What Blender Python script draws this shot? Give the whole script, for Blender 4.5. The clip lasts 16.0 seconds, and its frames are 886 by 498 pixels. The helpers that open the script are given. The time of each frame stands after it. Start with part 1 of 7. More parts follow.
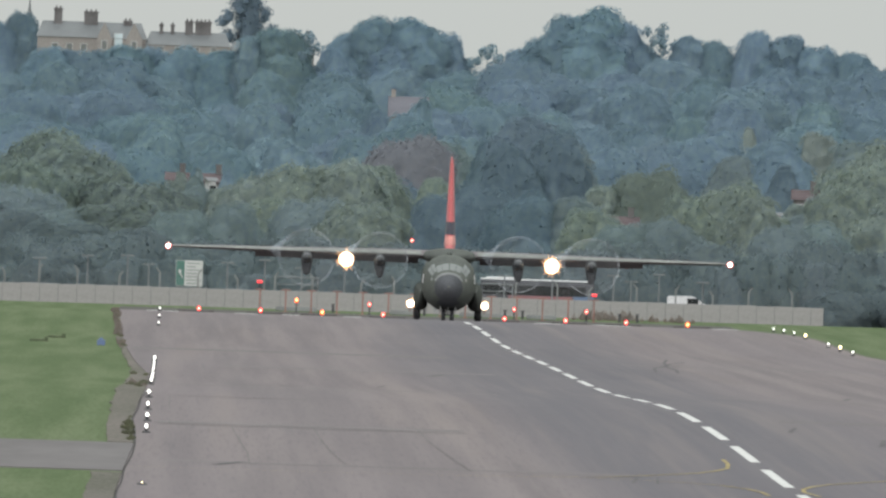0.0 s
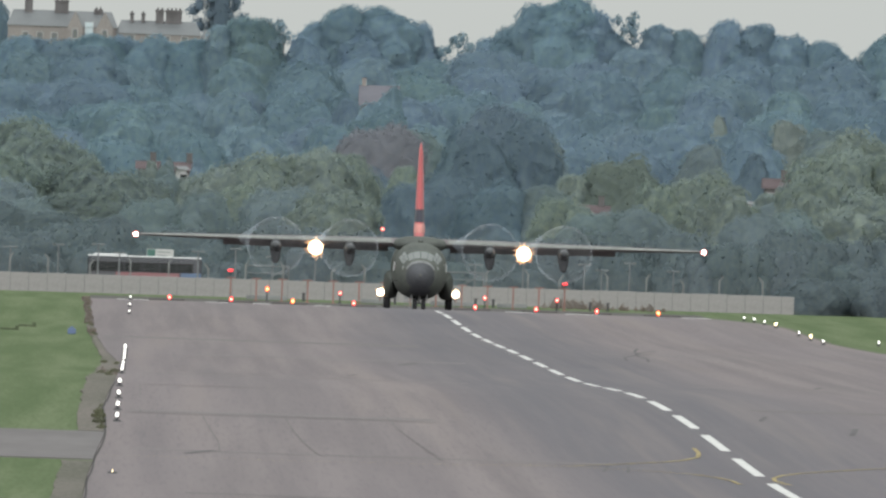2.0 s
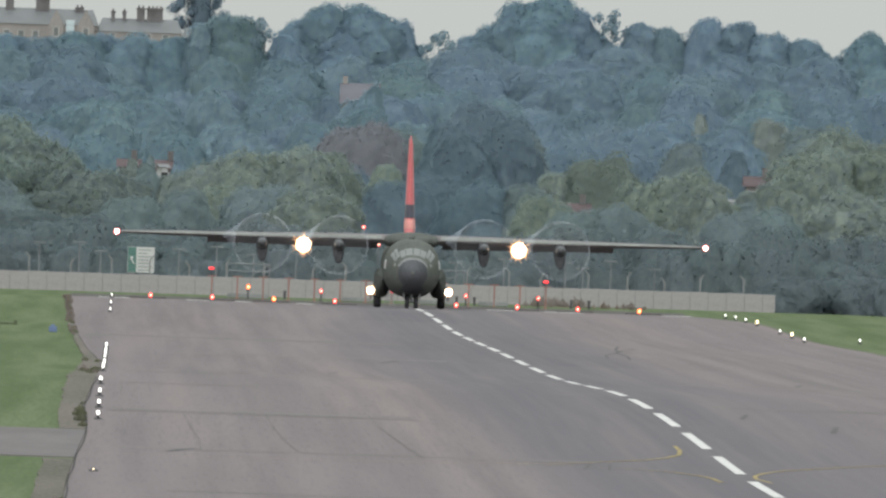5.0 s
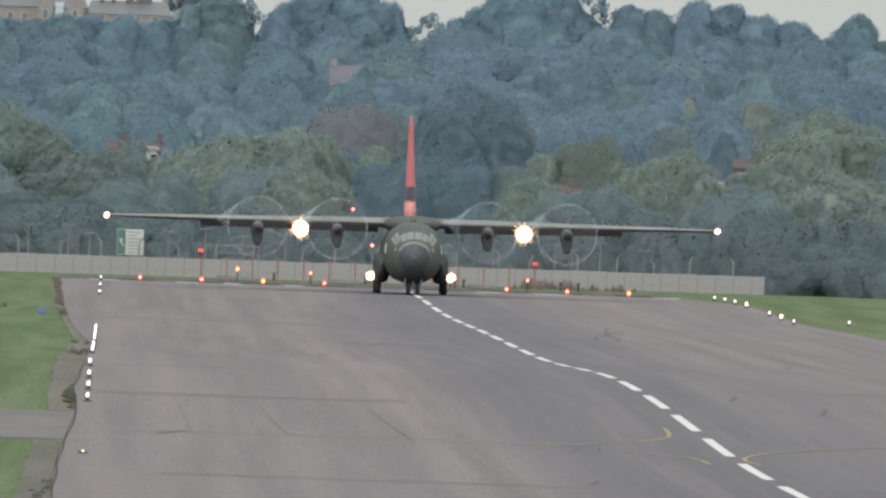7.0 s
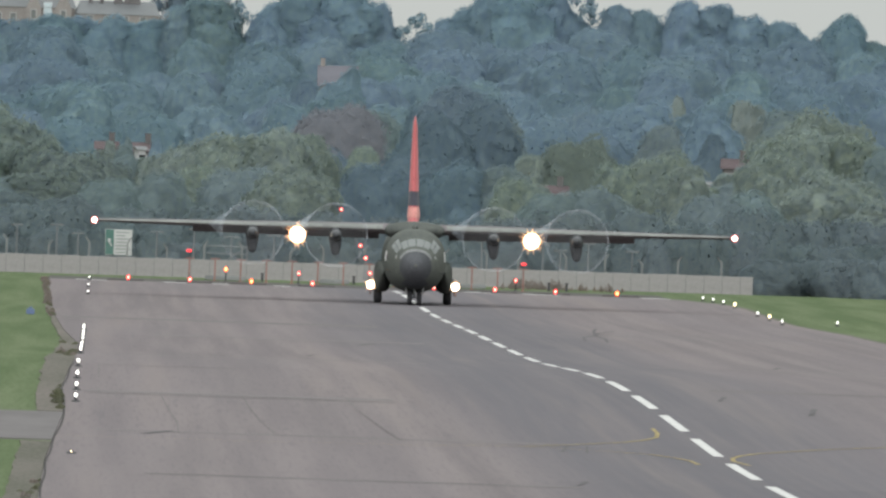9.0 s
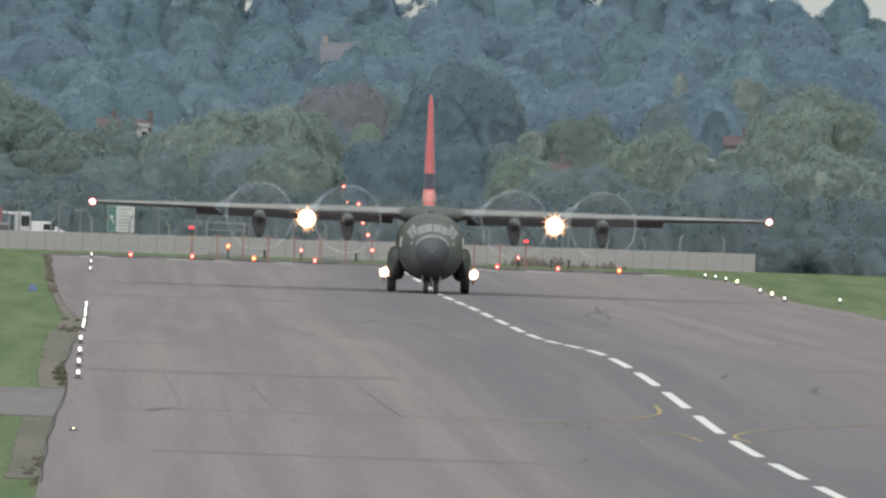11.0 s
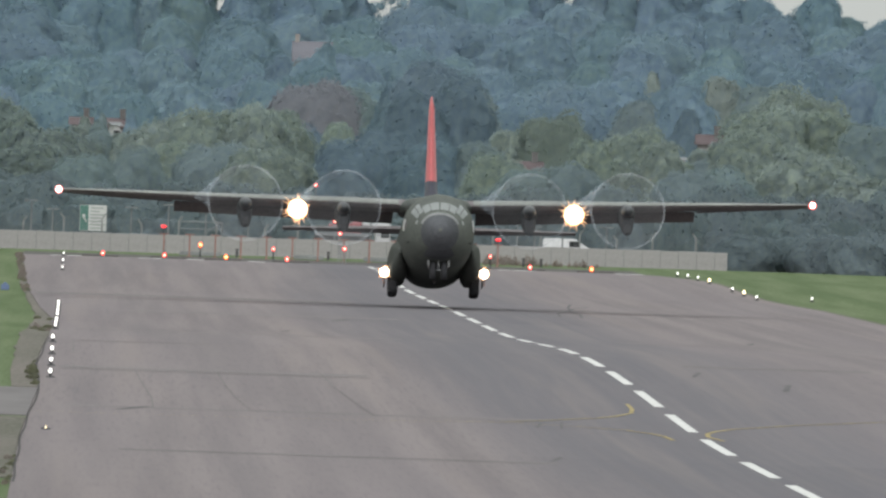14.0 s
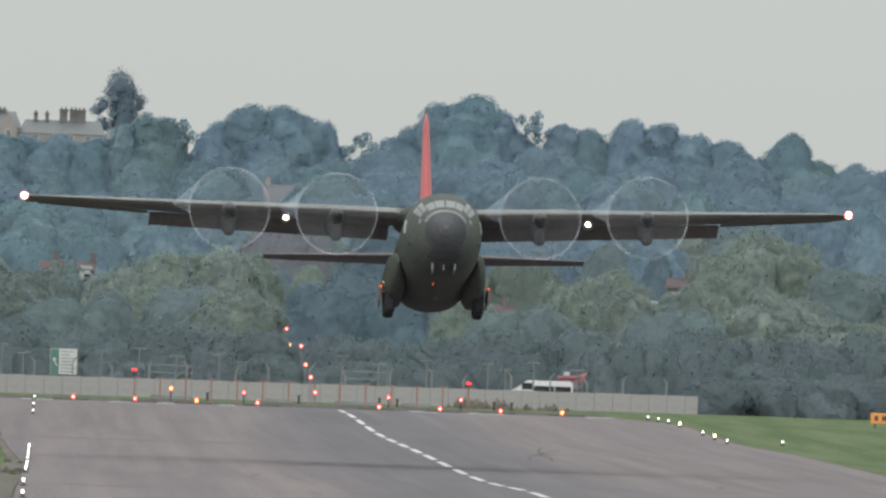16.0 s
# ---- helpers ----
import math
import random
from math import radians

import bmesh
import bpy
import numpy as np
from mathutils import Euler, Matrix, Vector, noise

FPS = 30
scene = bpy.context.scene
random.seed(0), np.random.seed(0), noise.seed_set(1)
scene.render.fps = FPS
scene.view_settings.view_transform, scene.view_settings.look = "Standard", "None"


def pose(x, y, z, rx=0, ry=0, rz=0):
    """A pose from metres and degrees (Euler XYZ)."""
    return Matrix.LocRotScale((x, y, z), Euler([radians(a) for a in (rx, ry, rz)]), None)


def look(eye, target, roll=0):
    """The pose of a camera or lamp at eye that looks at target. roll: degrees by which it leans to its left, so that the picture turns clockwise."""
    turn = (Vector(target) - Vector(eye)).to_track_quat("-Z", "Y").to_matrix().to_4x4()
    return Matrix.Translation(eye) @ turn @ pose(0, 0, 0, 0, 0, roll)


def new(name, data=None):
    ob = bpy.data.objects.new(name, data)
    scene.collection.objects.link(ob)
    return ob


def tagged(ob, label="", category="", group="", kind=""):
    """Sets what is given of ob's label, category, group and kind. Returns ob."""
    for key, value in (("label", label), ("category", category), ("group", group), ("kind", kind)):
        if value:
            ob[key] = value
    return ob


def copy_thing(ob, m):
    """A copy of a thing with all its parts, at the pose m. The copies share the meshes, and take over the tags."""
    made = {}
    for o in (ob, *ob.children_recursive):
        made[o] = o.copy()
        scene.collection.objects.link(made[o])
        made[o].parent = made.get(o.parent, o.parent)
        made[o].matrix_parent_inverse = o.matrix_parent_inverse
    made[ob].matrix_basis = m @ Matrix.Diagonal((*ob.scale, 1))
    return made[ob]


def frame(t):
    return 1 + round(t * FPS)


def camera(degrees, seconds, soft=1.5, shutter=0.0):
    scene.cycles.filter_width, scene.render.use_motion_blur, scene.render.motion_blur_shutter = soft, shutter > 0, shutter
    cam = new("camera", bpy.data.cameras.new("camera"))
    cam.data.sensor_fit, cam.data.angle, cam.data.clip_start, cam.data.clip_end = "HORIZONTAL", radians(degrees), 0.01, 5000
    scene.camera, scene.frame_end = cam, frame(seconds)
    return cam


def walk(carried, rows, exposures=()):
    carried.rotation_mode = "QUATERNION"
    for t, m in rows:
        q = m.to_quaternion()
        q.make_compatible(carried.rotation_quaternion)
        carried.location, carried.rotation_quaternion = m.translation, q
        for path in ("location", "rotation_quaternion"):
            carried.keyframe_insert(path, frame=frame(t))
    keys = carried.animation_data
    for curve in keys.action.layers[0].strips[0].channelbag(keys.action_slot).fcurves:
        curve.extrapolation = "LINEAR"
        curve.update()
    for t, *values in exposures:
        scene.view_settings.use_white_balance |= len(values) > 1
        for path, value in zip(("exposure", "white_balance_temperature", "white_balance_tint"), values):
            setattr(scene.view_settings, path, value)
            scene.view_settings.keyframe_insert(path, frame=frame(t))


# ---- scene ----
# A camera with a very long lens on a bank beyond the near end of a runway; it only pans and tilts.
cam = camera(1.868, 16.0, soft=2.5)
EYE, LEAN = 9.04, 1.93
VIEW = [
    (0.0, -0.5819, -0.1196), (0.5, -0.5717, -0.0877), (1.0, -0.5861, -0.1027), (1.5, -0.6099, -0.1377),
    (2.0, -0.6446, -0.1413), (2.5, -0.6605, -0.1241), (3.0, -0.6537, -0.1273), (3.5, -0.6258, -0.1479),
    (6.0, -0.7165, -0.1424), (6.5, -0.7155, -0.1580), (7.0, -0.7083, -0.1812), (7.5, -0.7078, -0.2000),
    (8.0, -0.7149, -0.2009), (8.5, -0.7282, -0.1790), (9.0, -0.7330, -0.1800), (11.5, -0.7292, -0.2338),
    (12.0, -0.7403, -0.1863), (12.5, -0.7745, -0.1739), (13.0, -0.7931, -0.1971), (13.5, -0.7957, -0.2280),
    (14.0, -0.7883, -0.2294), (14.5, -0.7839, -0.2057), (15.0, -0.7818, -0.1426), (15.5, -0.7996, -0.0490),
    (16.0, -0.8402, 0.0751),
]


def view(yaw, pitch):
    yaw, pitch = radians(yaw), radians(pitch)
    way = Vector((-math.sin(yaw) * math.cos(pitch), math.cos(yaw) * math.cos(pitch), math.sin(pitch)))
    return look((0, 0, EYE), Vector((0, 0, EYE)) + 1000 * way, LEAN)


walk(cam, [(t, view(yaw, pitch)) for t, yaw, pitch in VIEW], [(0.0, 0.05, 6280, 10), (16.0, 0.05, 6280, 10)])

# ---- world and light: a closed, bright grey overcast ----
SUN_HEIGHT, SUN_SIDE = radians(17), radians(190)
world = bpy.data.worlds.new("overcast")
scene.world = world
world.use_nodes = True
wn, wl = world.node_tree.nodes, world.node_tree.links
sky = wn.new("ShaderNodeTexSky")
sky.sky_type, sky.sun_disc = "NISHITA", False
sky.sun_elevation, sky.sun_rotation = SUN_HEIGHT, SUN_SIDE
sky.air_density, sky.dust_density = 1.0, 3.0
sky_dim = wn.new("ShaderNodeVectorMath")
sky_dim.operation = "SCALE"
sky_dim.inputs["Scale"].default_value = 0.10
cloud = wn.new("ShaderNodeMix")
cloud.data_type = "RGBA"
cloud.inputs["Factor"].default_value = 0.9
cloud.inputs["B"].default_value = (0.592, 0.606, 0.566, 1)
# an overcast sky is about three times as bright overhead as at the horizon
sky_way, sky_up, sky_gain = wn.new("ShaderNodeTexCoord"), wn.new("ShaderNodeSeparateXYZ"), wn.new("ShaderNodeMapRange")
sky_gain.inputs["To Min"].default_value, sky_gain.inputs["To Max"].default_value = 1.0, 3.75
wl.new(sky_way.outputs["Generated"], sky_up.inputs[0])
wl.new(sky_up.outputs["Z"], sky_gain.inputs["Value"])
wl.new(sky.outputs[0], sky_dim.inputs[0])
wl.new(sky_dim.outputs[0], cloud.inputs["A"])
wl.new(cloud.outputs["Result"], wn["Background"].inputs["Color"])
wl.new(sky_gain.outputs[0], wn["Background"].inputs["Strength"])
sun = new("sun", bpy.data.lights.new("sun", "SUN"))
sun.data.energy, sun.data.angle, sun.data.color = 1.5, radians(25), (1.0, 0.98, 0.97)
sun.matrix_world = look((0, 0, 200), Vector((0, 0, 200)) - Vector((math.sin(SUN_SIDE) * math.cos(SUN_HEIGHT), math.cos(SUN_SIDE) * math.cos(SUN_HEIGHT), math.sin(SUN_HEIGHT))))


# ---- materials ----
def node_mat(name):
    m = bpy.data.materials.new(name)
    m.use_nodes = True
    return m, m.node_tree.nodes, m.node_tree.links, m.node_tree.nodes["Principled BSDF"]


def rgb(c):
    return (c[0], c[1], c[2], 1)


def plain(name, colour, rough=0.6, metal=0.0, vary=0.15, scale=3.0, bump=0.0, stretch=(1, 1, 1), second=None):
    """A surface with variation at two scales, in metres of its own object."""
    m, n, l, b = node_mat(name)
    co = n.new("ShaderNodeTexCoord")
    mp = n.new("ShaderNodeMapping")
    mp.inputs["Scale"].default_value = stretch
    l.new(co.outputs["Object"], mp.inputs["Vector"])
    big, fine = n.new("ShaderNodeTexNoise"), n.new("ShaderNodeTexNoise")
    big.inputs["Scale"].default_value, fine.inputs["Scale"].default_value = scale * 0.25, scale * 4
    big.inputs["Detail"].default_value, fine.inputs["Detail"].default_value = 5, 3
    for t in (big, fine):
        l.new(mp.outputs[0], t.inputs["Vector"])
    add = n.new("ShaderNodeMath")
    add.operation = "ADD"
    l.new(big.outputs["Fac"], add.inputs[0])
    l.new(fine.outputs["Fac"], add.inputs[1])
    ramp = n.new("ShaderNodeMapRange")
    ramp.inputs["From Min"].default_value, ramp.inputs["From Max"].default_value = 0.7, 1.3
    l.new(add.outputs[0], ramp.inputs["Value"])
    mix = n.new("ShaderNodeMix")
    mix.data_type = "RGBA"
    dark = second or [c * (1 - 1.6 * vary) for c in colour]
    lite = [min(1, c * (1 + vary)) for c in colour]
    mix.inputs["A"].default_value, mix.inputs["B"].default_value = rgb(dark), rgb(lite)
    l.new(ramp.outputs[0], mix.inputs["Factor"])
    l.new(mix.outputs["Result"], b.inputs["Base Color"])
    b.inputs["Roughness"].default_value, b.inputs["Metallic"].default_value = rough, metal
    if rough > 0.65:
        b.inputs["Specular IOR Level"].default_value = 0.04
    if bump:
        bp = n.new("ShaderNodeBump")
        bp.inputs["Strength"].default_value, bp.inputs["Distance"].default_value = bump, 0.02
        l.new(fine.outputs["Fac"], bp.inputs["Height"])
        l.new(bp.outputs[0], b.inputs["Normal"])
    return m


def leaf_mat(name, colour, young, gloss=0.03, drift=0.06):
    """Foliage: each clump of leaves and each tree a little different."""
    m, n, l, b = node_mat(name)
    geo, info = n.new("ShaderNodeNewGeometry"), n.new("ShaderNodeObjectInfo")
    co, tex = n.new("ShaderNodeTexCoord"), n.new("ShaderNodeTexNoise")
    tex.inputs["Scale"].default_value, tex.inputs["Detail"].default_value = 16.0, 4
    l.new(co.outputs["Object"], tex.inputs["Vector"])
    f = n.new("ShaderNodeMath")
    f.operation = "MULTIPLY_ADD"
    f.inputs[1].default_value = 0.15
    l.new(geo.outputs["Random Per Island"], f.inputs[0])
    g = n.new("ShaderNodeMapRange")
    g.inputs["From Min"].default_value, g.inputs["From Max"].default_value = 0.35, 0.65
    g.inputs["To Min"].default_value, g.inputs["To Max"].default_value = 0.0, 0.55
    l.new(tex.outputs["Fac"], g.inputs["Value"])
    l.new(g.outputs[0], f.inputs[2])
    mix = n.new("ShaderNodeMix")
    mix.data_type = "RGBA"
    mix.inputs["A"].default_value, mix.inputs["B"].default_value = rgb(colour), rgb(young)
    l.new(f.outputs[0], mix.inputs["Factor"])
    hsv = n.new("ShaderNodeHueSaturation")
    val = n.new("ShaderNodeMapRange")
    val.inputs["To Min"].default_value, val.inputs["To Max"].default_value = 0.92, 1.07
    l.new(info.outputs["Random"], val.inputs["Value"])
    # some trees are greyer, some greener
    turn, part_of, tint = n.new("ShaderNodeMath"), n.new("ShaderNodeMath"), n.new("ShaderNodeMapRange")
    turn.operation, part_of.operation = "MULTIPLY", "FRACT"
    turn.inputs[1].default_value = 37.3
    tint.inputs["To Min"].default_value, tint.inputs["To Max"].default_value = 0.93, 1.07
    l.new(info.outputs["Random"], turn.inputs[0])
    l.new(turn.outputs[0], part_of.inputs[0])
    l.new(part_of.outputs[0], tint.inputs["Value"])
    l.new(tint.outputs[0], hsv.inputs["Saturation"])
    l.new(val.outputs[0], hsv.inputs["Value"])
    l.new(mix.outputs["Result"], hsv.inputs["Color"])
    # and some have less blue in their green
    warm, ends, skin = n.new("ShaderNodeMapRange"), n.new("ShaderNodeCombineXYZ"), n.new("ShaderNodeVectorMath")
    warm.inputs["To Min"].default_value, warm.inputs["To Max"].default_value = 1.0, 1 - drift
    l.new(part_of.outputs[0], warm.inputs["Value"])
    ends.inputs[0].default_value = ends.inputs[1].default_value = 1.0
    l.new(warm.outputs[0], ends.inputs[2])
    skin.operation = "MULTIPLY"
    l.new(hsv.outputs[0], skin.inputs[0])
    l.new(ends.outputs[0], skin.inputs[1])
    l.new(skin.outputs[0], b.inputs["Base Color"])
    b.inputs["Roughness"].default_value = 0.8
    b.inputs["Specular IOR Level"].default_value = gloss
    # leaves let about as much light through as they throw back
    thin, both = n.new("ShaderNodeBsdfTranslucent"), n.new("ShaderNodeMixShader")
    both.inputs["Fac"].default_value = 0.5
    l.new(skin.outputs[0], thin.inputs["Color"])
    l.new(b.outputs[0], both.inputs[1])
    l.new(thin.outputs[0], both.inputs[2])
    l.new(both.outputs[0], n["Material Output"].inputs["Surface"])
    return m


def glow(name, colour, strength):
    m, n, l, b = node_mat(name)
    b.inputs["Base Color"].default_value = rgb(colour)
    b.inputs["Emission Color"].default_value = rgb(colour)
    b.inputs["Emission Strength"].default_value = strength
    return m


# ---- mesh helpers ----
def mesh_of(bm, name, smooth=False, angle=None):
    me = bpy.data.meshes.new(name)
    bmesh.ops.recalc_face_normals(bm, faces=bm.faces)
    bm.to_mesh(me)
    bm.free()
    if smooth:
        for p in me.polygons:
            p.use_smooth = True
        if angle:
            me.set_sharp_from_angle(angle=radians(angle))
    return me


def thing(name, label, category, m=None, group="", kind=""):
    ob = new(name)
    if m is not None:
        ob.matrix_basis = m
    return tagged(ob, label, category, group, kind)


def part(name, bm, material, parent, label="", smooth=False, m=None, angle=35):
    """One mesh under a thing or a part. bm: a bmesh or a finished mesh."""
    me = bm if isinstance(bm, bpy.types.Mesh) else mesh_of(bm, name, smooth, angle)
    if not me.materials:
        me.materials.append(material)
    ob = new(name, me)
    ob.parent = parent
    if m is not None:
        ob.matrix_basis = m
    return tagged(ob, label)


def solid(name, bm, material, label, category, m=None, group="", kind="", smooth=False):
    """A thing that is one mesh."""
    me = bm if isinstance(bm, bpy.types.Mesh) else mesh_of(bm, name, smooth, 35)
    if not me.materials:
        me.materials.append(material)
    ob = new(name, me)
    if m is not None:
        ob.matrix_basis = m
    return tagged(ob, label, category, group, kind)


def box(bm, x0, x1, y0, y1, z0, z1, bevel=0.0):
    r = bmesh.ops.create_cube(bm, size=1, matrix=Matrix.Translation(((x0 + x1) / 2, (y0 + y1) / 2, (z0 + z1) / 2)) @ Matrix.Diagonal((x1 - x0, y1 - y0, z1 - z0, 1)))
    if bevel:
        es = list({e for v in r["verts"] for e in v.link_edges})
        bmesh.ops.bevel(bm, geom=es, offset=bevel, segments=2, affect="EDGES", profile=0.5)
    return bm


def boxed(*a, **k):
    return box(bmesh.new(), *a, **k)


def rod(bm, a, b, r0, r1=None, n=8):
    """A tapered round bar from a to b."""
    a, b = Vector(a), Vector(b)
    d = b - a
    m = Matrix.Translation((a + b) / 2) @ d.to_track_quat("Z", "Y").to_matrix().to_4x4()
    bmesh.ops.create_cone(bm, cap_ends=True, segments=n, radius1=r0, radius2=r0 if r1 is None else r1, depth=d.length, matrix=m)
    return bm


def loft(rings, close_ends=True):
    """A skin over rings of equal length."""
    bm = bmesh.new()
    vs = [[bm.verts.new(p) for p in r] for r in rings]
    n = len(vs[0])
    for a, b in zip(vs, vs[1:]):
        for i in range(n):
            bm.faces.new((a[i], a[(i + 1) % n], b[(i + 1) % n], b[i]))
    if close_ends:
        bm.faces.new(vs[0])
        bm.faces.new(vs[-1])
    return bm


def spiked_glare(inner, outer, points, deep, seed):
    """Lamp glare modelled as a disc with an uneven toothed edge, bulging towards -y."""
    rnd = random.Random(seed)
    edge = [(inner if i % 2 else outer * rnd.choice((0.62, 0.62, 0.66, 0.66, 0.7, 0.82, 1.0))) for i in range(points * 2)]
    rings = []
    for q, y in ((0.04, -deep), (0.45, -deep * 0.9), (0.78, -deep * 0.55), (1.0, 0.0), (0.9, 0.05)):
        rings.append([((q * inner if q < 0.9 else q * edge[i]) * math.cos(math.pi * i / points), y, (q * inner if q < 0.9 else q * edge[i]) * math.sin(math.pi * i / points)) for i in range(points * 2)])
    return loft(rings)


def ball(r, centre=(0, 0, 0), sub=2, squash=(1, 1, 1)):
    bm = bmesh.new()
    bmesh.ops.create_icosphere(bm, subdivisions=sub, radius=r, matrix=Matrix.Translation(centre) @ Matrix.Diagonal((*squash, 1)))
    return bm


M = {}
M["asphalt_edge"] = plain("old_asphalt", (0.083, 0.078, 0.077), 0.9, vary=0.25, scale=1.0)
M["white_paint"] = plain("white_paint", (0.47, 0.465, 0.455), 0.7, vary=0.12, scale=2.0)
M["yellow_paint"] = plain("yellow_paint", (0.259, 0.209, 0.101), 0.7, vary=0.3, scale=2.0)
M["concrete"] = plain("fence_concrete", (0.262, 0.254, 0.252), 0.85, vary=0.07, scale=0.8)
M["concrete_post"] = plain("concrete_post", (0.175, 0.182, 0.182), 0.85, vary=0.15, scale=4)
M["galvanised"] = plain("galvanised_steel", (0.155, 0.165, 0.175), 0.5, 0.4, vary=0.15, scale=6)
M["red_paint"] = plain("weathered_orange_red_paint", (0.205, 0.100, 0.080), 0.6, vary=0.2, scale=4)
M["dark_metal"] = plain("dark_metal", (0.036, 0.037, 0.040), 0.5, 0.4, vary=0.2, scale=5)
M["rubber"] = plain("tyre_rubber", (0.042, 0.043, 0.047), 0.75, vary=0.25, scale=8)
M["camo"] = plain("olive_grey_aircraft_paint", (0.086, 0.092, 0.083), 0.7, vary=0.15, scale=0.9, second=(0.066, 0.072, 0.069))
M["camo_dark"] = plain("dark_grey_aircraft_paint", (0.145, 0.134, 0.138), 0.7, vary=0.2, scale=1.5)
M["radome"] = plain("black_radome", (0.072, 0.075, 0.082), 0.7, vary=0.2, scale=3)
M["lip"] = plain("worn_grey_metal", (0.13, 0.135, 0.135), 0.6, 0.0, vary=0.2, scale=6)
M["wing_le"] = plain("pale_leading_edge", (0.150, 0.157, 0.148), 0.5, 0.1, vary=0.25, scale=2.5)
M["fin_red"] = plain("red_fin_paint", (0.42, 0.080, 0.086), 0.45, vary=0.12, scale=2)
M["fin_pink"] = plain("faded_red_paint", (0.475, 0.180, 0.158), 0.5, vary=0.2, scale=3)
M["emblem"] = plain("dark_blue_emblem", (0.040, 0.040, 0.061), 0.5, vary=0.25, scale=5)
M["glass"] = plain("cockpit_glass", (0.092, 0.103, 0.101), 0.28, vary=0.1, scale=2)
M["glass"].node_tree.nodes["Principled BSDF"].inputs["Specular IOR Level"].default_value = 0.4
M["white_gloss"] = plain("white_vehicle_paint", (0.518, 0.526, 0.533), 0.3, vary=0.05, scale=2)
# cab white is dimmed: the heat haze over the lorry is in the paint
M["cab_white"] = plain("dimmed_white_cab_paint", (0.34, 0.345, 0.35), 0.4, vary=0.1, scale=2)
M["car_glass"] = plain("dark_vehicle_glass", (0.014, 0.016, 0.018), 0.08, vary=0.1, scale=2)
M["coach_body"] = plain("dark_blue_coach_paint", (0.030, 0.033, 0.042), 0.4, vary=0.1, scale=1)
# both band colours are muted, with haze mixed in
M["coach_red"] = plain("coach_red_band", (0.19, 0.072, 0.080), 0.4, vary=0.1, scale=1)
M["coach_blue"] = plain("coach_blue_band", (0.060, 0.105, 0.19), 0.4, vary=0.1, scale=1)
# lorry red, muted for the heat haze too
M["lorry_red"] = plain("lorry_red_paint", (0.21, 0.062, 0.072), 0.4, vary=0.15, scale=1)
M["sign_green"] = plain("green_sign_face", (0.030, 0.105, 0.085), 0.5, vary=0.1, scale=3)
M["sign_white"] = plain("white_sign_face", (0.36, 0.37, 0.36), 0.5, vary=0.08, scale=3)
M["sign_grey"] = plain("grey_print", (0.216, 0.238, 0.230), 0.5, vary=0.08, scale=3)
M["orange_face"] = plain("orange_yellow_sign_face", (0.562, 0.216, 0.022), 0.5, vary=0.08, scale=3)
M["blue_face"] = plain("blue_marker", (0.070, 0.110, 0.215), 0.5, vary=0.1, scale=5)
M["bark"] = plain("bark", (0.061, 0.050, 0.040), 0.9, vary=0.3, scale=3, bump=0.5)
M["soil"] = plain("dry_soil_and_weeds", (0.118, 0.104, 0.096), 0.95, vary=0.15, scale=1.6, stretch=(1, 0.06, 1), second=(0.082, 0.082, 0.066))
M["weeds"] = leaf_mat("rank_weeds", (0.120, 0.132, 0.090), (0.20, 0.185, 0.135))
M["cover"] = plain("grass_seam_green", (0.075, 0.090, 0.056), 0.9, vary=0.2, scale=2)
M["dead_weeds"] = leaf_mat("dead_weeds", (0.190, 0.162, 0.148), (0.26, 0.22, 0.196))
M["slate"] = plain("grey_slate", (0.108, 0.116, 0.122), 0.6, vary=0.12, scale=1.5)
M["slate_dark"] = plain("weathered_slate", (0.118, 0.118, 0.136), 0.7, vary=0.12, scale=1.5)
M["ashlar"] = plain("buff_stone", (0.222, 0.208, 0.200), 0.85, vary=0.12, scale=1)
# brick, tile and stucco colours are dulled to hold the haze
M["brick"] = plain("hazed_brick", (0.118, 0.114, 0.116), 0.85, vary=0.2, scale=3)
M["terracotta"] = plain("hazed_terracotta_tiles", (0.090, 0.073, 0.077), 0.8, vary=0.25, scale=2)
M["stucco_white"] = plain("white_stucco", (0.374, 0.382, 0.389), 0.7, vary=0.06, scale=2)
M["pale_blue"] = plain("pale_window_blind", (0.360, 0.432, 0.461), 0.3, vary=0.06, scale=2)
M["road"] = plain("road_asphalt", (0.036, 0.036, 0.037), 0.85, vary=0.2, scale=1)
M["lamp_red"] = glow("red_lamp_glass", (1.0, 0.045, 0.05), 1.1)
M["lamp_amber"] = glow("amber_lamp_glass", (1.0, 0.13, 0.03), 1.3)
M["bulb_red"] = glow("red_lamp_bulb", (1.0, 0.50, 0.36), 3.0)
M["bulb_amber"] = glow("amber_lamp_bulb", (1.0, 0.62, 0.22), 3.5)
M["lamp_white"] = glow("white_edge_lamp", (1.0, 0.97, 0.90), 2.2)
M["lamp_warm"] = glow("warm_edge_lamp", (1.0, 0.80, 0.45), 4.0)
M["spinner"] = plain("grey_spinner_paint", (0.028, 0.030, 0.034), 0.45, vary=0.15, scale=4)
M["nacelle"] = plain("dark_nacelle_paint", (0.040, 0.042, 0.047), 0.7, vary=0.2, scale=2)
# glare around the landing and taxi lamps, added as a glowing shape
M["landing_glare"] = glow("landing_lamp_glare", (1.0, 0.60, 0.34), 0.9)
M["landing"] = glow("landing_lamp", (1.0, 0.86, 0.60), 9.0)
M["taxi"] = glow("taxi_lamp", (1.0, 0.86, 0.66), 8.0)
M["nav"] = glow("wingtip_lamp", (1.0, 0.84, 0.72), 12.0)
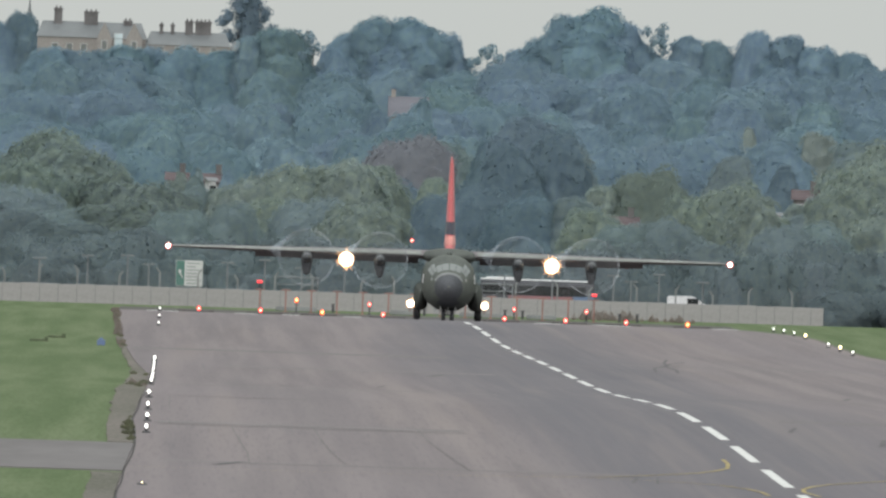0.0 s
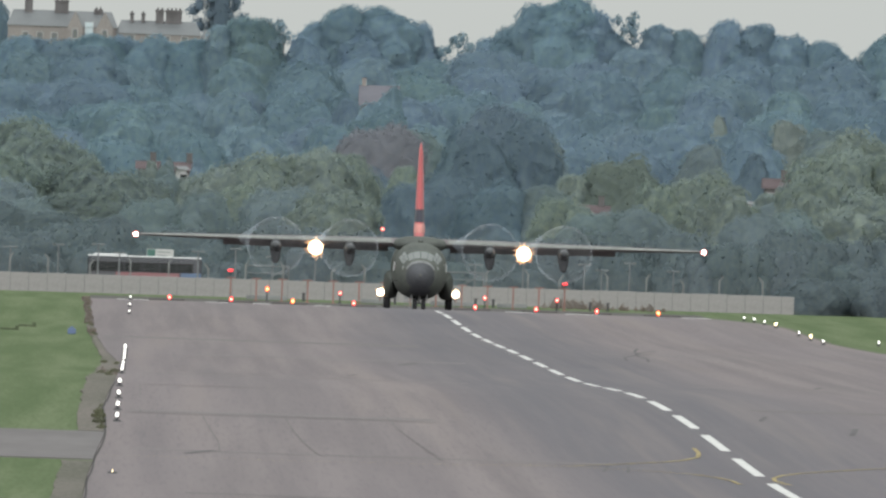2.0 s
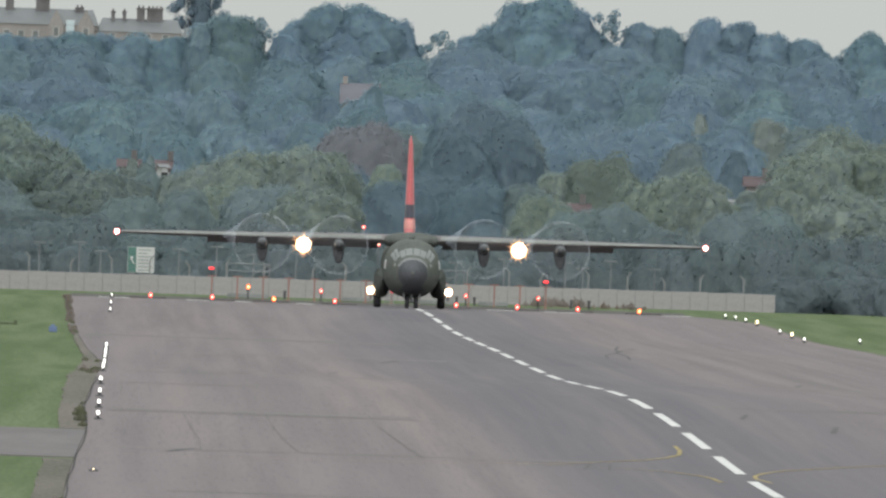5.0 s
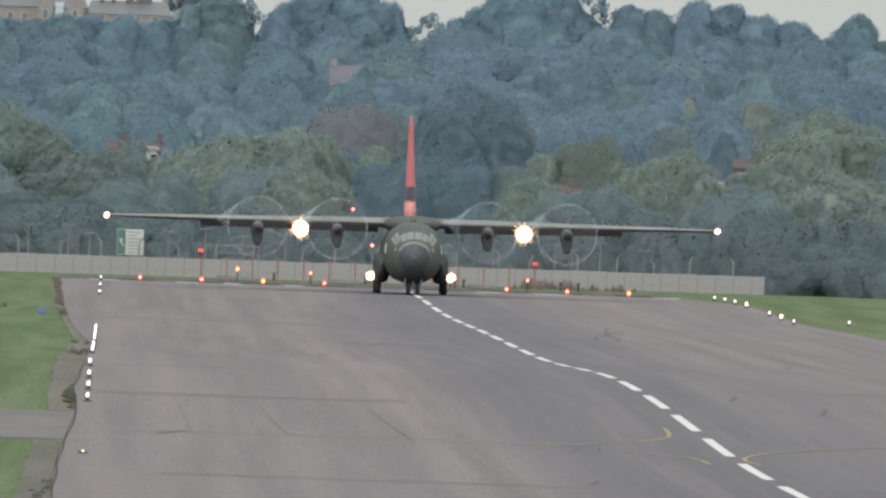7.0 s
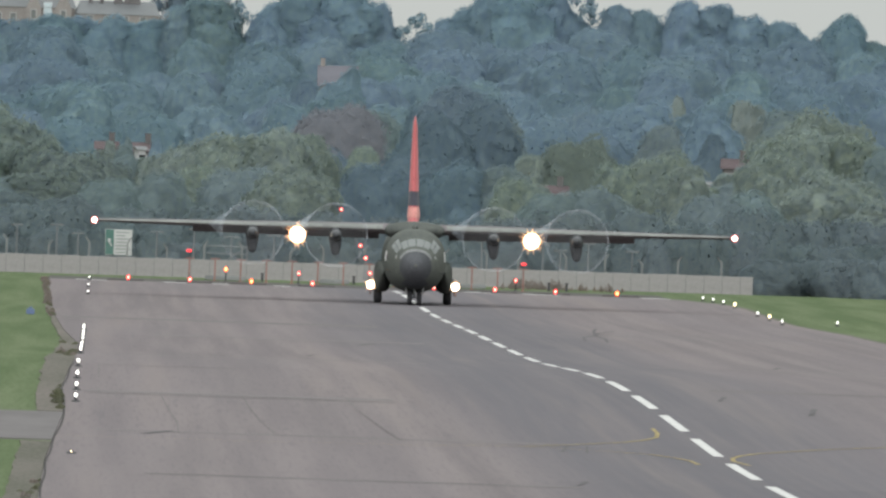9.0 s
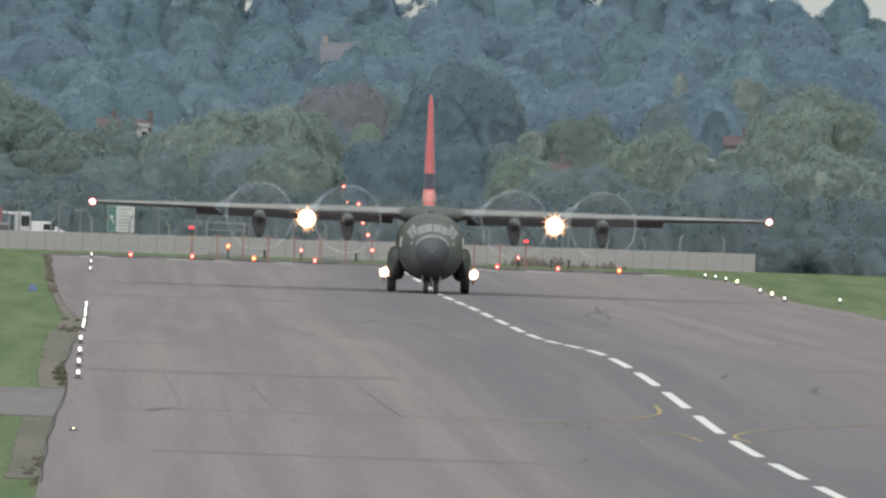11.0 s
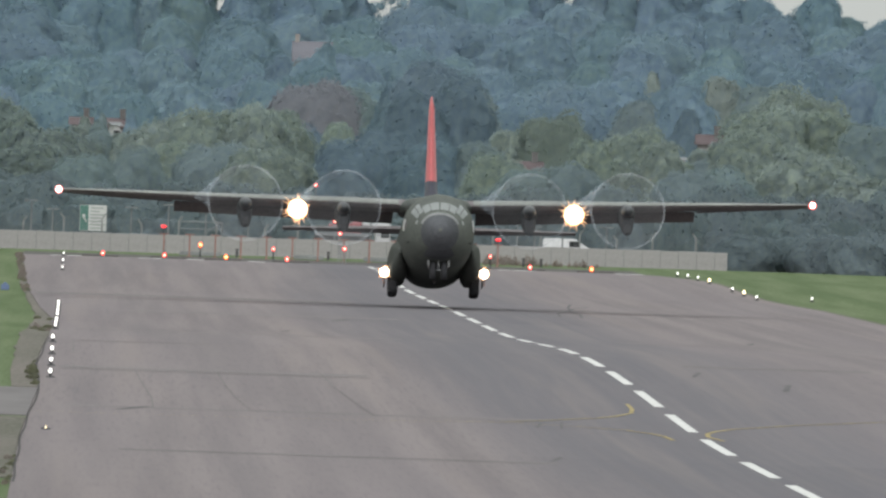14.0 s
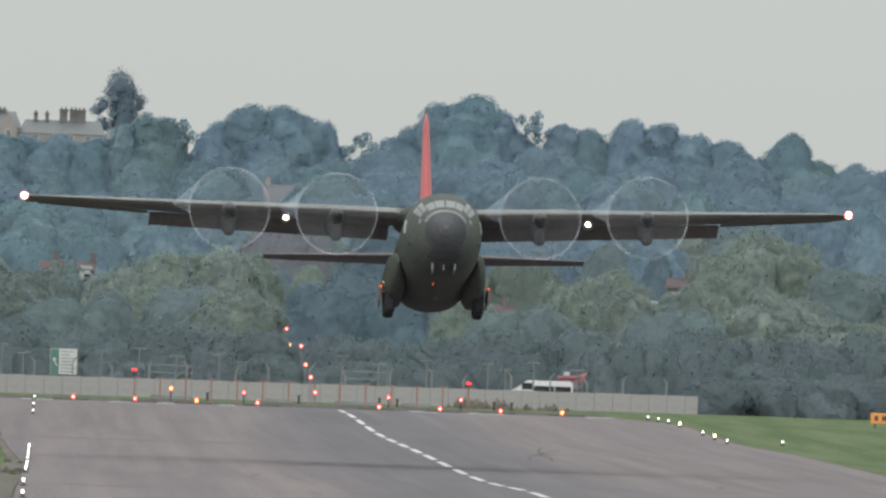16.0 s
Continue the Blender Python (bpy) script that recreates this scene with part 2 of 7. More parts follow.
# red halo of the wingtip lamps, added as a glowing ball
M["nav_halo"] = glow("wingtip_halo", (1.0, 0.24, 0.22), 1.0)
# foliage: haze is put into the leaf colours, bluer and paler than real leaves
M["leaf_hill"] = leaf_mat("hazed_oak_leaves", (0.165, 0.235, 0.331), (0.244, 0.330, 0.359), drift=0.12)
M["leaf_hill2"] = leaf_mat("hazed_ash_leaves", (0.176, 0.251, 0.343), (0.269, 0.356, 0.368), drift=0.12)
M["leaf_ridge"] = leaf_mat("hazed_ridge_oak_leaves", (0.175, 0.254, 0.360), (0.249, 0.345, 0.383), drift=0.12)
M["leaf_dark"] = leaf_mat("hazed_dark_leaves", (0.140, 0.194, 0.258), (0.192, 0.252, 0.277))
# darker copy of the hedge leaves, with shade put into the colour
M["leaf_deep"] = leaf_mat("shade_toned_hedge_leaves", (0.136, 0.175, 0.211), (0.202, 0.243, 0.239))
# the nearer trees hold some haze in their greens as well
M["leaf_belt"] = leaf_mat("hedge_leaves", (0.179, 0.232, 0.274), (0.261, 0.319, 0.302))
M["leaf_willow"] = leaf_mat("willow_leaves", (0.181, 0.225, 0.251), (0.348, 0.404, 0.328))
# willow leaves again, darkened so that the colour holds the shade
M["leaf_willow_deep"] = leaf_mat("shade_toned_willow_leaves", (0.142, 0.184, 0.207), (0.287, 0.345, 0.284))
M["leaf_olive"] = leaf_mat("olive_leaves", (0.156, 0.197, 0.192), (0.215, 0.257, 0.216))
M["leaf_brown"] = leaf_mat("copper_leaves", (0.198, 0.212, 0.246), (0.241, 0.246, 0.269))
M["leaf_lime"] = leaf_mat("yellow_green_leaves", (0.239, 0.285, 0.296), (0.317, 0.360, 0.334))


def vapour(name, colour, amount):
    """Thin vapour or a blur of blades: mostly clear, some scattered light."""
    m, n, l, b = node_mat(name)
    clear, mix = n.new("ShaderNodeBsdfTransparent"), n.new("ShaderNodeMixShader")
    co, tex, r = n.new("ShaderNodeTexCoord"), n.new("ShaderNodeTexNoise"), n.new("ShaderNodeMapRange")
    tex.inputs["Scale"].default_value, tex.inputs["Detail"].default_value = 0.9, 3
    l.new(co.outputs["Object"], tex.inputs["Vector"])
    l.new(tex.outputs["Fac"], r.inputs["Value"])
    r.inputs["From Min"].default_value, r.inputs["From Max"].default_value = 0.3, 0.7
    r.inputs["To Min"].default_value, r.inputs["To Max"].default_value = amount * 0.5, amount * 1.4
    l.new(r.outputs[0], mix.inputs["Fac"])
    l.new(clear.outputs[0], mix.inputs[1])
    l.new(b.outputs[0], mix.inputs[2])
    l.new(mix.outputs[0], n["Material Output"].inputs["Surface"])
    b.inputs["Base Color"].default_value = rgb(colour)
    b.inputs["Roughness"].default_value = 1.0
    b.inputs["Specular IOR Level"].default_value = 0.0
    return m


M["blur"] = vapour("spinning_blades", (0.20, 0.21, 0.22), 0.10)
M["vapour"] = vapour("tip_vapour", (0.8, 0.85, 0.92), 0.078)
M["sheath"] = vapour("vapour_sheath", (0.75, 0.84, 0.95), 0.105)


# ---- ground, runway and road ----
MID, WIDE = 19.75, 21.0          # the runway's centre line and half width
RUN_END = 1946.0
BUMPS_Y = (0, 650, 790, 840, 890, 940, 990, 1040, 1085, 1135, 1190, 1240, 1340, 1415, 1466, 1514, 1563, 1612, 1664, 1713, 1760, 1810, 1870, 1945, 1975, 2000, 2300)
BUMPS_Z = (0, 0, 0, 0.06, 0.36, 0.66, 0.88, 0.98, 0.88, 0.66, 0.42, 0.33, 0.32, 0.32, 0.26, 0.23, 0.20, 0.27, 0.42, 0.56, 0.60, 0.50, 0.24, -0.16, -0.12, 0, 0)
HILL_Y = (0, 2080, 2400, 2650, 2900, 3150, 3400, 3600, 4900)
HILL_Z = (0, 0, 0.2, 1.6, 4.2, 8.8, 14.5, 17.0, 12.0)
_s = np.arange(0, 5000, 5.0)
_k = np.exp(-0.5 * (np.arange(-12, 13) / 4.5) ** 2)
_k /= _k.sum()
_raw = np.interp(_s, BUMPS_Y, BUMPS_Z)
_smooth = np.convolve(np.pad(_raw, 12, mode="edge"), _k, mode="valid")
_hill = np.convolve(np.pad(np.interp(_s, HILL_Y, HILL_Z), 12, mode="edge"), _k, mode="valid")


def runway_z(y):
    return float(np.interp(y, _s, _smooth))


def ground_z(x, y):
    """The height of the land: the runway's long swell, the wooded hill behind it, and the bank under the camera."""
    z = runway_z(y) + float(np.interp(y, _s, _hill))
    bank = max(0.0, 1 - max(0.0, math.hypot(x, y) - 25) / 110)
    z += 7.5 * bank * bank * (3 - 2 * bank)
    if y < 2000:
        z -= 0.045
    return z


def grid(xs, ys, height):
    verts = [(x, y, height(x, y)) for y in ys for x in xs]
    n = len(xs)
    faces = [(j * n + i, j * n + i + 1, (j + 1) * n + i + 1, (j + 1) * n + i) for j in range(len(ys) - 1) for i in range(n - 1)]
    me = bpy.data.meshes.new("sheet")
    me.from_pydata(verts, [], faces)
    for p in me.polygons:
        p.use_smooth = True
    return me


def grass_material():
    m, n, l, b = node_mat("mown_grass")
    co = n.new("ShaderNodeTexCoord")
    mp = n.new("ShaderNodeMapping")
    mp.inputs["Scale"].default_value = (1, 0.022, 1)
    l.new(co.outputs["Object"], mp.inputs["Vector"])
    a, c = n.new("ShaderNodeTexNoise"), n.new("ShaderNodeTexNoise")
    a.inputs["Scale"].default_value, a.inputs["Detail"].default_value = 0.5, 4
    c.inputs["Scale"].default_value, c.inputs["Detail"].default_value = 7.0, 4
    for t in (a, c):
        l.new(mp.outputs[0], t.inputs["Vector"])
    m1, m2 = n.new("ShaderNodeMix"), n.new("ShaderNodeMix")
    m1.data_type = m2.data_type = "RGBA"
    r1 = n.new("ShaderNodeMapRange")
    r1.inputs["From Min"].default_value, r1.inputs["From Max"].default_value = 0.38, 0.66
    l.new(a.outputs["Fac"], r1.inputs["Value"])
    l.new(r1.outputs[0], m1.inputs["Factor"])
    m1.inputs["A"].default_value, m1.inputs["B"].default_value = rgb((0.076, 0.103, 0.052)), rgb((0.112, 0.136, 0.078))
    r2 = n.new("ShaderNodeMapRange")
    r2.inputs["From Min"].default_value, r2.inputs["From Max"].default_value = 0.35, 0.75
    r2.inputs["To Max"].default_value = 0.45
    l.new(c.outputs["Fac"], r2.inputs["Value"])
    l.new(r2.outputs[0], m2.inputs["Factor"])
    l.new(m1.outputs["Result"], m2.inputs["A"])
    m2.inputs["B"].default_value = rgb((0.054, 0.074, 0.034))
    l.new(m2.outputs["Result"], b.inputs["Base Color"])
    b.inputs["Roughness"].default_value = 0.95
    b.inputs["Specular IOR Level"].default_value = 0.02
    return m


def runway_material():
    """Worn runway asphalt: pinkish grey at the sides, darker with rubber along the middle, laid in bays."""
    m, n, l, b = node_mat("worn_runway_asphalt")
    co = n.new("ShaderNodeTexCoord")
    sep = n.new("ShaderNodeSeparateXYZ")
    l.new(co.outputs["Object"], sep.inputs[0])

    def tex(scale, stretch, detail=4):
        mp, t = n.new("ShaderNodeMapping"), n.new("ShaderNodeTexNoise")
        mp.inputs["Scale"].default_value = stretch
        t.inputs["Scale"].default_value, t.inputs["Detail"].default_value = scale, detail
        l.new(co.outputs["Object"], mp.inputs["Vector"])
        l.new(mp.outputs[0], t.inputs["Vector"])
        return t.outputs["Fac"]

    def span(value, a, b_, lo=0.0, hi=1.0):
        r = n.new("ShaderNodeMapRange")
        r.interpolation_type = "SMOOTHSTEP"
        r.inputs["From Min"].default_value, r.inputs["From Max"].default_value = a, b_
        r.inputs["To Min"].default_value, r.inputs["To Max"].default_value = lo, hi
        l.new(value, r.inputs["Value"])
        return r.outputs[0]

    def calc(op, p, q):
        k = n.new("ShaderNodeMath")
        k.operation = op
        for i, v in enumerate((p, q)):
            if isinstance(v, (int, float)):
                k.inputs[i].default_value = v
            else:
                l.new(v, k.inputs[i])
        return k.outputs[0]

    def blend(f, p, q):
        k = n.new("ShaderNodeMix")
        k.data_type = "RGBA"
        l.new(f, k.inputs["Factor"])
        for key, v in (("A", p), ("B", q)):
            if isinstance(v, tuple):
                k.inputs[key].default_value = rgb(v)
            else:
                l.new(v, k.inputs[key])
        return k.outputs["Result"]

    broad = tex(0.22, (1, 0.012, 1))
    mid = tex(0.9, (1, 0.006, 1), 6)
    streak = tex(2.6, (1, 0.004, 1))
    blotch = tex(0.45, (1, 0.007, 1), 7)
    fine = tex(9.0, (1, 0.012, 1), 5)
    away = calc("ABSOLUTE", calc("ADD", sep.outputs["X"], calc("MULTIPLY", calc("SUBTRACT", broad, 0.5), 7.0)), 0)
    rubber = calc("MULTIPLY", span(away, 3.0, 9.5, 1, 0), span(streak, 0.2, 0.7, 0.65, 1.0))
    base = blend(span(mid, 0.3, 0.7), (0.125, 0.109, 0.112), (0.169, 0.146, 0.146))
    base = blend(span(broad, 0.35, 0.65, 0, 0.55), base, (0.142, 0.124, 0.130))
    base = blend(calc("MULTIPLY", rubber, 0.9), base, (0.092, 0.089, 0.101))
    base = blend(span(fine, 0.45, 0.8, 0, 0.5), base, (0.094, 0.084, 0.092))
    base = blend(span(blotch, 0.52, 0.72, 0, 0.40), base, (0.182, 0.154, 0.146))
    base = blend(span(blotch, 0.48, 0.30, 0, 0.35), base, (0.103, 0.094, 0.099))
    base = blend(span(streak, 0.62, 0.8, 0, 0.35), base, (0.097, 0.093, 0.099))
    # the old bays were laid at different times
    mp, bay = n.new("ShaderNodeMapping"), n.new("ShaderNodeTexBrick")
    mp.inputs["Location"].default_value, mp.inputs["Scale"].default_value = (0.4, 31.0, 0), (0.147, 0.0115, 1)
    bay.offset, bay.inputs["Scale"].default_value, bay.inputs["Mortar Size"].default_value = 0.37, 1.0, 0.004
    bay.inputs["Brick Width"].default_value, bay.inputs["Row Height"].default_value = 1.0, 1.0
    bay.inputs["Color1"].default_value, bay.inputs["Color2"].default_value, bay.inputs["Mortar"].default_value = (0, 0, 0, 1), (1, 1, 1, 1), (0.5, 0.5, 0.5, 1)
    l.new(co.outputs["Object"], mp.inputs["Vector"])
    l.new(mp.outputs[0], bay.inputs["Vector"])
    base = blend(span(bay.outputs["Color"], 0.0, 1.0, 0.0, 0.16), base, (0.167, 0.148, 0.154))
    l.new(base, b.inputs["Base Color"])
    b.inputs["Roughness"].default_value = 0.88
    b.inputs["Specular IOR Level"].default_value = 0.05
    return m


M["grass"] = grass_material()
M["runway"] = runway_material()

xs = [-1500, -600, -250, -120, -60, -30, -15, -8, -4, 0, 10, 20, 30, 40, 44, 50, 60, 80, 110, 160, 300, 700, 1600]
ys = [-400, -150, -90, -60, -40, -20, 0, 20, 40, 60, 80, 100, 130, 170, 250, 400, 600] + [650 + 10 * i for i in range(146)] + [2120 + 40 * i for i in range(70)]
ground = solid("ground", grid(xs, ys, ground_z), M["grass"], "mown green airfield grass rising to a wooded hill", "ground", kind="structure")


def left_edge(y):
    return float(np.interp(y, (300, 798, 850, 897, 949, 981, 1063, 1192, 1255, 1318, 1444, 1596, 1814, 1960), (-1.4, -1.26, -1.1, -0.85, -1.05, -0.93, -0.66, -0.60, -0.80, -1.33, -2.02, -2.5, -3.08, -3.2)))


def right_edge(y):
    return float(np.interp(y, (300, 1400, 1517, 1563, 1600, 1712, 1750, 1790, 1946), (42.0, 41.8, 42.0, 41.4, 40.9, 40.9, 40.5, 39.3, 38.9)))


def ribbon(ys, left, right, lift, cols=2, origin=0.0):
    """A thin slab that follows the runway's swell, with a real edge."""
    bm = bmesh.new()
    rows = []
    for y in ys:
        a, b = left(y) if callable(left) else left, right(y) if callable(right) else right
        z = runway_z(y) + lift
        rows.append([bm.verts.new((a + (b - a) * i / cols - origin, y, z)) for i in range(cols + 1)])
    for p, q in zip(rows, rows[1:]):
        for i in range(cols):
            bm.faces.new((p[i], p[i + 1], q[i + 1], q[i]))
    edges = [e for e in bm.edges if len(e.link_faces) == 1]
    down = bmesh.ops.extrude_edge_only(bm, edges=edges)
    for v in down["geom"]:
        if isinstance(v, bmesh.types.BMVert):
            v.co.z -= 0.04
    return bm


ys = [300 + 50 * i for i in range(8)] + [700 + 10 * i for i in range(125)] + [RUN_END]
runway = solid("runway", ribbon(ys, left_edge, right_edge, 0.0, 8, MID), M["runway"], "worn grey runway asphalt darkened by rubber along its middle", "runway", pose(MID, 0, 0), kind="structure")


def strip(name, y0, y1, x0, x1, mat, label="", lift=0.004, step=8.0, parent=None):
    """Paint or a joint on the runway, laid as a thin sheet along it."""
    k = max(2, int(abs(y1 - y0) / step) + 1)
    yy = [y0 + (y1 - y0) * i / (k - 1) for i in range(k)]
    bm = bmesh.new()
    rows = [(bm.verts.new((x0, y, runway_z(y) + lift)), bm.verts.new((x1, y, runway_z(y) + lift))) for y in yy]
    for p, q in zip(rows, rows[1:]):
        bm.faces.new((p[0], p[1], q[1], q[0]))
    ob = part(name, bm, mat, parent, label) if parent else solid(name, bm, mat, label, "marking", kind="structure")
    return ob


# dashed centre line, 50 m from stripe to stripe
centre_line = thing("centre_line_marking", "dashed white painted centre line on the runway", "marking", kind="structure")
for i in range(-11, 24):
    y = 1486.0 - 50.0 * i
    if 650 < y < 1800:
        strip("stripe", y, y - 35.0, MID - 0.17, MID + 0.17, M["white_paint"], parent=centre_line, lift=0.010)
# broken white threshold bar and joints at the far end
end_bar = thing("end_bar_marking", "broken white painted bar across the runway end", "marking", kind="structure")
for x0, x1 in ((-1.3, 1.0), (5.0, 6.6), (8.4, 9.6), (12.8, 14.0), (26.4, 28.4), (30.6, 33.2), (39.0, 41.0)):
    strip("stripe", 1930, 1944, x0, x1, M["white_paint"], parent=end_bar, lift=0.010)
solid("runway_end_strip", ribbon([1946.2, 1954, 1962, 1972, 1984], -3.3, 41.2, -0.004, 6), M["asphalt_edge"], "dark asphalt strip beyond the runway end", "asphalt", kind="structure")
M["joint"] = plain("tarred_joint", (0.132, 0.121, 0.121), 0.8, vary=0.2, scale=1.5)
M["pale_joint"] = plain("pale_joint", (0.151, 0.138, 0.139), 0.9, vary=0.15, scale=1.0)
seams = thing("bay_seams", "faint dark and pale transverse seams between asphalt bays", "seam", kind="structure")
for y, x0, x1, w, mm in ((1428, -1.6, 15, 16, "joint"), (1306, 3.0, 16, 7, "pale_joint"), (1130, 0.4, 14, 8, "pale_joint"), (1036, 0.3, 5.5, 1.6, "joint"), (944, -0.1, 10.6, 1.3, "joint"), (948, -0.1, 10.6, 5, "pale_joint"),
                         (864, 0.1, 15.5, 2.5, "pale_joint"), (767, 1.6, 14, 3, "joint"), (1420, 24, 38, 6, "pale_joint"), (1180, 24, 36, 6, "pale_joint"), (1010, 23, 30, 4, "joint")):
    strip("seam", y, y + w, x0, x1, M[mm], parent=seams, lift=0.006, step=3)


def curve_line(name, pts, w, mat, label):
    """A painted line that turns off the runway."""
    bm = bmesh.new()
    rows = []
    for i, p in enumerate(pts):
        a, b = Vector(pts[max(0, i - 1)]), Vector(pts[min(len(pts) - 1, i + 1)])
        d = (b - a).normalized()
        s = Vector((-d.y, d.x)) * w / 2
        rows.append([bm.verts.new((p[0] + k * s.x, p[1] + k * s.y, runway_z(p[1]) + 0.012)) for k in (-1, 1)])
    for p, q in zip(rows, rows[1:]):
        bm.faces.new((p[0], p[1], q[1], q[0]))
    return solid(name, bm, mat, label, "marking", kind="structure")


for pts in ([(2.45, 944), (2.62, 915), (2.86, 885), (2.84, 862)], [(5.30, 947), (5.42, 920), (5.62, 893), (5.95, 868)], [(8.95, 953), (9.1, 925), (9.45, 895), (9.9, 862)], [(0.30, 1036), (0.28, 1000), (0.30, 945)]):
    curve_line("tarred_seam", pts, 0.055, M["joint"], "dark tarred seam between old asphalt bays")
yellow = "worn yellow painted line curving off the runway centre"
curve_line("turn_off_line", [(18.75, 905), (18.72, 895), (18.5, 886), (17.9, 879), (17.2, 874), (15.5, 866), (13.8, 859), (10, 854), (5, 851), (-1, 850)], 0.15, M["yellow_paint"], yellow)
curve_line("turn_off_line", [(18.7, 832), (18.6, 840), (18.3, 845), (17.6, 851), (16.2, 855), (14, 858), (12, 859)], 0.15, M["yellow_paint"], yellow)
curve_line("turn_off_line", [(20.3, 834), (20.0, 842), (20.1, 848), (20.5, 854), (21.2, 860), (23.5, 872), (26.5, 884), (31, 892), (36, 897), (43, 900)], 0.15, M["yellow_paint"], yellow)

M["taxi_asphalt"] = plain("old_taxiway_asphalt", (0.126, 0.117, 0.118), 0.9, vary=0.10, scale=0.6, stretch=(0.3, 0.03, 1))
# a tarred crack along the runway's edge, oil stains and tyre scuffs
M["crack"] = plain("dark_edge_crack", (0.06, 0.057, 0.057), 0.9, vary=0.3, scale=3)
M["scuff"] = plain("rubber_scuff", (0.098, 0.093, 0.096), 0.85, vary=0.2, scale=3)
curve_line("edge_crack", [(left_edge(y) + 0.05 + 0.03 * math.sin(y * 0.11), y) for y in range(690, 1060, 12)], 0.06, M["crack"], "dark crack along the runway edge")
for x, y, w, l in ((22.87, 984, 0.5, 7), (25.4, 955, 0.6, 9), (15.0, 856, 0.35, 6), (15.7, 856, 0.25, 7), (14.2, 779, 0.4, 5), (2.2, 863, 0.9, 4), (12.97, 1289, 0.9, 8), (9.6, 1190, 0.5, 8), (30.5, 1210, 0.6, 7)):
    curve_line("oil_stain", [(x - w * 0.5, y - l), (x - w * 0.2, y - l * 0.4), (x + w * 0.15, y + l * 0.3), (x + w * 0.5, y + l)], w * 0.35, M["scuff"], "small dark oil stain on the runway")
for pts in ([(24.9, 1372), (25.3, 1400), (26.4, 1425), (26.9, 1460), (27.6, 1490)], [(25.9, 1366), (26.3, 1392), (26.2, 1420), (27.0, 1448), (28.2, 1470)], [(25.2, 1430), (26.2, 1424), (27.4, 1436)]):
    curve_line("tyre_scuff", pts, 0.16, M["scuff"], "faint curled tyre scuff on the runway")
# taxiway that meets the runway from the grass, and the ragged verge
taxiway = solid("taxiway", ribbon([842 + 7.2 * i for i in range(9)], -90.0, lambda y: left_edge(y) - 0.02, -0.006, 4), M["taxi_asphalt"], "old grey asphalt taxiway joining the runway", "taxiway", kind="structure")


def ragged(y, salt):
    return 0.12 * noise.noise(Vector((salt, y * 0.02, 0))) + 0.14 * noise.noise(Vector((salt, y * 0.09, 3)))


def verge_line(y):
    return float(np.interp(y, (700, 788, 841, 901, 954, 1056, 1172, 1273, 1413, 1543, 1832, 1950), (-2.15, -2.14, -2.14, -1.76, -1.89, -1.8, -1.52, -1.5, -2.18, -2.72, -3.5, -3.9)))


verge = solid("verge", ribbon([700 + 6 * i for i in range(24)], lambda y: verge_line(y) + ragged(y, 1), lambda y: left_edge(y) - 0.02, -0.012), M["soil"], "bare soil strip with weeds beside the runway", "verge", kind="structure")
verge_far = solid("verge_far", ribbon([901 + 8 * i for i in range(130)], lambda y: verge_line(y) + ragged(y, 1), lambda y: left_edge(y) - 0.02, -0.012), M["soil"], "bare soil strip with weeds beside the runway", "verge", kind="structure")
solid("verge_right", ribbon([1300 + 8 * i for i in range(80)], lambda y: right_edge(y) + 0.02, lambda y: right_edge(y) + 0.35 + ragged(y, 5), -0.012), M["soil"], "bare soil strip beside the runway edge", "verge", kind="structure")


def tuft(seed, n, r, h, size):
    """Rank weeds: many small blades and leaves leaning out of one root."""
    rnd = random.Random(seed)
    verts, faces = [], []
    for _ in range(n):
        a, q = rnd.uniform(0, 6.283), rnd.random() ** 0.6
        x, y = r * q * math.cos(a), r * q * math.sin(a)
        z = rnd.uniform(0.0, h * (1.1 - q * 0.7))
        s = size * rnd.uniform(0.6, 1.4)
        b = rnd.uniform(0, 6.283)
        dx, dy = math.cos(b) * s * 0.35, math.sin(b) * s * 0.35
        k = len(verts)
        lean = (rnd.uniform(-0.4, 0.4) * s, rnd.uniform(-0.4, 0.4) * s)
        verts += [(x - dx, y - dy, z), (x + dx, y + dy, z), (x + lean[0] + dx * 0.4, y + lean[1], z + s), (x + lean[0] - dx * 0.4, y + lean[1], z + s * 0.9)]
        faces.append((k, k + 1, k + 2, k + 3))
    me = bpy.data.meshes.new("tuft")
    me.from_pydata(verts, [], faces)
    return me


weed_meshes = [tuft(10 + i, 260, 0.55, 0.5, 0.16) for i in range(4)]
dead_meshes = [tuft(20 + i, 130, 0.5, 0.8, 0.15) for i in range(3)]
for me in weed_meshes:
    me.materials.append(M["weeds"])
for me in dead_meshes:
    me.materials.append(M["dead_weeds"])
rnd = random.Random(4)
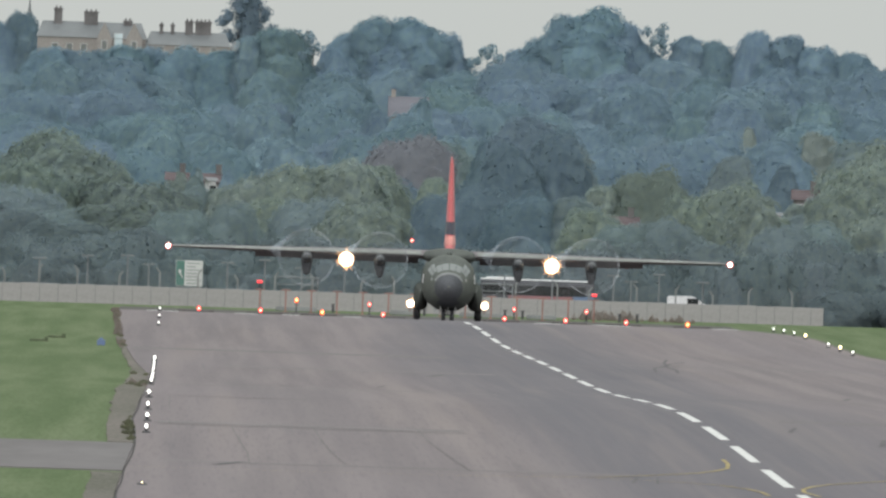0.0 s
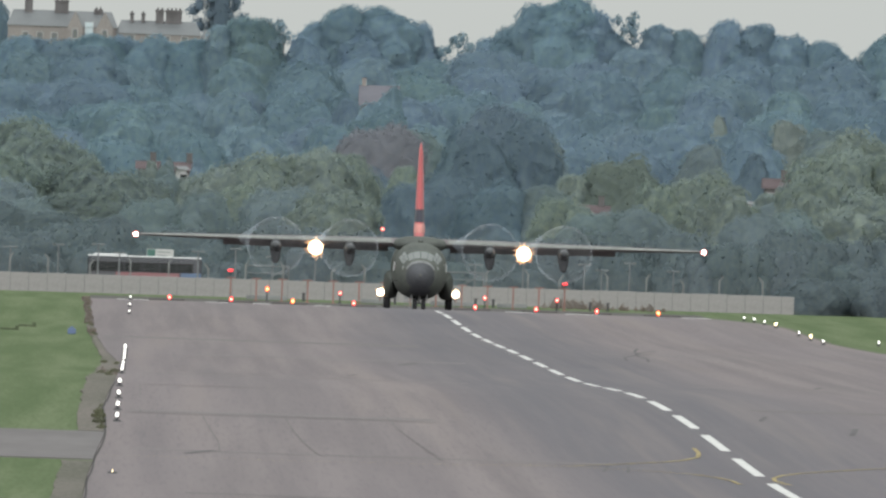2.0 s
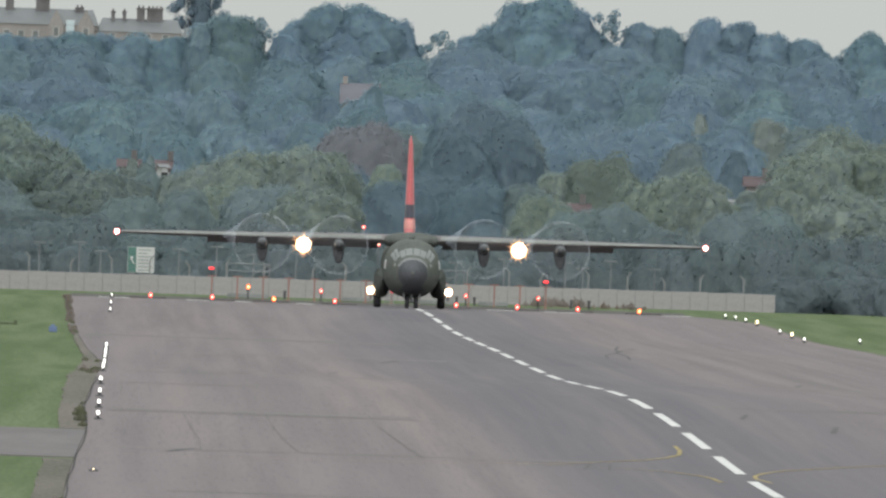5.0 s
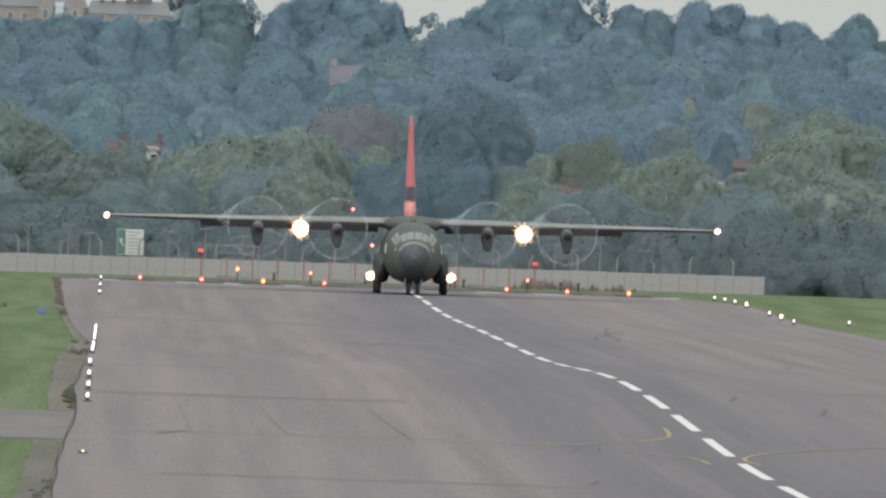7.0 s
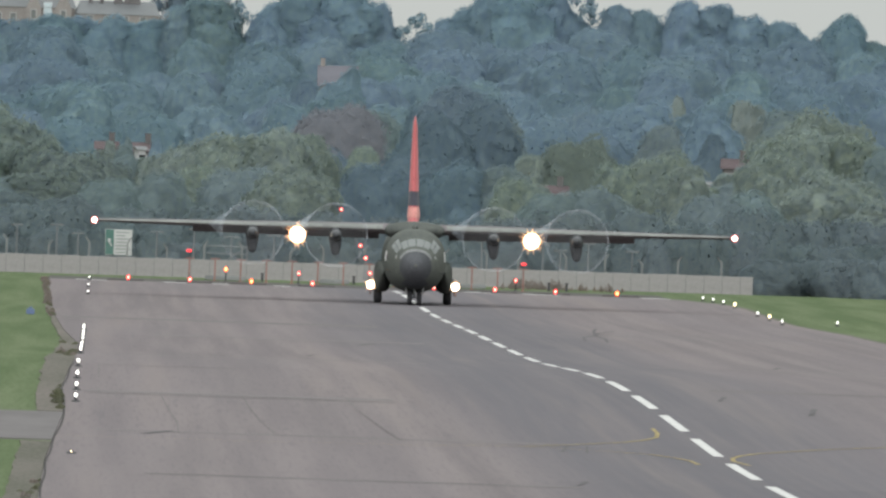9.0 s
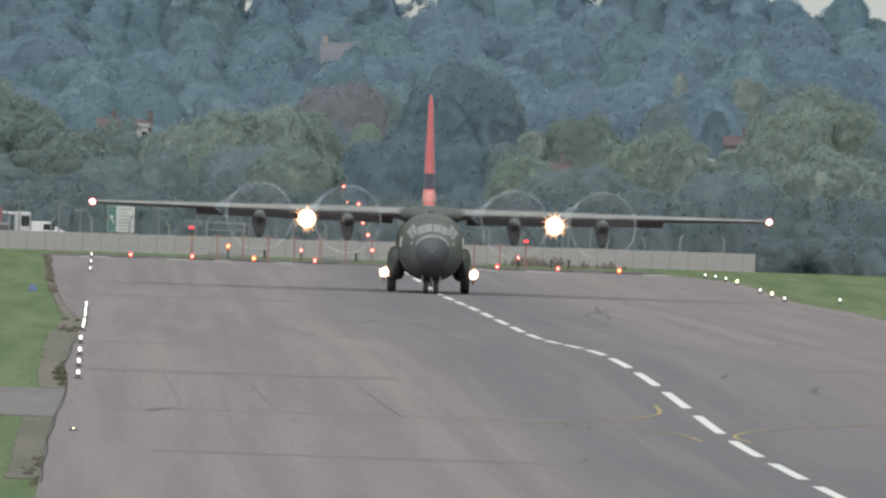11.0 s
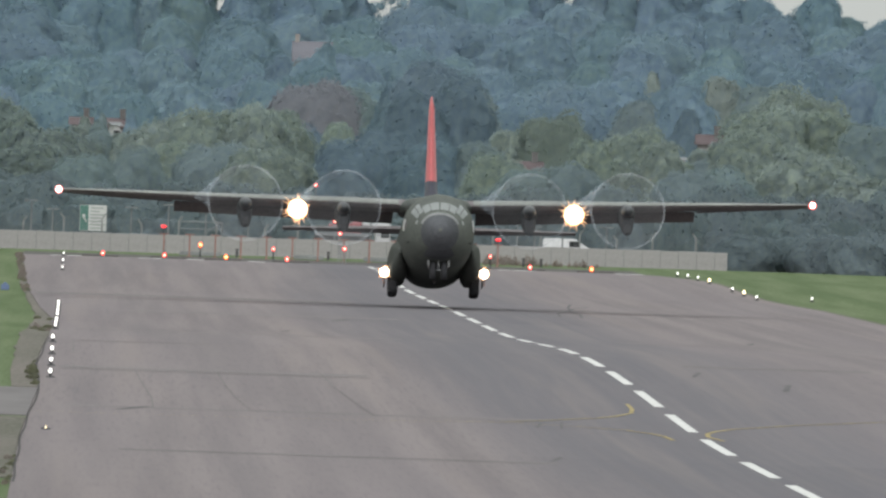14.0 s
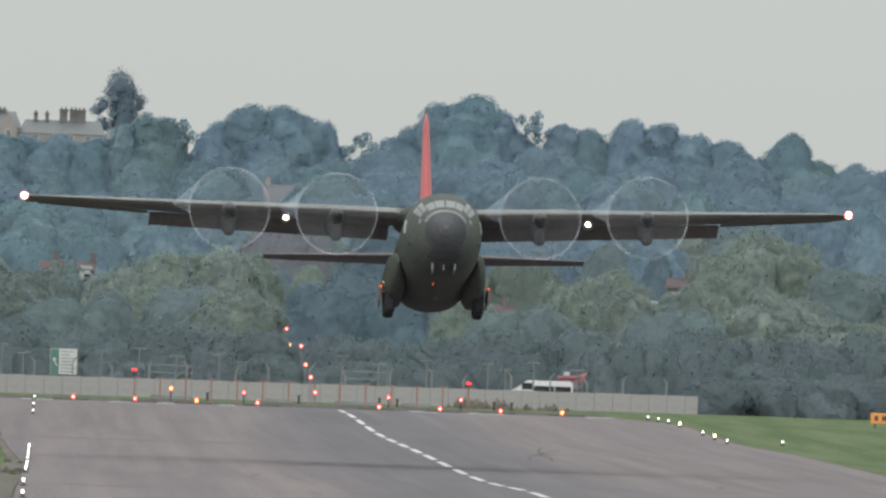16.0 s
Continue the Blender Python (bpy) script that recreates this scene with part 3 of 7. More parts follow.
for i in range(230):
    y = 690 + i * 5.3 + rnd.uniform(-3, 3)
    if 836 < y < 903 or noise.noise(Vector((7.0, y * 0.012, 0))) < (0.12 if y < 1500 else -0.15):
        continue
    dead = rnd.random() < (0.8 if y > 1300 else 0.25)
    inner, outer = left_edge(y) - 0.02, max(verge_line(y), left_edge(y) - 0.7)
    x = inner + (outer - inner) * rnd.random() ** (1.8 if y < 1400 else 1.1)
    me = rnd.choice(dead_meshes if dead else weed_meshes)
    k = rnd.uniform(0.7, 1.3)
    solid("weed_tuft", me, None, "brown dead weeds at the runway edge" if dead else "dark green weeds at the runway edge", "weeds",
          Matrix.LocRotScale((x, y, runway_z(y) - 0.05), Euler((0, 0, 0)), (k * 0.26, k * 3.2, k * (0.24 if y > 1180 else 0.20))), group="weeds along the runway edge")
for y, x, k in ((908, -0.98, 0.8), (920, -1.08, 1.1), (932, -1.12, 1.2), (944, -1.14, 0.9), (960, -1.08, 0.5)):
    solid("weed_tuft", weed_meshes[0], None, "large dark green weed clump at the runway edge", "weeds", Matrix.LocRotScale((x, y, runway_z(y) - 0.05), Euler((0, 0, 0)), (k * 0.36, k * 5, k * 0.40)), group="weeds along the runway edge")
# thin brown scrub in front of the concrete fence
for i in range(22):
    x = 30.2 + i * 0.42 + rnd.uniform(-0.2, 0.2)
    k = rnd.uniform(0.45, 1.0) * (1.0 if i < 12 else 0.65)
    solid("dead_scrub", rnd.choice(dead_meshes), None, "thin brown dead scrub standing before the concrete fence", "scrub",
          Matrix.LocRotScale((x, 2004 + rnd.uniform(-2, 2), -0.05), Euler((0, 0, rnd.uniform(0, 6))), (k * 0.8, k, k * 1.15)), group="dead scrub by the fence")


# ---- airfield lights ----
def light_unit(kind, stem, lamp_r, mat, label, category):
    """A raised airfield light: base plate, stem, and a glass that glows."""
    ob = thing("runway_light", label, category)
    base = bmesh.new()
    rod(base, (0, 0, 0), (0, 0, 0.05), 0.16, 0.14, 10)
    part("base_plate", base, M["dark_metal"], ob, smooth=True)
    st = bmesh.new()
    rod(st, (0, 0, 0.04), (0, 0, stem), 0.05, 0.05, 8)
    part("stem", st, M["dark_metal"], ob, smooth=True)
    g = part("lamp_glass", ball(lamp_r, (0, 0, stem + lamp_r), 2, (0.85, 0.85, 1.2)), mat, ob, "glowing lamp glass", smooth=True)
    for glass, bulb in (("lamp_red", "bulb_red"), ("lamp_amber", "bulb_amber")):
        if mat == M[glass]:
            part("bulb", ball(lamp_r * 0.50, (0, -lamp_r * 0.75, stem + lamp_r), 2), M[bulb], g, "pale glowing bulb", smooth=True)
    return ob


end_light = light_unit("end", 0.05, 0.170, M["lamp_red"], "red runway end light standing at the far end", "runway light")
END_Z = runway_z(1950)
end_light.location = (2.44, 1950, END_Z)
amber_light = light_unit("end", 0.05, 0.180, M["lamp_amber"], "amber red runway end light standing at the far end", "runway light")
amber_light.location = (11.29, 1950, END_Z)
for x in (6.87, 15.67, 24.39, 28.77, 33.12):
    tagged(copy_thing(end_light, pose(x, 1950, END_Z)), group="runway end lights")
tagged(copy_thing(amber_light, pose(37.54, 1950, END_Z)), group="runway end lights")
for o in (end_light, amber_light):
    o["group"] = "runway end lights"
raised = light_unit("raised", 0.60, 0.145, M["lamp_red"], "red light on a short dark stem beyond the runway end", "approach light")
raised.location = (14.78, 1965, 0)
raised["group"] = "raised lights beyond the runway"
for x in (25.25, 30.48):
    copy_thing(raised, pose(x, 1965, 0))
raised_amber = light_unit("raised", 0.70, 0.175, M["lamp_amber"], "amber light on a short dark stem beyond the runway end", "approach light")
raised_amber.location = (9.5, 1965, 0)
raised_amber["group"] = "raised lights beyond the runway"

for i, x in enumerate((2.44, 6.87, 11.29, 15.67, 24.39, 28.77, 33.12, 37.54)):
    bm = boxed(-1.3, 1.3, -0.5, 0.5, -0.1, 0.09, 0.03)
    solid("light_slab", bm, M["asphalt_edge"], "dark low slab behind a runway end light", "slab", pose(x + (0.3 if i % 2 else -0.2), 1951.5, END_Z), group="slabs at the runway end")
edge_light = light_unit("edge", 0.14, 0.058, M["lamp_white"], "white elevated runway edge light", "edge light")
edge_light["group"] = "left runway edge lights"
edge_light.location = (-0.34, 1867, runway_z(1867))
for y in (1707, 1650, 1330, 1316, 1290, 1266, 1240, 1200, 1160, 1116):
    copy_thing(edge_light, pose(-0.42 - (1300 - y) * 0.0002, y, runway_z(y)))
near_light = light_unit("edge", 0.16, 0.066, M["lamp_white"], "white elevated runway edge light", "edge light")
near_light["group"] = "left runway edge lights"
near_light.location = (-0.49, 1024, runway_z(1024))
for y in (982, 950, 922):
    copy_thing(near_light, pose(-0.49, y, runway_z(y)))
flush = light_unit("edge", 0.03, 0.028, M["lamp_warm"], "small flush runway edge light", "edge light")
flush.location = (-0.51, 810, runway_z(810))
right_light = light_unit("edge", 0.16, 0.065, M["lamp_white"], "white elevated runway edge light by the grass", "edge light")
right_light["group"] = "right runway edge lights"
right_light.location = (40.4, 1802, runway_z(1802))
for y in (1772, 1743, 1652, 1593):
    copy_thing(right_light, pose(40.4, y, runway_z(y)))
copy_thing(right_light, pose(43.9, 1602, ground_z(43.9, 1602)))
right_warm = light_unit("edge", 0.16, 0.095, M["lamp_warm"], "warm glowing elevated runway edge light", "edge light")
right_warm["group"] = "right runway edge lights"
right_warm.location = (40.4, 1712, runway_z(1712))
copy_thing(right_warm, pose(40.4, 1623, runway_z(1623)))


# approach lights on masts that climb away beyond the runway
def approach_mast(y, z, x=MID, mat="lamp_red"):
    g = ground_z(x, y)
    ob = thing("approach_mast", "slim grey approach light mast with a glowing red lamp", "approach light", pose(x, y, g), group="approach lights beyond the runway")
    st = bmesh.new()
    for s in (-1, 1):
        rod(st, (0.10 * s, 0, 0), (0.05 * s, 0, z - g - 0.1), 0.03, 0.025, 6)
    for k in range(1, int((z - g) / 0.5) + 1):
        rod(st, (-0.09, 0, k * 0.5), (0.09, 0, min(k * 0.5 + 0.25, z - g)), 0.015, 0.015, 5)
    part("mast", st, M["galvanised"], ob)
    part("crossbar", boxed(-0.2, 0.2, -0.03, 0.03, z - g - 0.14, z - g - 0.08), M["galvanised"], ob)
    glass = part("lamp_glass", ball(0.16, (0, 0, z - g)), M[mat], ob, "glowing lamp glass", smooth=True)
    part("bulb", ball(0.085, (0, -0.12, z - g)), M["bulb_amber" if mat == "lamp_amber" else "bulb_red"], glass, "pale glowing bulb", smooth=True)
    return ob


for y, z, x, mat in ((2193, 5.06, MID, "lamp_red"), (2144, 3.87, MID - 0.1, "lamp_amber"), (2100, 3.92, MID + 0.35, "lamp_red"), (2025, 2.72, MID, "lamp_red"), (1983, 1.96, MID, "lamp_red"), (1958, 0.96, MID + 0.1, "lamp_red")):
    approach_mast(y, z, x, mat)

# localiser aerial: a row of orange-red frames
aerial = thing("localiser_aerial", "row of orange-red painted aerial posts with short cross bars", "aerial", pose(0, 1980, 0))
for i in range(14):
    x = 6.9 + i * 1.873
    bm = boxed(x - 0.055, x + 0.055, -0.05, 0.05, -0.2, 1.5)
    box(bm, x - 0.20, x + 0.20, -0.1, 0.1, -0.2, -0.05)
    post = part("post", bm, M["red_paint"], aerial)
    part("cross_bar", boxed(x - 0.34, x + 0.34, -0.06, 0.06, 1.5, 1.58), M["red_paint"], post)
    part("dipole", rod(bmesh.new(), (x, -1.0, 1.6), (x, 0.6, 1.6), 0.03), M["red_paint"], post)
for x, z in ((6.85, 2.08), (31.25, 1.9)):
    st = part("light_stem", rod(bmesh.new(), (x, 0, 1.55), (x, 0, z - 0.1), 0.03), M["dark_metal"], aerial)
    for dx in (-0.09, 0.09):
        part("obstruction_lamp", ball(0.11, (x + dx, 0, z)), M["lamp_red"], st, "glowing red lamp", smooth=True)
for x in (12.3, 19.0, 24.9, 26.2, 33.3, 34.6):
    bm = boxed(-0.09, 0.09, -0.08, 0.08, 0, 0.55, 0.02)
    box(bm, -0.13, 0.13, -0.1, 0.1, 0.55, 0.62)
    solid("marker_post", bm, M["dark_metal"], "short dark marker post in the grass", "post", pose(x, 1990, -0.04), group="marker posts")
for x, w in ((9.6, 3.0), (17.6, 2.2), (23.2, 3.2), (27.6, 2.2)):
    bm = boxed(-w / 2, w / 2, -0.6, 0.6, 0, 0.28, 0.03)
    box(bm, -w / 2 + 0.1, w / 2 - 0.1, -0.5, 0.5, 0.28, 0.31)
    solid("concrete_plinth", bm, M["concrete_post"], "low pale concrete plinth behind the aerial", "plinth", pose(x, 1992, -0.04), group="plinths")

# ---- boundary: concrete panel fence, road, security fence posts, signs ----
fence = thing("boundary_fence", "low pale grey concrete panel fence across the runway end", "fence", kind="structure")


def fence_y(x):
    return 2005 + (x + 12.2) * 0.41


FENCE_WAY = math.atan(0.41)
fx = -60.0
rnd = random.Random(8)
while fx < 49.0:
    w = min(1.37, 49.2 - fx)
    z = 1.34 + rnd.uniform(-0.02, 0.02)
    way = pose(fx, fence_y(fx), 0.0, 0, 0, math.degrees(FENCE_WAY))
    part("panel", boxed(0.018, w / math.cos(FENCE_WAY) - 0.018, -0.06, 0.06, -0.2, z, 0.02), M["concrete"], fence, m=way)
    part("post", boxed(-0.06, 0.06, -0.045, 0.12, -0.2, z - 0.02, 0.01), M["concrete_post"], fence, m=way)
    fx += 1.37
road = solid("road", ribbon([2042, 2048, 2054, 2060, 2066], -600.0, 700.0, 0.03, 12), M["road"], "dark asphalt main road behind the fence", "road", kind="structure")


def cranked_post(x, y, h, lean):
    bm = boxed(-0.06, 0.06, -0.06, 0.06, -0.1, h)
    rod(bm, (0, 0, h - 0.04), (0.28 * lean, 0, h + 0.34), 0.055, 0.05, 6)
    return solid("security_post", bm, M["concrete_post"], "pale concrete fence post with a cranked top", "fence post", pose(x, y, 0), group="security fence posts")


for i in range(30):
    x = -30 + i * 2.95 + random.Random(i).uniform(-0.4, 0.4)
    if x < 48:
        cranked_post(x, 2034, 2.35 if i % 3 else 2.0, 1 if i % 2 else -1)
wire = bmesh.new()
for i in range(26):
    z = 0.3 + i * 0.085
    rod(wire, (-45, 2035, z), (49, 2035, z), 0.003, 0.003, 4)
for i in range(236):
    rod(wire, (-45 + i * 0.4, 2035, 0), (-45 + i * 0.4, 2035, 2.45), 0.003, 0.003, 4)
solid("mesh_fence", wire, M["galvanised"], "fine grey wire mesh security fence", "fence", kind="stuff")


def lamp_post(x, y, h, arm):
    ob = thing("lamp_post", "slim grey street lamp post with a short arm", "lamp post", pose(x, y, 0), group="street lamp posts")
    part("pole", rod(bmesh.new(), (0, 0, 0), (0, 0, h), 0.08, 0.05), M["galvanised"], ob, smooth=True)
    bm = rod(bmesh.new(), (-arm, 0, h), (arm, 0, h + 0.03), 0.03, 0.03, 6)
    part("arm", bm, M["galvanised"], ob)
    for s in (-1, 1):
        part("lamp_head", boxed(s * arm - 0.16, s * arm + 0.16, -0.08, 0.08, h - 0.05, h + 0.04, 0.02), M["concrete_post"], ob)
    return ob


for x, h, a in ((-9.5, 3.1, 0.35), (-5.9, 3.4, 0.3), (-2.9, 3.5, 0.35), (-1.3, 2.9, 0.3), (4.6, 3.2, 0.35), (7.4, 3.5, 0.3), (10.2, 3.0, 0.4), (13.4, 3.2, 0.35), (22.6, 3.4, 0.35), (25.4, 2.9, 0.4), (29.0, 3.3, 0.3),
                (33.6, 3.2, 0.35), (34.9, 2.8, 0.35), (37.0, 3.4, 0.3), (40.3, 2.9, 0.35), (43.8, 3.3, 0.3)):
    lamp_post(x, 2039, h, a)
for x0, x1 in ((8.2, 11.4), (22.6, 26.0)):
    gate = thing("gate_frame", "grey tubular gate frame behind the fence", "gate", pose(0, 2037, 0))
    for x in (x0, x1):
        part("post", rod(bmesh.new(), (x, 0, 0), (x, 0, 2.35), 0.06), M["galvanised"], gate)
    part("top_rail", rod(bmesh.new(), (x0, 0, 2.3), (x1, 0, 2.3), 0.045), M["galvanised"], gate)
    part("lower_rail", rod(bmesh.new(), (x0, 0, 1.75), (x1, 0, 1.75), 0.035), M["galvanised"], gate)
    part("brace", rod(bmesh.new(), (x0, 0, 0.2), (x1, 0, 2.3), 0.03), M["galvanised"], gate)

# road sign with a green edge panel
sign = thing("road_sign", "green and white direction sign on two grey posts", "road sign", pose(0.74, 2070, -0.13))
for x in (0.25, 1.75):
    part("post", rod(bmesh.new(), (x, 0.1, 0), (x, 0.1, 3.2), 0.06), M["galvanised"], sign)
face = part("face", boxed(0.0, 2.05, -0.03, 0.03, 1.37, 3.33, 0.01), M["sign_white"], sign, "white sign face")
part("green_panel", boxed(0.03, 0.66, -0.042, -0.031, 1.40, 3.30), M["sign_green"], face, "dark green panel")
bm = rod(bmesh.new(), (0.30, -0.047, 2.40), (0.52, -0.047, 2.02), 0.05, 0.05, 6)
box(bm, 0.20, 0.42, -0.052, -0.043, 2.38, 2.62)
part("arrow", bm, M["sign_white"], face)
for i, (a, b) in enumerate(((0.8, 1.7), (0.8, 1.95), (0.8, 1.75), (0.8, 1.6), (0.8, 1.85), (0.8, 1.5), (0.8, 1.8))):
    part("text_bar", boxed(a, b, -0.042, -0.031, 1.52 + i * 0.255, 1.64 + i * 0.255), M["sign_grey"], face)

# orange taxiway sign and a small blue marker in the grass
osign = thing("taxiway_sign", "orange yellow airfield sign box on short legs", "airfield sign", pose(55.9, 1826, runway_z(1826) - 0.04))
part("box", boxed(0, 2.3, -0.12, 0.12, 0.3, 1.0, 0.03), M["orange_face"], osign, "orange yellow face")
for x in (0.3, 2.0):
    part("leg", boxed(x - 0.04, x + 0.04, -0.05, 0.05, 0, 0.3), M["dark_metal"], osign)
for a, b in ((0.25, 0.5), (0.75, 1.3), (1.5, 2.0)):
    part("text_bar", boxed(a, b, -0.14, -0.121, 0.5, 0.82), M["dark_metal"], osign)
bm = boxed(-0.22, 0.22, -0.15, 0.15, 0, 0.3, 0.04)
box(bm, -0.1, 0.1, -0.1, 0.1, 0.3, 0.4, 0.02)
solid("blue_marker", bm, M["blue_face"], "small blue marker box in the grass", "marker", pose(-3.35, 1455, runway_z(1455) - 0.04))
# dark green blocks, added to stand in for a faint seam in the grass
for x, y in ((-6.0, 1520), (-6.8, 1480)):
    bm = boxed(-0.5, 0.5, -0.3, 0.3, 0, 0.12, 0.03)
    box(bm, 0.3, 0.5, -0.2, 0.2, 0.12, 0.24, 0.02)
    solid("manhole_cover", bm, M["cover"], "low dark green block standing in for a grass seam", "cover", pose(x, y, runway_z(y) - 0.05))


# ---- the four-engined transport aircraft; its origin lies on the ground between the main wheels, nose towards -y ----
def ring(y, cz, rx, rz, n=40, power=2.2):
    pts = []
    for i in range(n):
        a = 2 * math.pi * i / n
        c, s = math.cos(a), math.sin(a)
        pts.append((rx * abs(c) ** (2 / power) * (1 if c >= 0 else -1), y, cz + rz * abs(s) ** (2 / power) * (1 if s >= 0 else -1)))
    return pts


PLUG = 2.4
FRONT = ((-13.0, 2.42, 0.06, 0.06), (-12.85, 2.40, 0.36, 0.34), (-12.5, 2.38, 0.68, 0.62), (-11.95, 2.36, 0.98, 0.92), (-11.3, 2.40, 1.24, 1.18), (-10.6, 2.46, 1.44, 1.42),
         (-9.9, 2.56, 1.62, 1.64), (-9.2, 2.63, 1.76, 1.81), (-8.4, 2.67, 1.86, 1.94), (-7.2, 2.69, 1.93, 1.98))
BACK = ((-4.0, 2.69, 1.95, 1.98), (4.2, 2.69, 1.95, 1.98), (5.6, 2.78, 1.95, 1.90), (7.2, 2.98, 1.92, 1.73),
        (9.5, 3.32, 1.80, 1.48), (12.0, 3.76, 1.50, 1.20), (14.5, 4.18, 0.98, 0.90), (16.3, 4.62, 0.40, 0.45), (16.8, 4.75, 0.12, 0.2))
# the long-bodied version: a plug of plain fuselage ahead of the wing
HULL = tuple((y - PLUG, z, rx, rz) for y, z, rx, rz in FRONT) + BACK


def hull_at(y):
    ysx = [h[0] for h in HULL]
    return [float(np.interp(y, ysx, [h[k] for h in HULL])) for k in (1, 2, 3)]


def hull_patch(y0, y1, a0, a1, off, n=6):
    """A piece of the fuselage skin, lifted off it and given thickness."""
    bm = bmesh.new()
    rows = []
    for i in range(n + 1):
        y = y0 + (y1 - y0) * i / n - PLUG
        cz, rx, rz = hull_at(y)
        row = []
        for j in range(n + 1):
            a = radians(a0 + (a1 - a0) * j / n)
            c, s = math.cos(a), math.sin(a)
            row.append(bm.verts.new(((rx + off) * abs(c) ** (2 / 2.2) * (1 if c >= 0 else -1), y, cz + (rz + off) * abs(s) ** (2 / 2.2) * (1 if s >= 0 else -1))))
        rows.append(row)
    for p, q in zip(rows, rows[1:]):
        for j in range(n):
            bm.faces.new((p[j], p[j + 1], q[j + 1], q[j]))
    return bm


def airfoil(chord, thick, n=9):
    """Points of a wing section, leading edge at 0, as (along, up)."""
    up = []
    for i in range(n):
        s = (1 - math.cos(math.pi * i / (n - 1))) / 2
        h = 5 * thick * (0.2969 * math.sqrt(s) - 0.126 * s - 0.3516 * s * s + 0.2843 * s ** 3 - 0.1015 * s ** 4)
        up.append((s * chord, h * chord))
    return up + [(x, -0.75 * z) for x, z in reversed(up[1:-1])]


def wing_skin(sections):
    """sections: x, leading edge y, z, chord, relative thickness."""
    return loft([[(x, y + a, z + b) for a, b in airfoil(c, t)] for x, y, z, c, t in sections])


def wheel(parent, x, y, r, w):
    tyre = bmesh.new()
    prof = [(r * 0.55, -w / 2), (r * 0.86, -w / 2), (r * 0.97, -w * 0.36), (r, -w * 0.14), (r, w * 0.14), (r * 0.97, w * 0.36), (r * 0.86, w / 2), (r * 0.55, w / 2)]
    tyre = loft([[(px, rr * math.cos(6.2832 * i / 24), rr * math.sin(6.2832 * i / 24)) for i in range(24)] for rr, px in prof])
    t = part("wheel", tyre, M["rubber"], parent, "black rubber tyre", smooth=True, m=pose(x, y, r))
    hub = rod(bmesh.new(), (-w * 0.48, 0, 0), (w * 0.48, 0, 0), r * 0.5, r * 0.5, 16)
    part("hub", hub, M["lip"], t)
    return t


plane = thing("transport_aircraft", "four-engined olive grey military transport aircraft with a red tail fin", "aircraft")
plane.scale = (0.973, 0.973, 0.988)
fus = part("fuselage", loft([ring(*h) for h in HULL]), M["camo"], plane, "olive grey fuselage", smooth=True, angle=60)
part("radome", hull_patch(-12.99, -11.95, 0, 360, 0.012, 32), M["radome"], fus, "black rounded nose radome", smooth=True)
part("chin_panel", hull_patch(-11.94, -10.7, 236, 304, 0.010, 14), M["radome"], fus, "dark panel under the nose", smooth=True)
# pale skin strip paints the highlight above the radome
part("nose_highlight", hull_patch(-11.93, -11.62, 25, 155, 0.010, 14), M["lip"], fus, "pale grey highlight painted over the radome", smooth=True)
# flight deck glazing: separate panes with frames between them
for a0, a1 in ((54, 70.5), (72, 89), (91, 108), (109.5, 126)):
    part("windscreen_pane", hull_patch(-11.3, -10.25, a0, a1, 0.022), M["glass"], fus, "pale reflecting windscreen pane", smooth=True)
for a0, a1 in ((30, 41), (42.5, 52.5), (127.5, 137.5), (139, 150)):
    part("side_window", hull_patch(-10.95, -9.5, a0, a1, 0.022), M["glass"], fus, "pale reflecting side window", smooth=True)
for a0, a1 in ((17, 27), (153, 163)):
    part("lower_window", hull_patch(-11.3, -10.95, a0, a1, 0.022), M["glass"], fus, smooth=True)
for a in (3, 177):
    part("formation_strip", hull_patch(-8.9, -8.2, a - 3, a + 13 if a < 90 else a + 3, 0.02) if a < 90 else hull_patch(-8.9, -8.2, a - 13, a + 3, 0.02), M["white_gloss"], fus, "small pale panel")
part("air_intake_door", hull_patch(-9.4, -8.8, 168, 176, 0.02), M["camo_dark"], fus)
part("refuelling_fairing", loft([ring(y, 4.72, r, r, 12, 2) for y, r in ((-8.2, 0.05), (-7.7, 0.16), (-5.0, 0.18), (-3.2, 0.18), (-2.6, 0.05))]), M["camo"], fus, smooth=True)
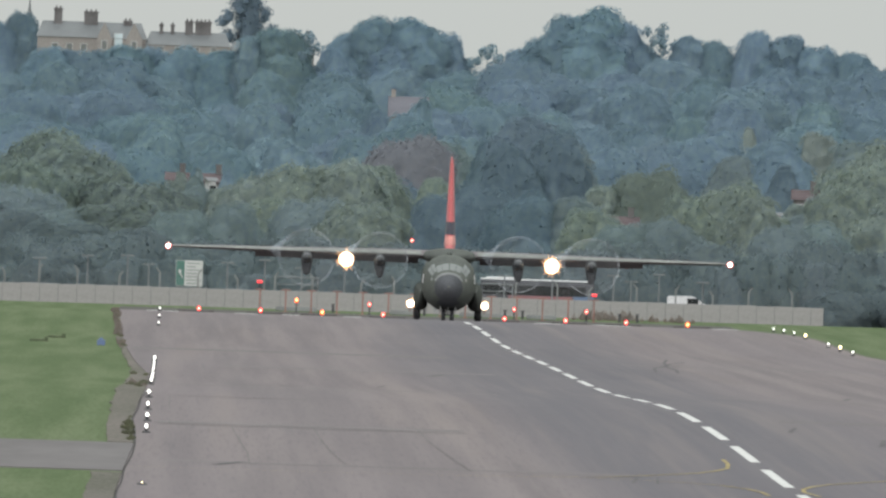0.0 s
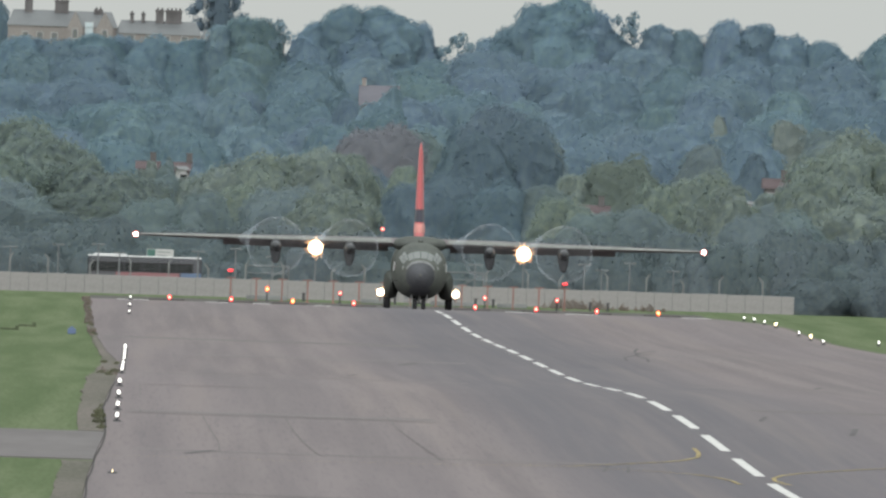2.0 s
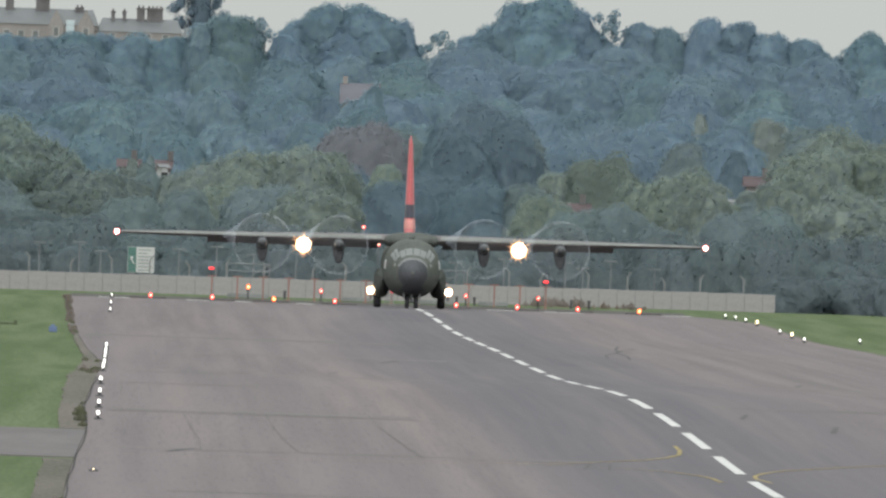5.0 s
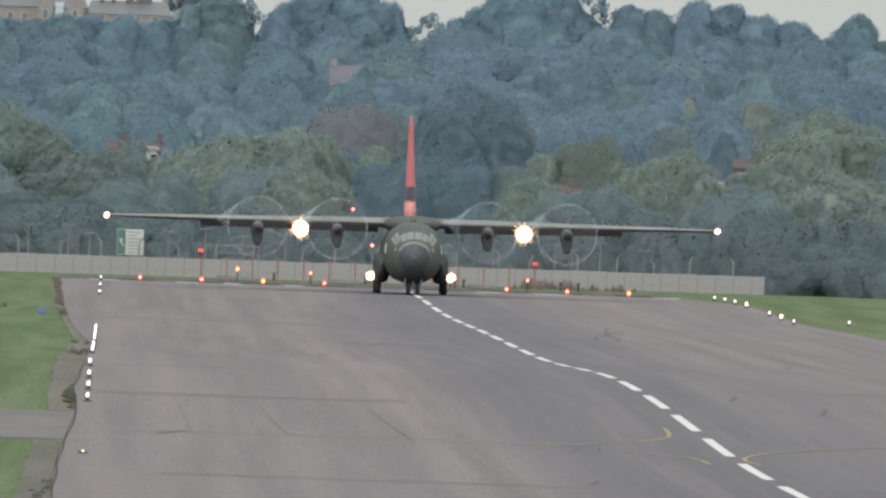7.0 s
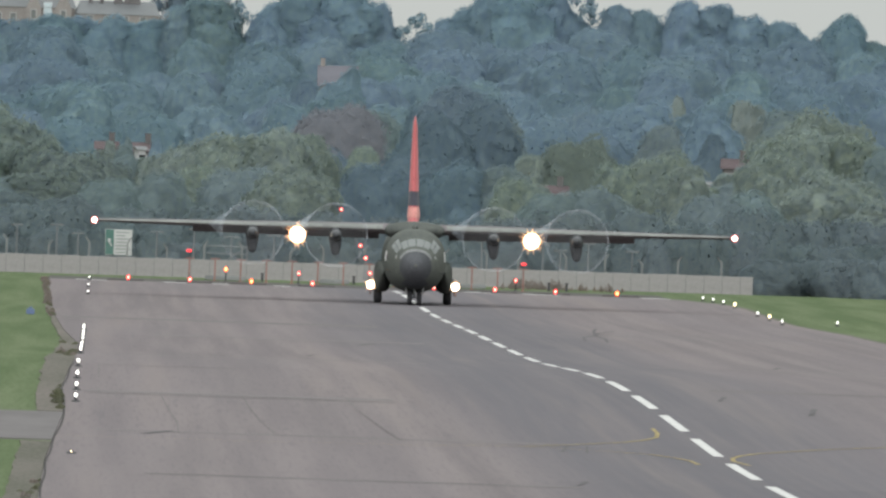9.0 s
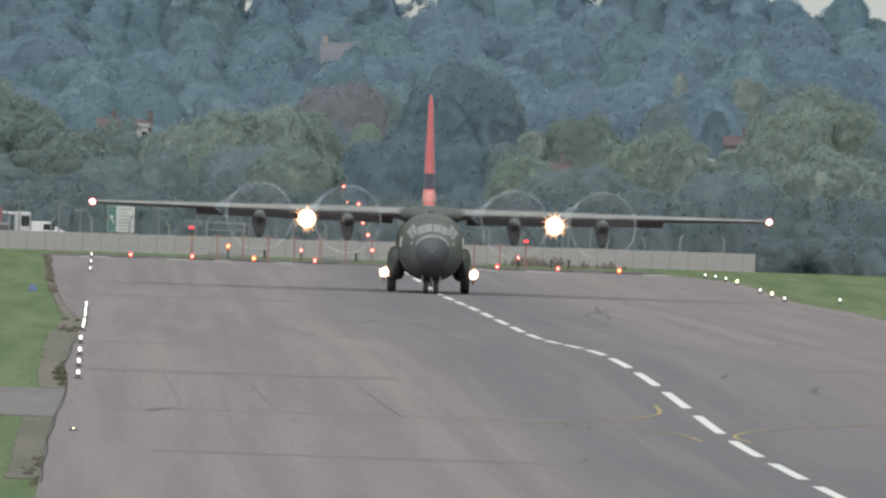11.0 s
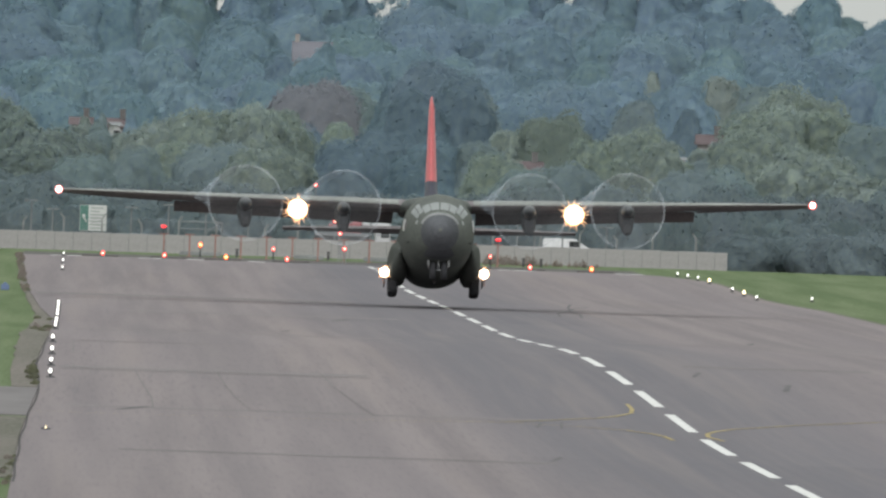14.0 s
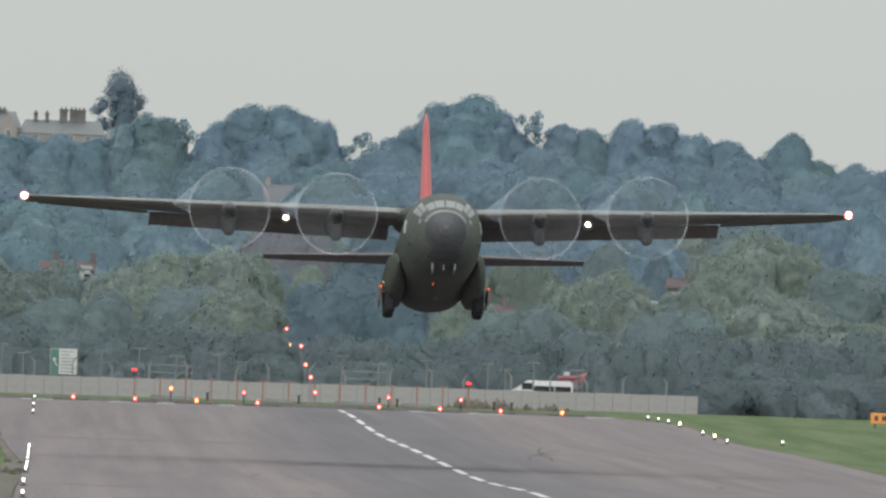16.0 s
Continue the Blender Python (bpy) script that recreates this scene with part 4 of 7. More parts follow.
# wing centre fairing on the fuselage's back
part("wing_fairing", loft([ring(y, z, rx, rz, 24) for y, z, rx, rz in ((-4.6, 4.5, 0.5, 0.12), (-3.8, 4.5, 1.7, 0.46), (-2.5, 4.52, 2.0, 0.58), (1.0, 4.5, 2.0, 0.56), (3.2, 4.4, 1.4, 0.4), (4.6, 4.3, 0.4, 0.1))]), M["camo"], fus, smooth=True)
folding, taxi_lamps, wings, on_wing = [], [], [], []
for s, side in ((-1, "port"), (1, "starboard")):
    w = part("wing", wing_skin(((s * 1.2, -3.0, 4.55, 4.95, 0.155), (s * 5.5, -3.0, 4.55, 4.9, 0.15), (s * 10.5, -2.85, 4.53, 4.2, 0.14), (s * 15.5, -2.6, 4.56, 3.3, 0.12), (s * 19.7, -2.4, 4.57, 2.45, 0.10), (s * 20.1, -2.2, 4.57, 2.0, 0.06))),
             M["camo_dark"], plane, "long straight dark grey wing", smooth=True)
    wings.append((w, s))
    # leading edge sheath, paler than the wing
    rings = []
    for x, y, z, c, t in ((s * 2.0, -3.0, 4.55, 4.95, 0.155), (s * 5.5, -3.0, 4.55, 4.9, 0.15), (s * 10.5, -2.85, 4.53, 4.2, 0.14), (s * 15.5, -2.6, 4.56, 3.3, 0.12), (s * 19.7, -2.4, 4.57, 2.45, 0.10)):
        h = c * t * 0.5
        rings.append([(x, y + 0.42, z + h * 0.80), (x, y + 0.12, z + h * 0.58), (x, y - 0.012, z + h * 0.2), (x, y - 0.016, z + h * 0.12), (x, y - 0.014, z + h * 0.06)])
    bm = bmesh.new()
    vs = [[bm.verts.new(p) for p in r] for r in rings]
    for a, b in zip(vs, vs[1:]):
        for i in range(4):
            bm.faces.new((a[i], a[i + 1], b[i + 1], b[i]))
    part("leading_edge", bm, M["wing_le"], w, "pale leading edge", smooth=True)
    # flaps part lowered, ailerons
    flap = wing_skin(((s * 2.2, 0, 0, 2.2, 0.10), (s * 13.9, 0, 0, 1.75, 0.10)))
    part("flap", flap, M["camo_dark"], w, "lowered flap", smooth=True, m=pose(0, 0.75, 4.46, -13.5))
    part("aileron", wing_skin(((s * 14.0, 0.42, 4.45, 0.9, 0.1), (s * 19.4, -0.25, 4.56, 0.7, 0.1))), M["camo_dark"], w, smooth=True)
    part("wingtip_lamp", ball(0.14, (s * 20.1, -2.35, 4.56), 2, (1, 0.8, 1)), M["nav"], w, "glowing wingtip lamp", smooth=True)
    # the lamp's halo as a larger ball behind it
    part("wingtip_halo", ball(0.22, (s * 20.1, -2.25, 4.56), 2, (1, 0.5, 1)), M["nav_halo"], w, "red halo behind the wingtip lamp", smooth=True)
    housing = part("landing_light_housing", rod(bmesh.new(), (s * 7.35, -2.96, 4.06), (s * 7.35, -2.3, 4.20), 0.26, 0.22, 20), M["dark_metal"], w)
    part("fixed_lamp", ball(0.125, (s * 7.35, -3.0, 4.06), 2), M["landing"], housing, "small fixed landing lamp", smooth=True)
    # two sizes of lamp glare, added as shapes, fold into the wing in turn
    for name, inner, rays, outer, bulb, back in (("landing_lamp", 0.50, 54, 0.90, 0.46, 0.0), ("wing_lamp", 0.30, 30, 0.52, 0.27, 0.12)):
        lamp = part(name, spiked_glare(inner, outer, rays, 0.10, 5 + s), M["landing_glare"], w, "warm spiked glare around the landing lamp", m=pose(s * 7.35, -3.06 + back, 4.06))
        # bulb widened to the size of the glare
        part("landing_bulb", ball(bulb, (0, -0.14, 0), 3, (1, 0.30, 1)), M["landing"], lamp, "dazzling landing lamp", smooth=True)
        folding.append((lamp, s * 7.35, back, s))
    for x in (4.95, 10.17):
        prof = ((-4.60, 3.64, 0.22, 0.66), (-4.5, 3.62, 0.30, 0.76), (-4.1, 3.68, 0.34, 0.78), (-3.3, 3.82, 0.38, 0.74), (-2.0, 3.98, 0.42, 0.62), (0.0, 4.12, 0.40, 0.48), (1.6, 4.22, 0.32, 0.32), (2.3, 4.25, 0.22, 0.22))
        nac = part("engine_nacelle", loft([[(s * x + p[0], p[1], p[2]) for p in ring(y, cz, rx, rz, 28, 2.6)] for y, cz, rx, rz in prof]), M["nacelle"], plane, "dark grey engine nacelle with a chin intake", smooth=True)
        on_wing.append((nac, x))
        part("intake", boxed(s * x - 0.25, s * x + 0.25, -4.63, -4.3, 2.93, 3.44, 0.12), M["rubber"], nac, "black chin intake mouth")
        part("cowl_crown", loft([[(s * x + p[0], y, p[2]) for p in ring(y, 4.02, r, r * 0.95, 20, 2)] for y, r in ((-4.78, 0.28), (-4.70, 0.35), (-4.4, 0.40), (-3.6, 0.42))]), M["nacelle"], nac, "worn cowl crown", smooth=True)
        part("exhaust", rod(bmesh.new(), (s * x, 2.2, 4.25), (s * x, 2.6, 4.25), 0.2, 0.18, 12), M["dark_metal"], nac)
        prop = part("propeller", loft([[(s * x + p[0], y, p[2]) for p in ring(y, 4.10, r, r, 20, 2)] for y, r in ((-5.45, 0.03), (-5.38, 0.14), (-5.2, 0.25), (-4.95, 0.33), (-4.72, 0.35))]), M["spinner"], plane, "spinner with spinning propeller", smooth=True)
        on_wing.append((prop, x))
        part("blade_blur", loft([[(s * x + r * math.cos(6.2832 * i / 64), -5.0 + (0.0 if r < 1 else 0.02), 4.12 + r * math.sin(6.2832 * i / 64)) for i in range(64)] for r in (0.30, 1.0, 1.94)], False), M["blur"], prop, "faint disc of spinning blades")
        # the vapour that the blade tips draw out: a thin ring and a sheath trailing back
        tor = loft([[(s * x + (1.95 + 0.045 * math.cos(6.2832 * j / 8)) * math.cos(6.2832 * i / 72), -4.96 + 0.05 * math.sin(6.2832 * j / 8), 4.12 + (1.95 + 0.045 * math.cos(6.2832 * j / 8)) * math.sin(6.2832 * i / 72)) for j in range(8)] for i in range(73)], False)
        part("tip_vapour", tor, M["vapour"], prop, "pale ring of tip vapour", smooth=True)
        bm = bmesh.new()
        rows = []
        for k in range(9):
            q = k / 8
            r = 1.95 - 1.8 * q
            rows.append([bm.verts.new((s * x - 2.55 * q + r * math.cos(radians(a)), -4.95 + 2.2 * q, 4.12 + 0.42 * q + r * math.sin(radians(a)))) for a in range(84, 190, 7)])
        for a, b in zip(rows, rows[1:]):
            for i in range(len(a) - 1):
                bm.faces.new((a[i], a[i + 1], b[i + 1], b[i]))
        part("vapour_sheath", bm, M["sheath"], prop, "thin vapour trailing behind the blade tips", smooth=True)
# tail
fin = part("tail_fin", loft([[(b, y + a, z) for a, b in airfoil(c, t, 9)] for y, z, c, t in ((8.4, 4.6, 7.6, 0.11), (10.0, 5.2, 6.3, 0.135), (10.9, 6.0, 5.6, 0.145), (13.0, 11.0, 3.1, 0.11), (13.3, 11.45, 2.6, 0.07), (13.7, 11.62, 1.6, 0.04))]), M["fin_red"], plane, "tall red painted tail fin", smooth=True)
for k, (z0, z1, mat, nm) in enumerate(((5.3, 5.95, "fin_pink", "faded_band"), (6.05, 6.95, "emblem", "emblem_panel"))):
    bm = bmesh.new()
    rows = []
    for z in (z0, (z0 + z1) / 2, z1):
        q = (z - 6.0) / 5.0
        y0, c, t = (10.9 + 2.1 * q, 5.6 - 2.5 * q, 0.145 - 0.035 * q) if q > 0 else (10.9 + 1.12 * (z - 6.0), 5.6 - 0.87 * (z - 6.0), 0.145)
        rows.append([bm.verts.new((b * 1.05, y0 - 0.02 + a, z)) for a, b in (lambda f: f[:5][::-1] + f[-4:][::-1])(airfoil(c, t, 9))])
    for a, b in zip(rows, rows[1:]):
        for i in range(len(a) - 1):
            bm.faces.new((a[i], a[i + 1], b[i + 1], b[i]))
    part(nm, bm, M[mat], fin, "dark emblem on the fin" if k else "pale red band at the fin's foot", smooth=True)
for s in (-1, 1):
    part("tailplane", wing_skin(((s * 0.2, 11.6, 4.40, 4.2, 0.11), (s * 4.5, 12.3, 4.42, 3.0, 0.10), (s * 7.9, 12.9, 4.44, 1.9, 0.09))), M["camo_dark"], plane, "dark tailplane", smooth=True)
# main gear: sponsons, tandem wheels, doors with taxi lamps
for s in (-1, 1):
    pod = part("gear_sponson", loft([[(s * 1.93 + p[0], p[1], p[2]) for p in ring(y, cz, rx, rz, 24, 2.8)] for y, cz, rx, rz in ((-6.0, 1.95, 0.05, 0.10), (-5.2, 1.85, 0.24, 0.50), (-4.0, 1.74, 0.42, 0.82), (-2.4, 1.68, 0.52, 0.98), (2.6, 1.66, 0.52, 0.98), (4.2, 1.7, 0.45, 0.65), (5.4, 1.8, 0.1, 0.1))]), M["camo"], plane, "bulged landing gear sponson", smooth=True)
    for y in (-0.85, 0.85):
        wheel(plane, s * 2.18, y, 0.70, 0.50)
        part("gear_leg", rod(bmesh.new(), (s * 2.02, y, 0.7), (s * 2.02, y, 1.6), 0.10, 0.12), M["galvanised"], plane)
    door = part("gear_door", boxed(s * 2.62 - 0.03, s * 2.62 + 0.03, -1.7, 1.7, 0.55, 1.35, 0.02), M["camo_dark"], plane, "open main gear door")
    # taxi lamp glare as a toothed shape, the bulb widened to match
    taxi = part("taxi_lamp", spiked_glare(0.27, 0.44, 19, 0.08, 12 + s), M["landing_glare"], door, "warm spiked glare around the taxi lamp", m=pose(s * 2.66, -1.80, 1.12))
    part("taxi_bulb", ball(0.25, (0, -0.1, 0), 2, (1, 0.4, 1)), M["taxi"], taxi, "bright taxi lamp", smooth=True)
    taxi_lamps.append((taxi, s))
    part("marker_lamp", ball(0.05, (s * 2.62, -1.76, 1.2), 2), M["lamp_amber"], door, "small amber lamp", smooth=True)
    part("door_edge", boxed(s * 2.70 - 0.02, s * 2.70 + 0.02, -1.72, -1.66, 0.5, 1.4), M["red_paint"], door, "red door edge")
    part("pitot", rod(bmesh.new(), (s * 1.6, -9.6 - PLUG, 2.0), (s * 1.72, -10.1 - PLUG, 1.95), 0.03), M["dark_metal"], fus)
# nose gear on its own pivot, so that it can fold forwards
nose_gear = part("nose_gear", rod(bmesh.new(), (0, 0, -1.0), (0, 0, 0.0), 0.08, 0.10, 10), M["galvanised"], plane, "twin-wheel nose gear", m=pose(0, -9.4 - PLUG, 1.50))
rod_b = rod(bmesh.new(), (-0.36, 0, -1.05), (0.36, 0, -1.05), 0.06, 0.06, 8)
part("axle", rod_b, M["galvanised"], nose_gear)
for s in (-1, 1):
    t = wheel(nose_gear, s * 0.30, 0, 0.50, 0.30)
    t.location = (s * 0.30, 0, -1.05)
    dd = part("nose_gear_door", boxed(s * 0.52 - 0.02, s * 0.52 + 0.02, -10.2 - PLUG, -8.9 - PLUG, 0.62, 1.12, 0.01), M["camo_dark"], plane, "open nose gear door")
for x in (-0.54, 0.54):
    part("door_edge", boxed(x - 0.05, x + 0.05, -10.24 - PLUG, -10.18 - PLUG, 0.72, 1.06), M["lip"], plane, "pale gear door edge")
part("door_edge", boxed(-0.04, 0.04, -10.25 - PLUG, -10.19 - PLUG, 0.72, 1.02), M["lip"], plane, "pale gear door edge")
part("nose_lamp", ball(0.032, (-0.30, -7.2, 0.70), 2), M["lamp_amber"], plane, "small nose lamp", smooth=True)
part("aerial", rod(bmesh.new(), (0, -2.0, 0.78), (0, -2.0, 0.55), 0.12, 0.05), M["camo_dark"], fus)


# ---- trees: trunk, limbs, and a crown of many small clumps ----
def lobes_of(rnd, form, tall, count):
    """The leafy masses of a crown as (x, y, z, radius, flatness), for a crown one wide and tall high."""
    out = []
    low = 0.14 * tall
    if form == "tiers":
        # flat plates of foliage held out level at uneven heights
        for i in range(count):
            u = (i + rnd.random()) / count
            inside = i % 3 == 0
            reach = 0.43 * (1.0 if u < 0.80 else max(0.45, 1 - 2.4 * (u - 0.80)))
            a, q = rnd.uniform(0, 6.283), reach * (rnd.uniform(0.0, 0.4) if inside else rnd.uniform(0.55, 1.08))
            out.append((q * math.cos(a), q * math.sin(a), tall * (0.08 + 0.84 * u), rnd.uniform(0.19, 0.25) if inside else rnd.uniform(0.09, 0.14), 0.8 if inside else 0.50))
        return out
    for i in range(count):
        a, u = 2.39996 * i + rnd.uniform(-0.5, 0.5), (i + 0.5) / count
        # a dome that draws in under its widest part
        z = low + (tall - 0.14 - low) * u
        w = (z - low) / (tall - low)
        body = 0.40 * math.sin(math.pi * min(1.0, 0.22 + 0.80 * w)) ** 0.62
        q = body * rnd.uniform(0.55, 1.0)
        r = rnd.uniform(0.095, 0.175)
        if form == "airy":
            r, q = rnd.uniform(0.045, 0.095), body * rnd.uniform(0.2, 1.15)
        z += rnd.uniform(-0.05, 0.05)
        out.append((q * math.cos(a), q * math.sin(a), z, r * (0.82 if form == "plume" else 1.0), 1.5 if form == "plume" else 0.85))
    for i in range(5 if form in ("dome", "plume") else 0):
        # the uneven top
        a, q = rnd.uniform(0, 6.283), rnd.uniform(0.03, 0.22)
        out.append((q * math.cos(a), q * math.sin(a), tall - rnd.uniform(0.11, 0.17) - 0.35 * q, rnd.uniform(0.09, 0.15), 0.9))
    return out


def crown_mesh(seed, form, tall, count, leaves, size, core=0.90):
    """A crown of overlapping lobes clad in loose leaf sprays, scaled to height 1 and width 1."""
    rnd, rng = random.Random(seed), np.random.default_rng(seed)
    blobs = np.array(lobes_of(rnd, form, tall, count))
    share = blobs[:, 3] ** 2 * blobs[:, 4]
    pick = rng.choice(len(blobs), leaves, p=share / share.sum())
    out = blobs[pick, :3] - np.array([0, 0, 0.5 * tall])
    out /= np.linalg.norm(out, axis=1)[:, None] + 1e-6
    d = rng.normal(size=(leaves, 3)) + 0.55 * out + np.array([0, 0, 0.25])
    d /= np.linalg.norm(d, axis=1)[:, None]
    ripple = 1 + 0.10 * np.sin(d[:, 0] * 6 + pick * 1.7) * np.sin(d[:, 1] * 5 + 2.3 * pick) * np.cos(d[:, 2] * 5 + pick)
    deep = np.where(rng.random(leaves) < 0.16, rng.uniform(1.0, 1.32, leaves), rng.uniform(0.86, 1.05, leaves))
    far = blobs[pick, 3] * ripple * deep
    c = blobs[pick, :3] + d * far[:, None] * np.stack([np.ones(leaves), np.ones(leaves), blobs[pick, 4]], 1)
    nrm = d + rng.normal(0, 0.6, (leaves, 3))
    nrm /= np.linalg.norm(nrm, axis=1)[:, None]
    side = rng.normal(size=(leaves, 3))
    if form == "plume":
        side = np.cross(np.array([0, 0, 1.0]) + rng.normal(0, 0.35, (leaves, 3)), nrm)
    t = np.cross(nrm, side)
    t /= np.linalg.norm(t, axis=1)[:, None] + 1e-9
    b = np.cross(nrm, t)
    s = size * rng.uniform(0.45, 1.5, leaves)[:, None]
    long = 1.6 if form == "plume" else 1.15
    v = np.stack([c - t * s * long, c + b * s * 0.75 + t * s * 0.25, c + t * s * long * 0.9, c - b * s * 0.65 - t * s * 0.2], 1).reshape(-1, 3)
    f = np.arange(leaves * 4).reshape(-1, 4)[:, ::-1].tolist()
    soft = nrm * 0.16 + d * 0.34 + out * 0.30 + np.array([0, -0.25, 0.62])
    soft /= np.linalg.norm(soft, axis=1)[:, None]
    # the twiggy inside of each lobe closes the crown behind its leaves
    bm = bmesh.new()
    bmesh.ops.create_icosphere(bm, subdivisions=1, radius=1)
    ball_v = np.array([q.co for q in bm.verts])
    ball_f = [[q.index for q in p.verts] for p in bm.faces]
    bm.free()
    inner, lean = [], []
    for k, (x, y, z, r, fl) in enumerate(blobs if core else ()):
        inner.append(ball_v * (1 + 0.1 * np.sin(ball_v[:, [1, 2, 0]] * 4 + k)) * np.array([r, r, r * fl]) * core + np.array([x, y, z]))
        lean.append(ball_v * 0.5 + np.array([0, -0.25, 0.62]))
        f += [[len(v) + k * len(ball_v) + i for i in p] for p in ball_f]
    allv, alln = np.vstack([v] + inner), np.vstack([np.repeat(soft, 4, axis=0)] + lean)
    alln /= np.linalg.norm(alln, axis=1)[:, None] + 1e-9
    wide = np.percentile(np.hypot(allv[:, 0], allv[:, 1]), 97)
    allv *= np.array([0.5 / wide, 0.5 / wide, 1 / np.percentile(allv[:, 2], 99.5)])
    me = bpy.data.meshes.new("crown")
    me.from_pydata(allv.tolist(), [], f)
    for p in me.polygons:
        p.use_smooth = True
    me.normals_split_custom_set_from_vertices(alln.tolist())
    return me


def head_mesh(seed, form, tall, count, leaves, size, crease=0.66):
    """A closed head of leaves: one skin drawn over the crown's lobes, clad in small loose sprays, scaled to height 1 and width 1."""
    rnd, rng = random.Random(seed), np.random.default_rng(seed)
    blobs = np.array(lobes_of(rnd, form, tall, count))
    heart = np.array([0, 0, 0.5 * tall])
    at, rad = blobs[:, :3] - heart, blobs[:, 3]

    def reach(d):
        along = d @ at.T
        inside = rad ** 2 - (at ** 2).sum(axis=1) + along ** 2
        far = np.where(inside > 0, along + np.sqrt(np.maximum(inside, 0)), 0)
        plump = 0.40 / np.sqrt(d[:, 0] ** 2 + d[:, 1] ** 2 + (d[:, 2] * 0.42 / (0.42 * tall)) ** 2)
        uneven = 1 + 0.07 * np.sin(4.1 * d[:, 0] + seed) * np.sin(3.7 * d[:, 1] + 2 * seed) + 0.05 * np.sin(7.0 * d[:, 2] + 5.3 * d[:, 0] + 3 * seed) * np.sin(6.1 * d[:, 1] + seed)
        return (np.maximum(far.max(axis=1), plump * 0.92) * crease + (1 - crease) * plump * 1.05) * uneven

    def ways(n):
        d = rng.normal(size=(n, 3))
        d[:, 2] = np.where((d[:, 2] < -0.3) & (rng.random(n) < 0.6), -d[:, 2], d[:, 2])
        d *= np.array([1, 1, tall]) / np.linalg.norm(d, axis=1)[:, None]
        return d / np.linalg.norm(d, axis=1)[:, None]

    d = ways(leaves)
    grain = 0.018 * np.sin(d[:, 0] * 31 + seed) * np.sin(d[:, 1] * 29 + 2 * seed) * np.sin(d[:, 2] * 33)
    loose = np.where(rng.random(leaves) < 0.24, rng.uniform(0.0, 0.042, leaves), np.abs(rng.normal(0, 0.007, leaves)))
    c = heart + d * (reach(d) + grain + loose - 0.006)[:, None]
    nrm = d + rng.normal(0, 0.55, (leaves, 3))
    nrm /= np.linalg.norm(nrm, axis=1)[:, None]
    side = rng.normal(size=(leaves, 3))
    if form == "plume":
        side = np.cross(np.array([0, 0, 1.0]) + rng.normal(0, 0.4, (leaves, 3)), nrm)
    t = np.cross(nrm, side)
    t /= np.linalg.norm(t, axis=1)[:, None] + 1e-9
    b = np.cross(nrm, t)
    s = size * rng.uniform(0.5, 1.5, leaves)[:, None]
    long = 1.6 if form == "plume" else 1.2
    v = np.stack([c - t * s * long, c + b * s * 0.85 + t * s * 0.2, c + t * s * long * 0.8 - b * s * 0.5], 1).reshape(-1, 3)
    f = np.arange(leaves * 3).reshape(-1, 3)[:, ::-1].tolist()
    soft = nrm * 0.06 + d * 0.45 + np.array([0, 0, 0.50])
    bm = bmesh.new()
    bmesh.ops.create_icosphere(bm, subdivisions=3, radius=1)
    cd = np.array([q.co for q in bm.verts]) * np.array([1, 1, tall])
    cd /= np.linalg.norm(cd, axis=1)[:, None]
    f += [[q.index + len(v) for q in p.verts] for p in bm.faces]
    bm.free()
    allv = np.vstack([v, heart + cd * (reach(cd) - 0.012)[:, None]])
    alln = np.vstack([np.repeat(soft, 3, axis=0), cd * 0.45 + np.array([0, 0, 0.50])])
    alln /= np.linalg.norm(alln, axis=1)[:, None]
    wide = np.percentile(np.hypot(allv[:, 0], allv[:, 1]), 97)
    allv *= np.array([0.5 / wide, 0.5 / wide, 1 / np.percentile(allv[:, 2], 99.6)])
    me = bpy.data.meshes.new("crown")
    me.from_pydata(allv.tolist(), [], f)
    for p in me.polygons:
        p.use_smooth = True
    me.normals_split_custom_set_from_vertices(alln.tolist())
    return me


def trunk_mesh(seed, tall=0.5, r=0.035):
    rnd = random.Random(seed)
    bm = bmesh.new()
    rod(bm, (0, 0, -0.03), (0, 0, tall), r, r * 0.55, 8)
    for i in range(6):
        a = rnd.uniform(0, 6.283)
        z = tall * rnd.uniform(0.45, 0.95)
        rod(bm, (0, 0, z), (0.26 * math.cos(a), 0.26 * math.sin(a), z + rnd.uniform(0.12, 0.3)), r * 0.45, r * 0.15, 6)
    return mesh_of(bm, "trunk", True)


CROWNS = {
    "round": [head_mesh(100 + i, "dome", 1.0, 40, 9600, 0.0102) for i in range(5)],
    "round fine": [head_mesh(110 + i, "dome", 1.0, 44, 12500, 0.0088) for i in range(4)],
    "round high": [head_mesh(120 + i, "dome", 1.7, 52, 9600, 0.0108) for i in range(4)],
    "round slim": [head_mesh(140 + i, "dome", 2.7, 64, 9600, 0.0120) for i in range(3)],
    "willow": [head_mesh(200 + i, "plume", 1.0, 40, 11500, 0.0095, 0.80) for i in range(3)],
    "willow high": [head_mesh(220 + i, "plume", 1.7, 50, 11500, 0.0100, 0.80) for i in range(3)],
    "willow slim": [head_mesh(240 + i, "plume", 2.7, 56, 7400, 0.0150, 0.75) for i in range(2)],
    "airy": [crown_mesh(300 + i, "airy", 1.5, 60, 2600, 0.018, 0.5) for i in range(2)],
    "tiers": [crown_mesh(411, "tiers", 1.5, 84, 20000, 0.0125, 0.72)],
    "shrub": [head_mesh(500 + i, "dome", 0.8, 26, 3600, 0.0155) for i in range(3)],
}
TRUNKS = [trunk_mesh(600 + i) for i in range(3)]
for me in TRUNKS:
    me.materials.append(M["bark"])
_made = {}
_count = [0]


